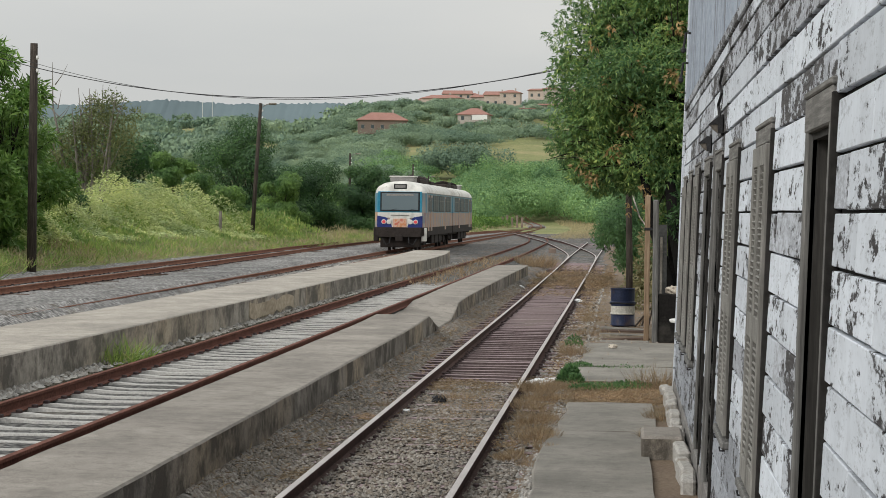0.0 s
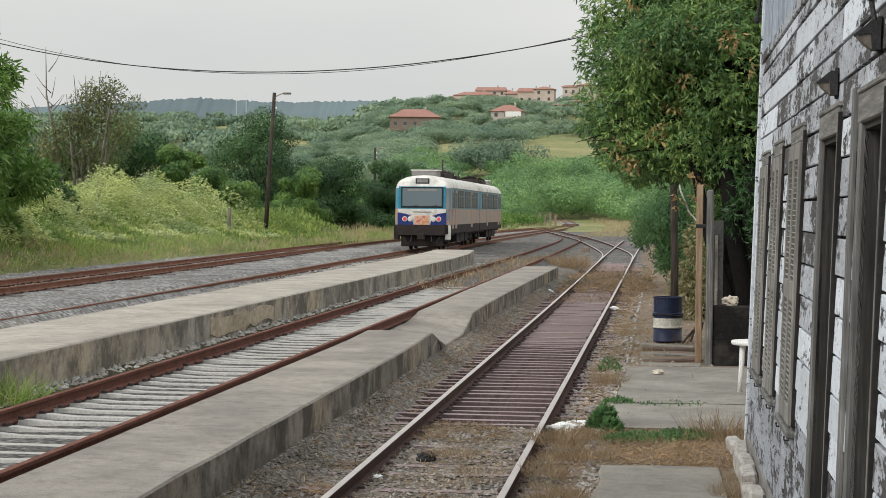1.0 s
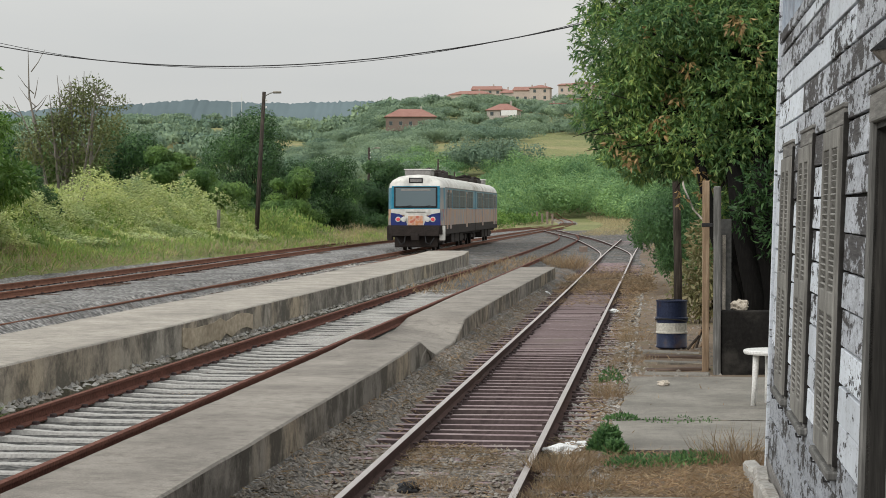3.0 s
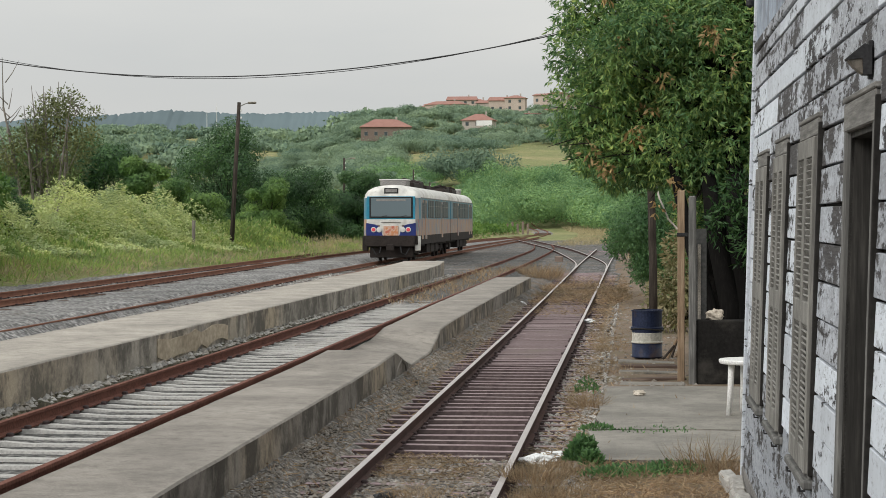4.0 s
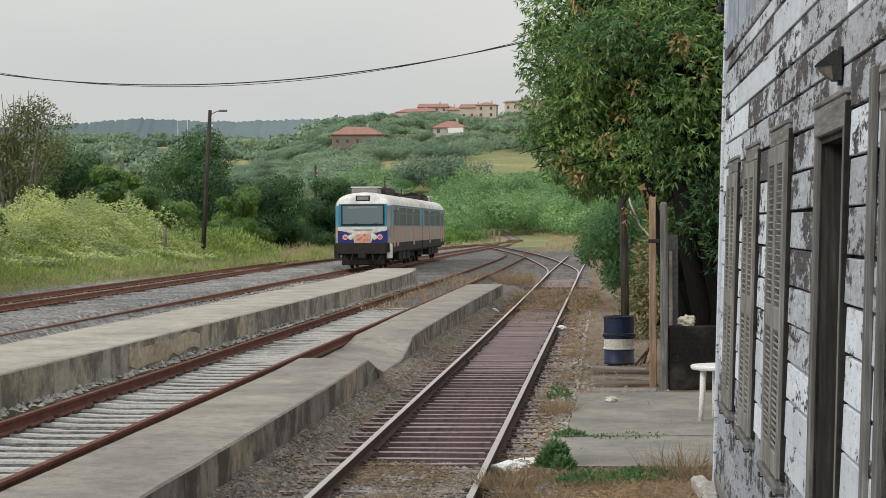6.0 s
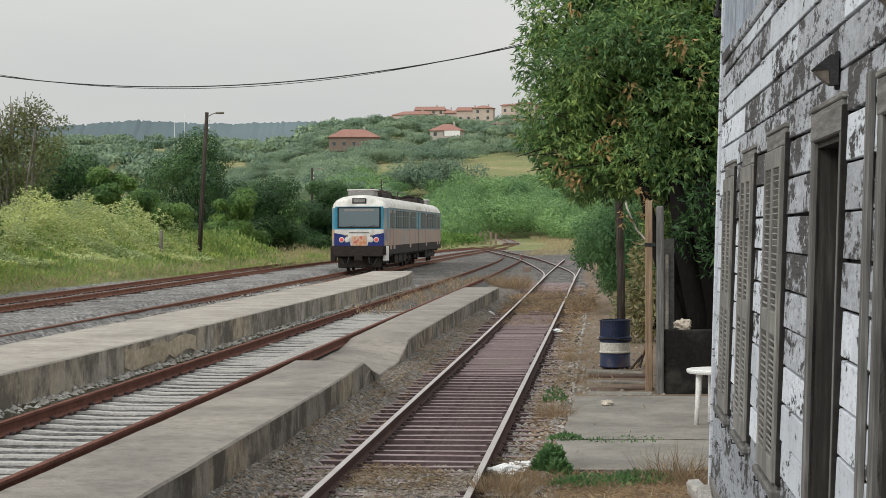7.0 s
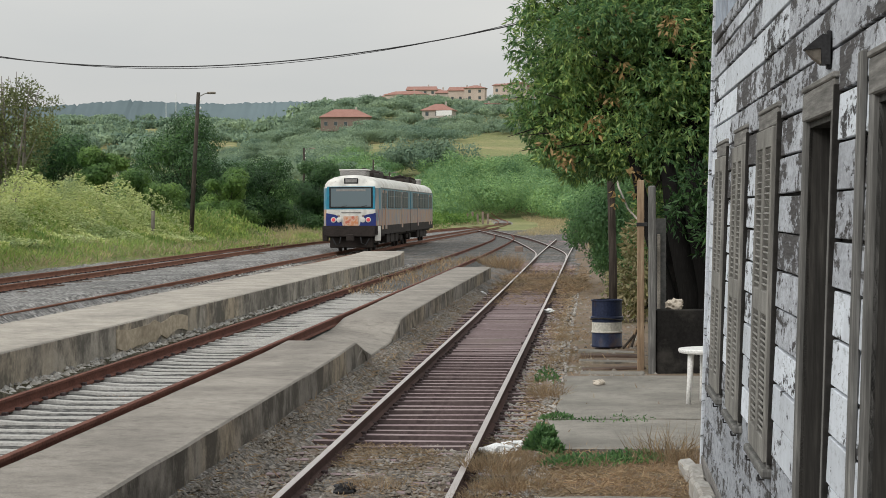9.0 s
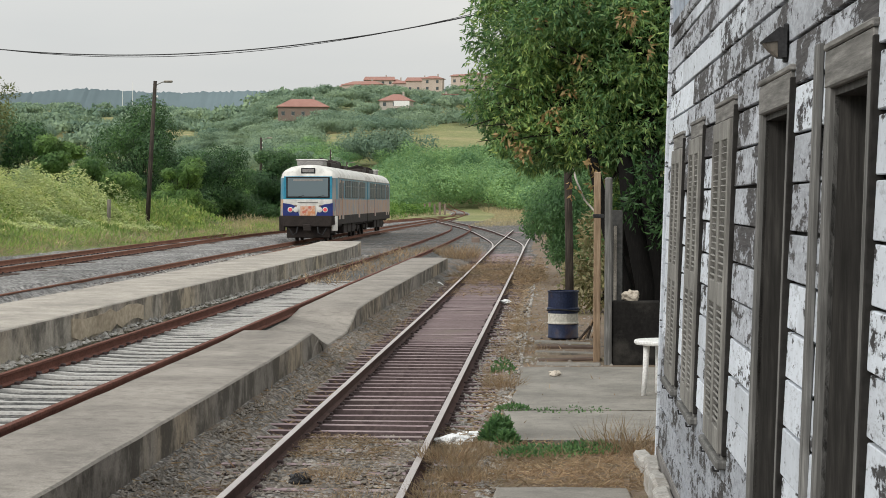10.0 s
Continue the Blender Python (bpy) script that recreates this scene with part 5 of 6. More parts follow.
    # roof gear
    for a, b, w, h in ((1.2, 2.6, 1.15, .22), (5.0, 8.6, 1.1, .2), (9.6, 11.6, .9, .3), (12.4, 14.5, 1.1, .16)):
        if b < length - .5:
            part("roof_unit", MB().box(-w * .6, w * .6, min(Y(a), Y(b)), max(Y(a), Y(b)), 3.84, 3.9 + h, .05), M["t_dark"] if a > 4 else M["t_grey"], root, "roof cooling unit")
            if a < 2:
                part("roof_plate", MB().box(-w * .64, w * .64, min(Y(a), Y(b)), max(Y(a), Y(b)), 3.91 + h, 3.97 + h, .02), M["t_white"], root, "white cover plate")
    for a in (4.2, 9.2, 11.9):
        if a < length - 1:
            part("exhaust_pipe", MB().tube([(.5, Y(a), 3.8), (.45, Y(a), 4.15), (.2, Y(a + .5), 4.25), (-.3, Y(a + 1.0), 4.1)], .09, 8), M["t_dark"], root)
    if with_cab:
        yf = Y(0) + .05
        sgn = -1 if not flip else 1
        def face(name, x0, x1, z0, z1, d, mat, label="", par=None, bev=.02):
            rk = .10 * ((z0 + z1) / 2 - 1.0) / 2.2
            m = pose(0, Y(rk) + sgn * d, 0) 
            a = MB()
            a.box(x0, x1, -.02, .02, z0, z1, bev, m)
            return part(name, a, mat, par or root, label)
        face("cab_front", -1.22, 1.22, 2.14, 3.3, .01, M["t_blue"], "turquoise cab front")
        ws = face("windscreen", -1.02, 1.02, 2.28, 3.2, .05, M["t_screen"], "wide grey windscreen", None, .012)
        face("windscreen_rubber", -1.1, 1.1, 2.2, 3.27, .035, M["t_rubber"], "", ws, .015)
        face("sun_blind", -.75, .75, 3.06, 3.16, .072, M["t_grey"], "", ws, .004)
        for x in (-.55, .45):
            part("wiper", MB().tube([(x, Y(.1) + sgn * .09, 2.26), (x + .35, Y(.1) + sgn * .09, 2.34)], .012, 6), M["t_rubber"], ws)
        face("white_band", -1.24, 1.24, 1.84, 2.14, .03, M["t_white"], "white band below the windscreen")
        for s in (-1, 1):
            nv = MB()
            nv.add([(s * 1.26, 0, 1.32), (s * .42, 0, 1.32), (s * .55, 0, 1.72), (s * .8, 0, 1.88), (s * 1.26, 0, 1.96)], [(0, 1, 2, 3, 4) if s < 0 else (4, 3, 2, 1, 0)])
            nv.v = [(x, Y(0) + sgn * .045, z) for x, y, z in nv.v] + [(x, Y(0) + .06, z) for x, y, z in nv.v]
            nv.f += [(i, (i + 1) % 5, (i + 1) % 5 + 5, i + 5) for i in range(5)]
            part("navy_panel", nv, M["t_navy"], root, "navy panel with round lamps")
            for x, mt in ((.88, "t_red"), (.60, "t_lens")):
                lm = MB().lathe([(.135, 0), (.135, .03), (.10, .035)], 20)
                lm.v = [(s * x + a, Y(0) + sgn * (.05 + c), 1.62 + b) for a, b, c in lm.v]
                rim = part("lamp_ring", lm, M["t_lens"], root)
                l2 = MB().lathe([(.095, .03), (.095, .045), (.05, .05)], 20)
                l2.v = [(s * x + a, Y(0) + sgn * (.05 + c), 1.62 + b) for a, b, c in l2.v]
                part("lamp_lens", l2, M[mt], rim, "red tail lamp" if mt == "t_red" else "clear head lamp")
        face("front_panel", -.56, .56, 1.3, 1.84, .02, M["t_white"])
        face("tag_patch", -.38, .38, 1.32, 1.8, .048, M["t_tag"], "orange sprayed tag", None, .004)
        face("grab_rail", -.5, .5, 1.98, 2.01, .075, M["t_grey"], "", None, .008)
        face("bumper", -1.22, 1.22, .78, 1.32, .16, M["t_dark"], "sooty bumper beam", None, .06)
        for s in (-1, 1):
            part("step_box", MB().box(s * 1.33 - .14, s * 1.33 + .14, Y(0.1), Y(0.5), .55, 1.3, .03), M["t_white"] if s > 0 else M["t_dark"], root)
            part("brow_rail", MB().tube([(s * .62, Y(.18), 3.42), (s * .8, Y(.2), 3.56)], .025, 6), M["t_rubber"], root)
        part("coupler", MB().tube([(0, Y(.3), .72), (0, Y(-.35), .72)], .13, 10).box(-.2, .2, Y(-.45), Y(-.3), .55, .9, .03), M["t_dark"], root)
        part("plough", MB().box(-1.1, 1.1, Y(.2), Y(.4), .2, .75, .04), M["t_dark"], root)
        for s in (-1, 1):
            hs = MB()
            hs.tube([(s * .5, Y(-.1), .8), (s * .55, Y(-.25), .45), (s * .75, Y(-.15), .35), (s * .95, Y(-.05), .7)], .03, 6)
            part("hose", hs, M["t_rubber"], root)
        sb = face("destination_box", -.36, .36, 3.44, 3.72, -.03, M["t_rubber"], "destination box above the windscreen", None, .05)
        rk2 = .10 * (3.58 - 1.0) / 2.2
        part("destination_glass", MB().box(-.29, .29, -.02, .02, 3.5, 3.67, .02, pose(0, Y(rk2) + sgn * -.01, 0)), M["t_grey"], sb)


L_CAR, Y_TRAIN = 19.4, 102.0
train = thing("railcar", "two-car white and blue railcar with graffiti-covered sides", "train", (-12.12, Y_TRAIN, 0.39), turn=0.5)
coach(train, L_CAR, 0.0, False, True)
coach(train, L_CAR, L_CAR + .35, True, False)
part("gangway", MB().box(-.75, .75, L_CAR - .02, L_CAR + .37, .95, 3.5, .05), M["t_rubber"], train, "black folded gangway")


# ---- plants ----
# the large drooping tree behind the low wall
big = np.random.default_rng(60)
BL = [(0.2, 0, 4.0, 1.7, 1.7, 1.2), (-1.3, .3, 4.2, 1.3, 1.4, 1.1), (-1.75, -.3, 5.4, 1.2, 1.4, 1.2), (-.3, -.6, 5.4, 1.7, 1.6, 1.3), (1.5, 0, 5.0, 1.7, 1.7, 1.4),
      (-1.6, .2, 6.6, 1.2, 1.3, 1.0), (-.2, 0, 7.0, 1.6, 1.6, 1.2), (1.6, .2, 6.8, 1.8, 1.6, 1.3), (.6, .2, 8.0, 1.6, 1.5, 0.9), (2.8, 0, 5.8, 1.5, 1.5, 1.6),
      (-2.2, 0, 3.75, .75, .9, .55), (-.6, -.4, 3.5, 1.0, 1.0, .5), (1.3, .1, 3.4, 1.5, 1.4, .7), (2.4, .3, 2.6, 1.0, 1.0, .8)]
sub_lobes = [(x + rx * big.normal(0, .42), y + ry * big.normal(0, .42), z + rz * big.normal(0, .45), rx * .42, ry * .42, rz * .40) for x, y, z, rx, ry, rz in BL for _ in range(7)]
sub_lobes += [(x, y, z, rx * .8, ry * .8, rz * .8) for x, y, z, rx, ry, rz in BL]
sub_lobes += [(-2.45, 0, 6.5, .75, .8, .7), (-2.55, .1, 5.5, .75, .8, .65), (-2.5, 0, 4.6, .7, .8, .6), (-2.35, 0, 4.1, .65, .7, .5), (-2.1, 0, 7.5, .8, .8, .7), (-1.3, 0, 8.2, .8, .8, .5), (-1.9, -.2, 5.0, .9, .8, .8), (-1.2, -.6, 3.85, .8, .7, .5), (-2.7, 0, 6.0, .4, .4, .35)]
sub_lobes += [(-.45, -.3, 2.35, .5, .5, .45), (-.1, -.3, 1.75, .4, .4, .5), (-.75, -.6, 2.7, .4, .4, .35)]
bt = tree("shade_tree", "broad shade tree with drooping green leaves and withered tufts", (1.75, 35.0, -.1), sub_lobes, 50000, .115, M["leaf_big"], .16, 61, 0.6, .26, 5, .35, puff=.3, split=.78)
part("withered_foliage", foliage("withered_foliage", big, [(x + big.uniform(-.8, .8), y - r2 * .8, z + big.uniform(-.7, .5), .16, .16, .2) for x, y, z, r, r2, r3 in BL for _ in range(3)], 380, .13, M["leaf_dead"], 1.0, .2, .35, 2), None, bt, "withered brown leaf tufts")["kind"] = "stuff"
tm = MB()
for dx, r in ((-.5, .13), (-.15, .19), (.12, .21), (.5, .17), (.85, .18), (1.3, .2)):
    tm.tube([(dx * .7, -1.7, -.2), (dx, -1.6, 1.2), (dx * 1.3 - .2, -1.3, 2.4), (dx * 1.8 - .3, -.4, 4.2)], [r * 1.2, r, r * .85, r * .5], 9)
# dark leaf colour carries the shade cast by the crown above
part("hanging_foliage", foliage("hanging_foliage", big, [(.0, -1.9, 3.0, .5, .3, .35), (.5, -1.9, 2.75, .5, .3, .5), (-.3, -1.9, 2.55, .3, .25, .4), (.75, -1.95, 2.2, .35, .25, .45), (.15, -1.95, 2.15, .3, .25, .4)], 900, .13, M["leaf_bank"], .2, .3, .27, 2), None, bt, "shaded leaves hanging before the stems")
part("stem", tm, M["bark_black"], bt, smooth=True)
# shrub behind the posts
tree("shrub", "green shrub beside the track behind the rusty post", (.55, 62, -.1), [(-.5, 0, 2.3, .8, 1.4, .8), (-.95, .6, 1.9, .5, .9, .5), (.3, .3, 2.9, 1.0, 1.4, .9), (.4, 0, 1.7, 1.0, 1.4, 1.0), (.9, 0, .8, .9, 1.3, .9), (-.1, .2, 1.1, .6, 1.0, .6),
      (1.4, 2, 3.0, 1.0, 1.4, 1.0), (1.6, 2, 1.4, 1.0, 1.4, 1.3), (-.3, 5, 2.6, .9, 2.0, .9), (.3, 8, 1.6, 1.0, 2.5, 1.3)], 30000, .10, M["leaf_dark"], .06, 62, .7, .32, 2, .25, "shrub", puff=.4)
tree("shrub", "dark green bush among the flowering weeds", (-23.5, 75, ground_z(-23.5, 75) - .1), rand_lobes(np.random.default_rng(65), 14, .95, .9, 2.0, .45), 7000, .13, M["leaf_bank"], .05, 65, .3, .4, 1, .4, "shrub", puff=.5)
tree("shrub", "pale dry shrub behind the timber post", (1.0, 46, -.1), [(0, 0, .8, .7, 1.0, .8), (.4, .5, 1.9, .7, 1.0, .9), (1.2, .3, 1.3, .9, 1.0, 1.1)], 2600, .16, M["leaf_dry"], .04, 63, .4, .35, 2, .2, "shrub")

# left side: thicket of weeds with cream umbels
rw = np.random.default_rng(70)


def thicket(name, label, n, x0, x1, y0, y1, h, leaf, mat, seed, kind="stuff", narrow=.3, upright=1.2, category="weeds", zf=None, hmap=None):
    rng = np.random.default_rng(seed)
    x, y = rng.uniform(x0, x1, n), rng.uniform(y0, y1, n)
    g = np.array([(zf or ground_z)(a, b) for a, b in zip(x, y)])
    hh = np.array([max(.05, .55 + .75 * noise.noise((a * .45, b * .22, seed))) for a, b in zip(x, y)]) * h
    if hmap:
        f = np.array([hmap(a, b) for a, b in zip(x, y)])
        x, y, g, hh = (q[f > 0] for q in (x, y, g, hh * f))
        n = len(x)
    p = np.stack([x, y, g + hh * rng.random(n) ** .6], 1)
    ax = unit(np.stack([rng.normal(0, .6, n), rng.normal(0, .6, n), upright * rng.uniform(.2, 1.2, n)], 1))
    sd = unit(np.cross(ax, rng.normal(size=(n, 3))))
    L = leaf * rng.uniform(.5, 1.4, n)
    return tagged(part(name, cards(name, p, ax, sd, L, L * narrow, mat), None), label, category, "", kind)


def umbels(name, label, n, x0, x1, y0, y1, h, seed, hmap=None):
    """Flat flower heads above the weeds, each a wheel of tiny blades."""
    rng = np.random.default_rng(seed)
    x, y = rng.uniform(x0, x1, n), rng.uniform(y0, y1, n)
    keep = np.array([noise.noise((a * .3, b * .12, 5)) > -.42 for a, b in zip(x, y)])
    x, y = x[keep], y[keep]
    n = len(x)
    g = np.array([ground_z(a, b) for a, b in zip(x, y)])
    hh = np.array([max(.3, .75 + .6 * noise.noise((a * .45, b * .22, seed))) for a, b in zip(x, y)]) * h
    if hmap:
        hh *= np.array([hmap(a, b) for a, b in zip(x, y)])
    c = np.stack([x, y, g + hh * rng.uniform(.68, 1.08, n)], 1)
    k = 6
    p = np.repeat(c, k, 0) + rng.normal(0, .035, (n * k, 3))
    t = np.tile(np.arange(k) * 2 * math.pi / k, n) + rng.uniform(0, 1, n * k)
    ax = unit(np.stack([np.cos(t), np.sin(t), rng.uniform(.1, .6, n * k)], 1))
    sd = unit(np.cross(ax, np.tile([0, 0, 1.0], (n * k, 1)) + rng.normal(0, .2, (n * k, 3))))
    L = rng.uniform(.06, .13, n * k)
    return tagged(part(name, cards(name, p, ax, sd, L, L * .9, M["flower"], .1), None), label, "flowers", "", "stuff")


def beside_line(x, y):
    """No grass on the ballast of the main line or of the branch that joins it."""
    return 0 if abs(x - along([(150, -12.5), (210, -12.3), (250, -12.2), (290, -12.9), (342, -15), (405, -19.5)], y)) < 5.5 or x < -7 and y < 225 and x > -14 else .3 + .7 * smooth(-6, 0, x)


def bank(x, y):
    """Tall towards the back, low towards the rails."""
    return .25 + .75 * smooth(-19.5, -24.0, x)


thicket("weed_bank", "tall green weeds on the bank beside the tracks", 70000, -30, -19.3, 42, 130, 2.4, .26, M["weed"], 71, hmap=bank)
umbels("hemlock_flowers", "cream-green flower heads above the weed bank", 28000, -29, -20.0, 45, 106, 2.8, 72, bank)
thicket("bank_grass", "mixed green and dry grass along the track", 30000, -21.5, -17.7, 36, 200, .6, .3, M["weed"], 73, narrow=.1, category="grass")
thicket("bank_grass", "dry grass along the track", 24000, -21.0, -17.7, 40, 230, .5, .34, M["straw_pale"], 74, narrow=.08, category="grass")
thicket("dry_verge", "pale dry grass beyond the station throat", 38000, -10, 12, 175, 345, .6, .34, M["straw_pale"], 75, narrow=.07, category="grass", hmap=beside_line)
thicket("bank_grass", "pale dry grass at the foot of the dark trees", 9000, -21.5, -18.6, 122, 190, .8, .34, M["straw_pale"], 79, narrow=.07, category="grass")
thicket("dry_verge", "pale dry grass below the wood", 16000, -34, 6, 330, 415, .9, .6, M["straw_pale"], 78, narrow=.1, category="grass", hmap=beside_line)
thicket("dry_verge", "pale dry grass beside the turnout", 22000, -1.2, 7, 118, 215, .5, .3, M["straw_pale"], 77, narrow=.07, category="grass", hmap=lambda x, y: smooth(-.4, 1.2, x - .012 * (y - 118)))
thicket("dry_verge", "pale dry grass beyond the tracks", 26000, -60, -16, 150, 380, .9, .38, M["straw_pale"], 76, narrow=.07, category="grass", hmap=lambda x, y: .3 + .7 * smooth(-19, -24, x))

# trees along the left bank
rt = np.random.default_rng(80)
LEFT = [(-27.9, 140, 8.2, 4.0), (-24.6, 150, 6.9, 3.5), (-21.6, 160, 5.9, 2.9), (-22.6, 172, 6.2, 3.0), (-25.6, 117, 4.4, 2.3), (-27.0, 110, 5.3, 1.7), (-24.2, 133, 4.6, 2.2), (-31, 112, 5.6, 3.6),
        (-36, 128, 6.5, 4.5), (-33, 95, 5.2, 3.6), (-29.5, 100, 4.4, 2.4), (-38, 105, 5.8, 4.0), (-43, 120, 7.5, 5.0), (-36, 80, 5.2, 3.6), (-31, 66, 5.0, 3.2), (-34, 165, 7, 4.4), (-29, 215, 6, 4)]
for k, (x, y, h, r) in enumerate(LEFT):
    rz = h * .40
    lb = rand_lobes(rt, 12, r * .80, rz * .84, h - rz * 1.05, r * .36) + rand_lobes(rt, 16, r * .95, .7, 1.15, r * .34)
    tree("bank_tree", "dense dark green tree behind the tracks" if k < 4 else "leafy green tree on the weedy bank", (x, y, ground_z(x, y) - .1), lb, 32000 if k < 8 else 13000, .20 if k < 8 else .27,
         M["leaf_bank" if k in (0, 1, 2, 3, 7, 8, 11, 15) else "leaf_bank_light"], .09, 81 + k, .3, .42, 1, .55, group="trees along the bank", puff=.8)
for k, (x, y, h, r) in enumerate(((-22.3, 47.5, 8.6, 2.6), (-25.5, 50.5, 9.4, 3.0), (-23.5, 43.5, 6.8, 2.4), (-24, 55, 6.0, 2.3), (-27, 58, 6.2, 2.5))):
    rz = h * .42
    lb = rand_lobes(rt, 22, r * .85, rz * .9, h - rz * 1.1, r * .32)
    tree("bank_tree", "tall feathery tree beside the tracks", (x, y, ground_z(x, y)), lb, 3600, .34, M["leaf_left"], .11, 101 + k, .5, .26, 2, .4, group="trees along the bank")

for k, (x, y, h, r) in enumerate(((-21.0, 57.5, 7.6, 2.1), (-21.6, 61.5, 5.2, 2.2), (-20.6, 54.5, 3.6, 1.6))):
    rz = h * .45
    lb = rand_lobes(rt, 26, r * .85, rz * .9, h - rz * 1.05, r * .3)
    tree("bank_tree", "tall tree with long drooping leaves behind the timber post", (x, y, ground_z(x, y)), lb, 5200, .30, M["leaf_left"], .12, 111 + k, .5, .26, 2, .4, group="trees along the bank")

# low bushes beyond the station throat
sp = []
for _ in range(120):
    d = np.random.default_rng(900 + _).uniform(225, 345)
    u = np.random.default_rng(950 + _).uniform(700, 1080)
    x = (u - 1150) / 3600 * d
    if min(abs(x - along([(0, -11.25), (85, -11.95), (170, -12.5), (260, -12.6), (345, -14.6)], d)), abs(x - along([(150, -17.5), (205, -16.4), (300, -12.9)], d))) < 4.5 or u > 960:
        continue
    sp.append((x, d))
blobs = [(x + rt.normal(0, .9), y + rt.normal(0, .9), ground_z(x, y) + rt.uniform(.2, .9), rt.uniform(.6, 1.3), rt.uniform(.6, 1.2), rt.uniform(.4, .8)) for x, y in sp for _ in range(5)]
tagged(part("low_bushes", foliage("low_bushes", rt, blobs, 46000, .3, M["leaf_left"], .1, .4, .5), None), "low green bushes in dry grass", "bushes", "", "stuff")

# half-dead tree
dd = thing("half_dead_tree", "half-dead tree with bare grey branches", "tree", (-26.5, 89, ground_z(-26.5, 89)))
rd = np.random.default_rng(120)
for k in range(14):
    dmb = MB()
    a = rd.uniform(-1, 1)
    top = Vector((a * 2.6, rd.uniform(-1, 1), rd.uniform(6.2, 9.0)))
    b0 = Vector((a * .5, 0, -.1))
    m1, m2 = b0.lerp(top, .4) + Vector((rd.uniform(-.3, .3), 0, 0)), b0.lerp(top, .75) + Vector((rd.uniform(-.3, .3), 0, 0))
    dmb.tube([b0, m1, m2, top], [.11, .075, .04, .012], 6)
    for _ in range(5):
        q = m1.lerp(top, rd.uniform(.1, .9))
        e = q + Vector((rd.uniform(-1, 1), rd.uniform(-.5, .5), rd.uniform(.4, 1.3)))
        dmb.tube([q, q.lerp(e, .5) + Vector((0, 0, -.08)), e], [.03, .02, .006], 5)
    part("branch", dmb, M["deadwood"], dd)

part("crown", foliage("crown", rd, [(.6, 0, 5.6, 1.2, 1.2, 1.2), (1.3, 0, 6.4, 1.0, 1.0, .9), (-.2, 0, 5.0, 1.1, 1, .8), (2.0, 0, 5.0, .9, 1, .9), (1.2, 0, 4.0, 1.4, 1, .9), (-1.2, 0, 4.2, 1.0, 1, 1.0), (.2, 0, 3.2, 2.0, 1, .8), (2.6, 0, 6.0, .5, .5, .4)], 6500, .17, M["leaf_grey"], .2, .2, .4), None, dd, "sparse grey-green leaves")

# woods and hedges up the hillside
rf = np.random.default_rng(130)


def woods(name, label, spots, seed, leaf, per, mat):
    rng = np.random.default_rng(seed)
    lobes = []
    for x, y, r, h in spots:
        g = ground_z(x, y)
        lobes.append((x, y, g + h * .52, r * .62, r * .6, h * .40))
        for _ in range(6):
            lobes.append((x + rng.normal(0, r * .42), y + rng.normal(0, r * .35), g + h * rng.uniform(.28, .72), r * rng.uniform(.28, .48), r * .4, h * rng.uniform(.17, .27)))
    me = foliage(name, rng, lobes, int(per * 1.7) * len(spots), leaf * .72, mat, .1, .6, .75, 1, .8)
    return tagged(part(name, me, None), label, "woods", "", "stuff")


def ray_spot(px_x, depth):
    return (px_x - 1150) / 3600 * depth


sp = []
for _ in range(105):                      # wood behind the station throat
    d = rf.uniform(300, 440)
    u = rf.uniform(660, 1250)
    x = ray_spot(u, d)
    if (u > 940 and d < 355) or (690 < u < 850 and rf.random() < .75) or abs(x - along([(260, -12.6), (345, -14.6), (440, -22)], d)) < 8:
        continue
    sp.append((x, d, rf.uniform(4, 7), rf.uniform(4, 7.5)))
for _ in range(90):
    d = rf.uniform(450, 530)
    u = rf.uniform(690, 1260)
    if 900 < u < 1060 and d > 500:
        continue
    sp.append((ray_spot(u, d), d, rf.uniform(4, 7), rf.uniform(3.5, 6.5)))
sp += [(ray_spot(u, d), d, rf.uniform(4, 6), rf.uniform(4, 7)) for u, d in zip(rf.uniform(930, 1130, 44), rf.uniform(440, 500, 44))]
sp += [(ray_spot(u, d), d, rf.uniform(3, 5), rf.uniform(3.5, 6)) for u, d in zip(rf.uniform(1115, 1240, 26), rf.uniform(300, 400, 26))]
for u, d, h in zip(rf.uniform(850, 1110, 60), rf.uniform(375, 470, 60), rf.uniform(6.5, 10, 60)):
    if abs(ray_spot(u, d) - along([(260, -12.6), (345, -14.6), (440, -22), (560, -36)], d)) > 7 or d > 405:
        sp.append((ray_spot(u, d), d, rf.uniform(4, 6), h))
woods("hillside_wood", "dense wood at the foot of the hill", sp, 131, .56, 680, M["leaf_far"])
sp = []
for _ in range(60):
    d = rf.uniform(230, 420)
    sp.append((ray_spot(rf.uniform(-250, 640), d), d, rf.uniform(3, 6), rf.uniform(3.5, 6)))
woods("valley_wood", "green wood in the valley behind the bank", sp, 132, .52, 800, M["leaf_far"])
sp = []
for _ in range(46):                       # dark clumps below the houses
    d = rf.uniform(480, 700)
    u = rf.uniform(-200, 720)
    sp.append((ray_spot(u, d), d, rf.uniform(5, 9), rf.uniform(4, 7)))
sp += [(ray_spot(rf.uniform(690, 1060), d), d, rf.uniform(3, 6), rf.uniform(3, 5)) for d in rf.uniform(690, 740, 16)]
sp += [(ray_spot(u, d), d, rf.uniform(5, 8), rf.uniform(4, 6.5)) for u, d in zip(rf.uniform(640, 1000, 34), rf.uniform(650, 730, 34))]
sp += [(ray_spot(u, 500), 500, 7, 10) for u in (800, 825, 850, 875, 895)]
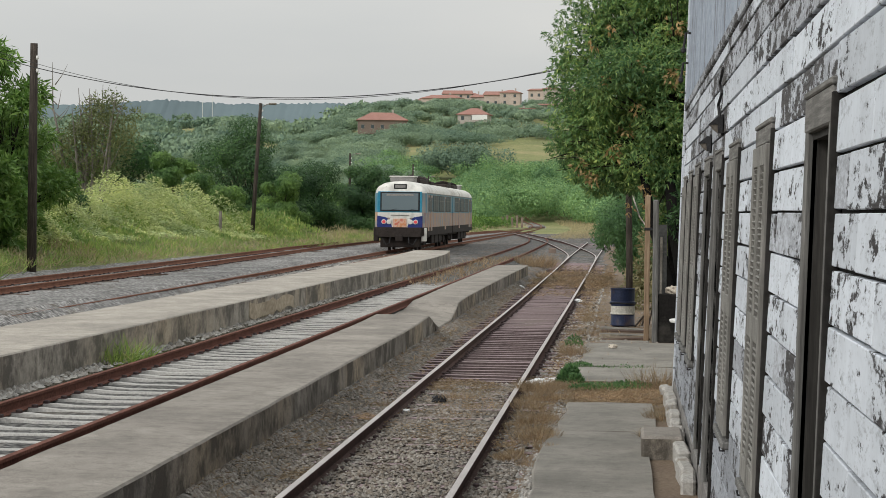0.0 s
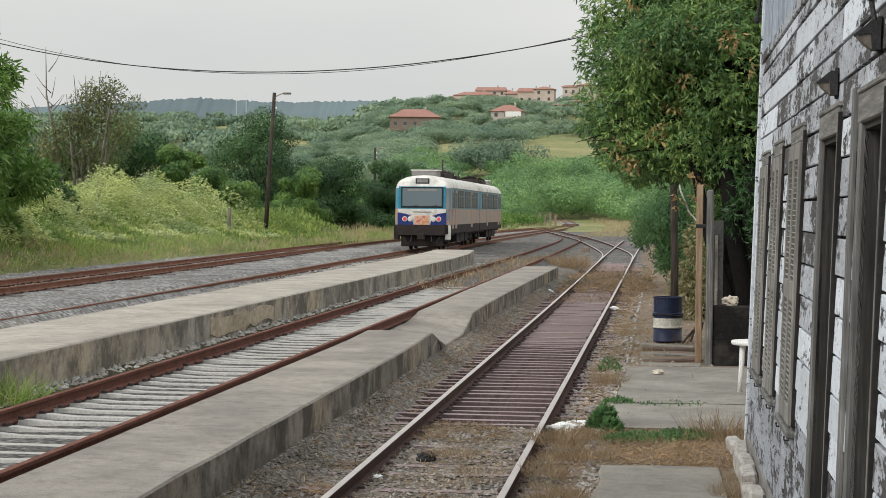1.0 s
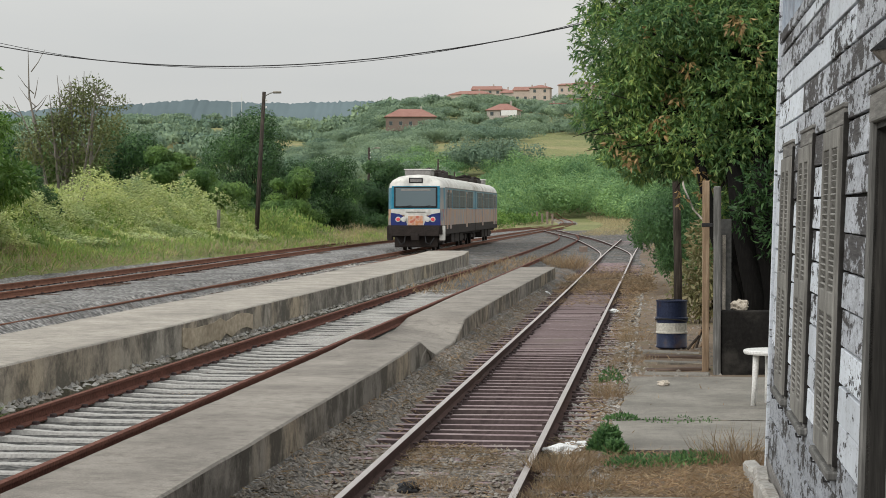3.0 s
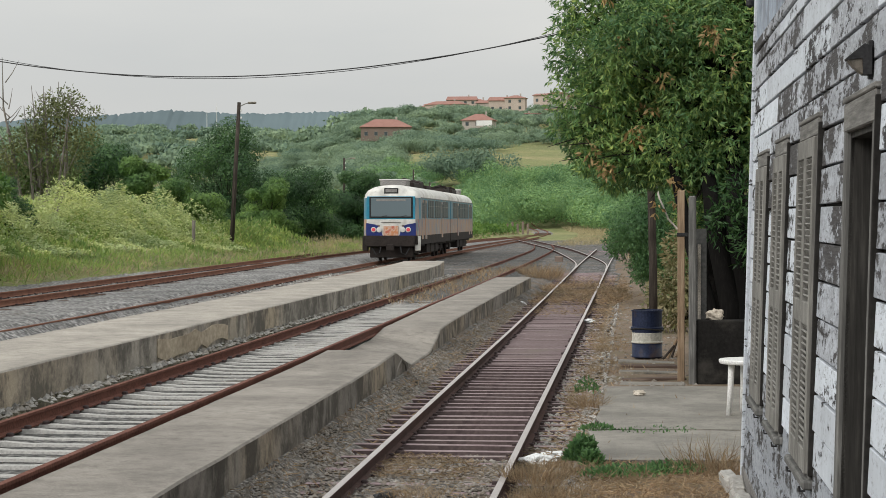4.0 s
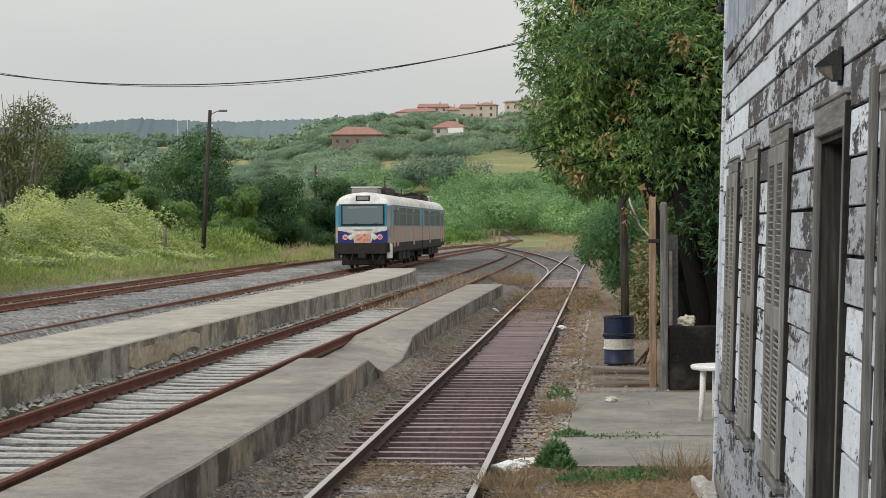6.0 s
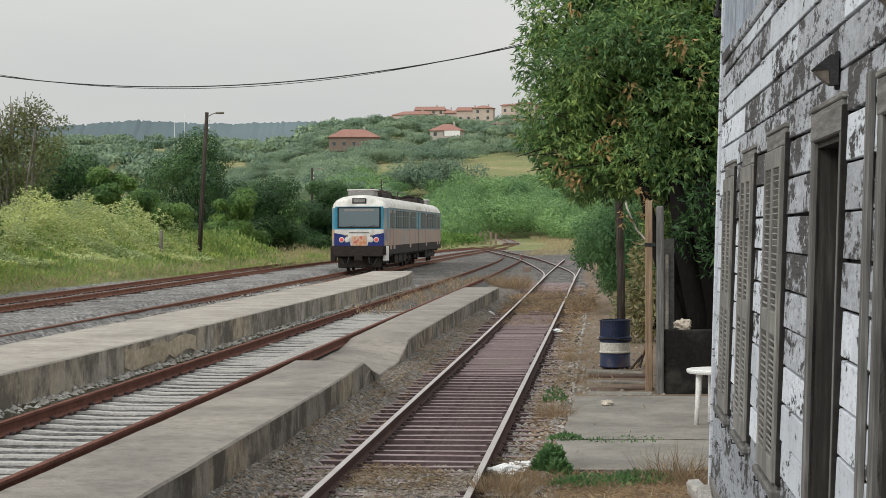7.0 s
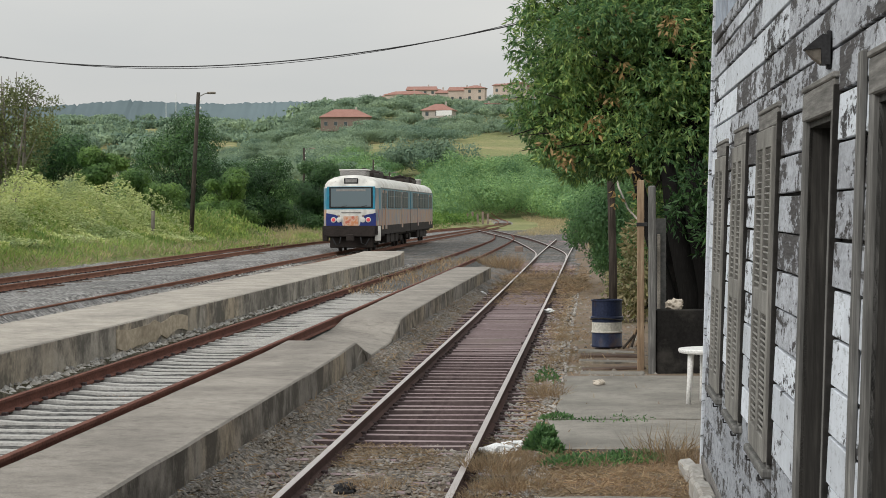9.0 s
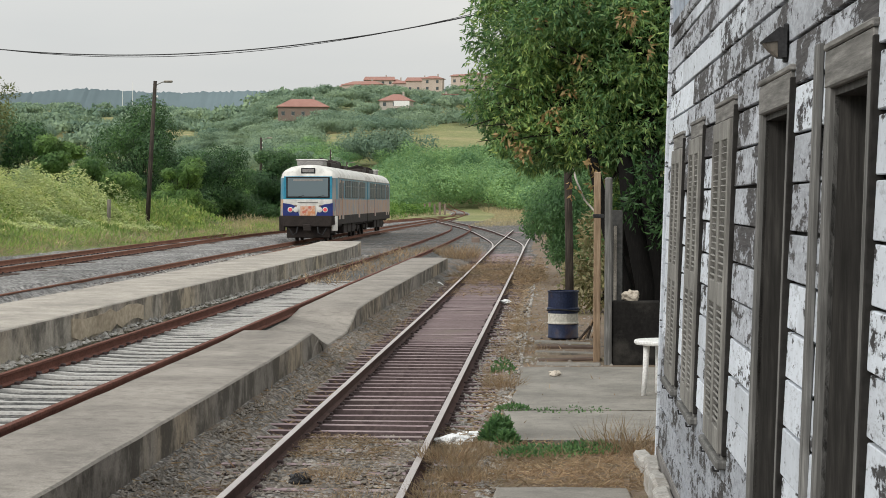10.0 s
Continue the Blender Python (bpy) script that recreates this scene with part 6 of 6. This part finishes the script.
sp += [(ray_spot(u, d), d, rf.uniform(5, 8), rf.uniform(4, 6.5)) for u, d in zip(rf.uniform(540, 735, 46), rf.uniform(440, 660, 46))]
sp += [(ray_spot(u, d), d, rf.uniform(6, 9), rf.uniform(4, 7)) for u, d in zip(rf.uniform(500, 700, 60), rf.uniform(540, 800, 60))]
sp += [(ray_spot(u, d), d, rf.uniform(8, 12), rf.uniform(5, 8)) for u, d in zip(rf.uniform(470, 690, 46), rf.uniform(800, 1060, 46))]
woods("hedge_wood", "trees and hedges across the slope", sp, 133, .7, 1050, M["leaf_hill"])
sp = []
for _ in range(110):                      # round the houses and up to the skyline
    d = rf.uniform(740, 1050)
    u = rf.uniform(-100, 1150)
    if (650 < u < 775 and d < 775) or (838 < u < 922 and d < 815) or (u > 780 and d > 880 and rf.random() < .7):
        continue
    sp.append((ray_spot(u, d), d, rf.uniform(6, 10), rf.uniform(4, 7.5)))
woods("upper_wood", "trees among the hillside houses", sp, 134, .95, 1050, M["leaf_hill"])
sp += [(ray_spot(u, d), d, rf.uniform(3, 6), rf.uniform(2.5, 4.2)) for u, d in zip(rf.uniform(760, 1110, 26), rf.uniform(860, 960, 26))]
sp += [(ray_spot(u, d), d, rf.uniform(2, 3.5), rf.uniform(2.2, 3.4)) for u, d in zip(np.concatenate([rf.uniform(660, 770, 12), rf.uniform(845, 915, 8)]), np.concatenate([rf.uniform(735, 750, 12), rf.uniform(775, 790, 8)]))]
sp += [(ray_spot(u, d), d, rf.uniform(4, 7), rf.uniform(4, 6.5)) for u, d in zip(rf.uniform(735, 1080, 44), rf.uniform(825, 975, 44))]
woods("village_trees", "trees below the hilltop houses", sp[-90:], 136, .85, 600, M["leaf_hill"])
sp = []
for _ in range(230):
    d = rf.uniform(1000, 2300)
    u = rf.uniform(-300, 760)
    sp.append((ray_spot(u, d), d, rf.uniform(10, 26), rf.uniform(6, 11)))
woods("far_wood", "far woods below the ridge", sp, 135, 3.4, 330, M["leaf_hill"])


# ---- houses on the hill ----
M["rooftile"] = plain("red roof tiles", (0.26, 0.135, 0.11), (0.35, 0.195, 0.16), 0.5, 6, 0.85, 0, 0.3, 0.05)
M["render"] = plain("beige house render", (0.34, 0.305, 0.27), (0.46, 0.42, 0.375), 0.3, 4, 0.9)
M["render2"] = plain("pink-beige render", (0.40, 0.33, 0.285), (0.52, 0.44, 0.385), 0.3, 4, 0.9)
M["brickhouse"] = plain("bare brick house", (0.17, 0.13, 0.11), (0.24, 0.185, 0.155), 0.4, 5, 0.9)


def house(label, place, w, d, h, roof_h, mat, storeys=2, turn=0.0, balcony=False, hip=True):
    root = thing("house", label, "house", place, "houses on the hill", turn=turn)
    wall = part("wall", MB().box(-w / 2, w / 2, -d / 2, d / 2, -1.2, h, .05), mat, root)
    e = .6
    r = MB()
    rx = w / 2 - (d / 2 if hip else 0)
    r.add([(-w / 2 - e, -d / 2 - e, h), (w / 2 + e, -d / 2 - e, h), (w / 2 + e, d / 2 + e, h), (-w / 2 - e, d / 2 + e, h), (-max(rx, .5), 0, h + roof_h), (max(rx, .5), 0, h + roof_h),
           (-w / 2 - e, -d / 2 - e, h - .2), (w / 2 + e, -d / 2 - e, h - .2), (w / 2 + e, d / 2 + e, h - .2), (-w / 2 - e, d / 2 + e, h - .2)],
          [(0, 1, 5, 4), (1, 2, 5), (2, 3, 4, 5), (3, 0, 4), (0, 6, 7, 1), (1, 7, 8, 2), (2, 8, 9, 3), (3, 9, 6, 0), (6, 9, 8, 7)])
    ro = part("roof", r, M["rooftile"], root, "red tiled roof")
    part("chimney", MB().box(w * .2, w * .2 + .7, -.3, .4, h + roof_h * .3, h + roof_h + .9, .04), M["render"], ro)
    n = max(2, int(w / 3.4))
    for s in range(storeys):
        z0 = h / storeys * s + .9
        for k in range(n):
            x = -w / 2 + w * (k + .5) / n
            wd = part("window", MB().box(x - .6, x + .6, -d / 2 - .03, -d / 2 + .1, z0, z0 + 1.4, .02), M["t_window"], root)
            part("window_frame", MB().box(x - .7, x + .7, -d / 2 - .02, -d / 2 + .05, z0 - .12, z0 + 1.5, .02), M["concrete_pale"], wd)
    if balcony:
        bal = part("balcony", MB().box(-w * .1, w / 2 + .3, -d / 2 - 1.6, -d / 2, h * .5 - .2, h * .5, .03), M["concrete"], root)
        part("awning", MB().box(0, w / 2 + .2, -d / 2 - 1.7, -d / 2 - 1.5, h * .62, h * .95, .03), M["plastic"], bal, "white awning cloth")
        part("balustrade", MB().box(-w * .1, w / 2 + .3, -d / 2 - 1.6, -d / 2 - 1.5, h * .5, h * .62, .02), M["render"], bal)
    return root


def on_hill(u, v, d):
    """A place at that distance, seen from the walk in the direction (u, v)."""
    return (ray_spot(u, d), d, 2.5 + (381 - v) / 3600 * d)


house("brick house with a red hipped roof among trees", on_hill(713, 236, 760), 18.5, 10, 4.2, 3.0, M["brickhouse"], 1, 8)
house("two-storey house with a balcony and a red roof", on_hill(880, 233, 800), 12, 9, 6.2, 2.6, M["render"], 2, -6, True)
for k, (u, v, d, w, h, rh, mt) in enumerate(((822, 194, 1010, 20, 3.0, 2.2, "render2"), (850, 190, 1040, 15, 4.2, 2.4, "render2"), (880, 193, 1045, 9, 4.0, 2.2, "render"), (897, 197, 1020, 11, 3.2, 1.8, "render"), (800, 199, 1015, 14, 2.4, 2.0, "concrete_pale"), (920, 197, 1010, 12, 3.8, 2.4, "render2"),
                                        (945, 206, 1000, 10, 4.5, 1.8, "render2"), (1000, 205, 990, 11, 5.6, 1.2, "render2"), (1020, 205, 985, 9, 6.2, 1.4, "render"), (1045, 206, 990, 12, 5, 2, "render2"), (955, 230, 900, 15, 1.6, .5, "render"), (1010, 222, 930, 9, 2.5, .8, "concrete_pale"))):
    x, y, z = on_hill(u, v, d)
    house("beige village house on the hilltop", (x, y, max(z, ground_z(x, y) + .5)), w, 8, h * 1.45, rh * .8, M[mt], 2 if h > 4 else 1, rf.uniform(-20, 20), hip=k % 2 == 0)
for u, v in ((390, 210), (408, 196)):
    x, y, z = on_hill(u, v, 2600)
    g = ground_z(x, y)
    mm = thing("radio_mast", "thin radio mast in front of the far ridge", "mast", (x, y, g), "masts")
    part("mast_tube", MB().tube([(0, 0, -2), (0, 0, z + 18 - g)], [.5, .25], 6), M["plastic"], mm)

# ---- lamp posts, overhead cable ----
def lamp_post(label, place, h, tilt, arm=True, r=.13):
    root = thing("lamp_post", label, "lamp post", place, "timber posts")
    tx = math.tan(radians(tilt)) * h
    part("pole", MB().tube([(0, 0, -.4), (tx * .5, 0, h * .5), (tx, 0, h)], [r, r * .9, r * .75], 10), M["post"], root, smooth=True)
    if arm:
        a = part("arm", MB().tube([(tx, 0, h - .25), (tx + .35, -.05, h - .08), (tx + .6, -.08, h - .03)], .03, 6), M["t_grey"], root)
        part("lamp_head", MB().box(tx + .5, tx + .95, -.16, .02, h - .1, h + .02, .03), M["concrete_pale"], a, "pale lamp head")
    for z in (h - .5, h - .9):
        part("insulator", MB().lathe([(.03, 0), (.05, .05), (.03, .12)], 8, (tx + .12, -.05, z)), M["plastic"], root)
    return root


lamp_post("tall timber post in front of the leafy trees", (-17.95, 51.5, ground_z(-17.95, 51.5)), 7.1, .3, False, .15)
lamp_post("tall dark timber lamp post beside the tracks", (-20.5, 45.8, .9), 8.3, 0.6, False, .17)
lamp_post("leaning timber lamp post with a small arm", (-21.7, 109, 1.0), 7.9, 3.4)
lamp_post("timber lamp post among the far bushes", (-24.5, 172, .6), 7.2, 0.5)
lamp_post("timber post beyond the bushes", (-26.5, 245, .4), 8.2, 1.0, False)
lamp_post("thin lamp post beyond the railcar", (-26, 262, .4), 7.0, -.5)
sp_ = MB()
sp_.tube([(0, 0, -.2), (.02, 0, 1.5)], .09, 8)
sp_.v = [(x - 21.6, y + 99, z + 1.0) for x, y, z in sp_.v]
solid("fence_post", sp_, M["deadwood"], "short pale fence post in the weeds", "post")


def cable(name, label, a, b, sag, r=.022):
    a, b = Vector(a), Vector(b)
    mb = MB()
    mb.tube([a.lerp(b, t / 40) - Vector((0, 0, 4 * sag * (t / 40) * (1 - t / 40))) for t in range(41)], r, 6)
    return solid(name, mb, M["black"], label, "cable", group="overhead cables")


cable("overhead_cable", "sagging black cable across the tracks", (-20.4, 45.6, 7.85), (1.0, 35.5, 6.3), 1.65, .011)
cable("overhead_cable", "thin slack wire beside the cable", (-20.4, 45.6, 8.2), (1.0, 35.5, 6.4), 1.9, .006)

# ---- station throat: switch stand, markers, small hut ----
sw = thing("switch_stand", "small dark switch stand between the rails", "switch stand", (-1.0, 152, .1))
part("stand", MB().box(-.35, .35, -.1, .1, 0, .25, .02).tube([(0, 0, .2), (0, 0, .9)], .05, 8), M["t_dark"], sw)
part("target", MB().lathe([(.02, .85), (.22, .95), (.22, 1.15), (.02, 1.25)], 10, (.1, 0, 0)), M["plastic"], sw, "pale signal plate")
part("weight", MB().lathe([(.05, .25), (.22, .35), (.22, .55), (.05, .65)], 10, (-.5, 0, 0)), M["t_dark"], sw)
bx = MB()
bx.box(-4.25, -3.8, 112, 112.4, .05, .48, .03)
solid("cable_box", bx, M["brickhouse"], "rust-brown box in the ballast", "box")
hut = thing("hut", "low rusty shed roof in dry grass", "shed", (1.6, 330, .4), turn=-14)
part("hut_wall", MB().box(-2.4, 2.4, -1.5, 1.5, -.3, 1.6, .03), M["render"], hut)
part("hut_roof", MB().box(-2.8, 2.8, -1.8, 1.8, 1.6, 1.85, .03), M["rooftile"], hut)
for k in range(5):
    fp = MB()
    x, y = ray_spot(930 + 9 * k, 300), 300
    fp.box(x - .15, x + .15, y - .1, y + .1, 0, 1.9 + .3 * (k % 2), .02)
    solid("marker_post", fp, M["brickhouse"], "rust-brown marker post in dry grass", "post", group="marker posts")

# ---- weeds and straw close by ----
flat = lambda x, y: -.06


def tuft(name, label, x, y, r, h, n, mat, seed, z=-.08, blade=0.0, narrow=.018, category="grass"):
    """Blades that spring from the ground, or with a blade length small leaves through a low dome."""
    rng = np.random.default_rng(seed)
    a, q = rng.uniform(0, 6.28, n), r * np.sqrt(rng.random(n))
    dome = h * np.sqrt(np.maximum(0, 1 - (q / r) ** 2)) * rng.uniform(.1, 1, n) ** .7 if blade else rng.uniform(0, h * .2, n)
    p = np.stack([q * np.cos(a), q * np.sin(a), dome], 1)
    ax = unit(np.stack([np.cos(a) * .5 + rng.normal(0, .4, n), np.sin(a) * .5 + rng.normal(0, .4, n), rng.uniform(.3 if blade else .6, 1.3, n)], 1))
    sd = unit(np.cross(ax, rng.normal(size=(n, 3))))
    L = blade * rng.uniform(.6, 1.3, n) if blade else h * rng.uniform(.35, 1.15, n)
    ob = part(name, cards(name, p, ax, sd, L, np.maximum(L * narrow, .005), mat, .4), None)
    ob.matrix_basis = pose(x, y, z)
    return tagged(ob, label, category, "", "stuff")


for k, (x, y, r, h, n) in enumerate(((-.95, 19.8, .3, .24, 700), (-.7, 18.6, .3, .2, 500), (-.75, 15.2, .25, .22, 450), (-.7, 13.4, .28, .2, 450), (.75, 20.5, .25, .42, 240), (.95, 20.2, .2, .3, 220),
                                     (.8, 15.8, .2, .25, 300), (.75, 13.6, .25, .2, 300), (-1.0, 17.2, .2, .2, 250), (-.62, 27.5, .25, .3, 350), (-3.6, 84, .7, .8, 700), (-4.6, 88, .9, .7, 700), (-6.9, 70, .5, .5, 400), (-.4, 34, .4, .2, 300), (-.3, 40, .5, .22, 300), (-2.0, 18.7, .3, .12, 250), (-1.6, 17.3, .3, .1, 220))):
    tuft("dry_grass_tuft", "dry straw-coloured grass tuft", x, y, r, h, n, M["straw"], 200 + k)
for k, (x, y, r, h, n) in enumerate(((-.5, 21.45, .11, .28, 420), (-.42, 21.0, .1, .14, 300))):
    tuft("weed_clump", "low bright green weed on the pavement edge", x, y, r, h, n, M["leaf_dark"], 270 + k, -.05, .085, .4, category="weed")
tuft("weed_clump", "low bright green weed on the pavement edge", -.56, 21.3, .13, .2, 700, M["leaf_dark"], 231, -.05, .075, .45, category="weed")
for k, (x, y, r, h, n) in enumerate(((0.0, 20.3, .45, .07, 380), (.4, 20.5, .35, .09, 330), (-.3, 20.1, .25, .06, 160), (-.42, 24.3, .2, .08, 200), (-.65, 29.5, .18, .25, 250), (.3, 24.25, .5, .03, 120), (-7.12, 19.3, .45, .5, 700), (.8, 12.3, .15, .18, 150), (-17.5, 44, .8, 1.0, 600))):
    tuft("green_weeds", "low green weeds in the joints", x, y, r, h, n, M["leaf_dark" if x > -3 else "weed"], 240 + k, -.03 if x > -3 else ground_z(x, y), .05 if x > -3 else 0.0, .45 if x > -3 else .03, category="weed")
thicket("straw_litter", "dry straw scattered over the soil", 12000, -1.0, .95, 17.5, 70, .04, .12, M["straw"], 260, narrow=.1, upright=.15, zf=lambda x, y: -.075, category="straw", hmap=lambda x, y: .4)
thicket("straw_litter", "dry straw along the platform wall", 3500, -3.6, -2.9, 8, 60, .03, .13, M["straw"], 264, narrow=.08, upright=.2, zf=lambda x, y: along(NEAR_BED, x) + .07, category="straw")
thicket("straw_litter", "dry straw between the rails", 5200, -2.95, -.9, 13, 22.2, .02, .07, M["straw"], 261, narrow=.1, upright=.15, zf=lambda x, y: -.14 - .2 * (noise.noise((x * 1.3, y * .7, 2)) < -.05), category="straw")
thicket("straw_litter", "brown straw heaped over the siding", 6500, -3.2, -.1, 63, 76, .13, .22, M["straw_brown"], 262, narrow=.08, upright=.3, zf=lambda x, y: -.09 + .004 * max(0, y - 58) - .12 * (noise.noise((x * .9, y * .35, 4)) < -.05), category="straw")
thicket("straw_litter", "thin brown straw over the siding", 3000, -3.0, -.2, 54, 88, .1, .2, M["straw_brown"], 266, narrow=.07, upright=.25, zf=lambda x, y: -.1 + .004 * max(0, y - 58), category="straw")
thicket("straw_litter", "pale straw between rails beside the platform", 1600, -6.7, -5.0, 52, 90, .12, .22, M["straw"], 263, narrow=.08, zf=lambda x, y: .25, category="straw")
for k, (x0, x1, y0, y1) in enumerate(STRAW_RIM):
    thicket("straw_litter", "brown straw and earth over the gravel", 2600, x0, x1, y0, y1, .025, .09, M["straw_brown"], 280 + k, narrow=.1, upright=.15,
            zf=lambda x, y: -.135 - .2 * (noise.noise((x * 1.5, y * .8, 9)) < 0), category="straw")
rg = np.random.default_rng(300)
for k in range(46):
    x, y = rg.choice([rg.uniform(-1.05, -.5), rg.uniform(-.5, .95)], p=[.6, .4]), rg.uniform(11, 21)
    if -.5 < x < .7 and (y < 17.8 or y > 21):
        continue
    tuft("dry_grass_tuft", "dry straw-coloured grass tuft", x, y, rg.uniform(.08, .22), rg.uniform(.06, .16), int(rg.uniform(90, 220)), M["straw"], 310 + k, -.07)
for k in range(16):
    x, y = rg.uniform(-1.0, -.3), rg.uniform(24, 60)
    tuft("dry_grass_tuft", "dry straw-coloured grass tuft", x, y, rg.uniform(.1, .25), rg.uniform(.06, .2), int(rg.uniform(90, 200)), M["straw"], 370 + k, -.07)
thicket("straw_litter", "brown straw and litter between the slabs", 5000, -.5, .95, 17.75, 21.15, .05, .14, M["straw"], 265, narrow=.05, upright=.2, zf=lambda x, y: -.06, category="straw")
stones("loose_stones", 500, -.5, .95, 17.75, 21.15, lambda x, y: -.055, .022, 27, M["stonebrown"], "small stones in the soil between slabs")
stones("loose_stones", 900, -.6, 1.0, 30.5, 60, lambda x, y: -.055, .04, 28, M["stonebrown"], "small stones along the soil path")
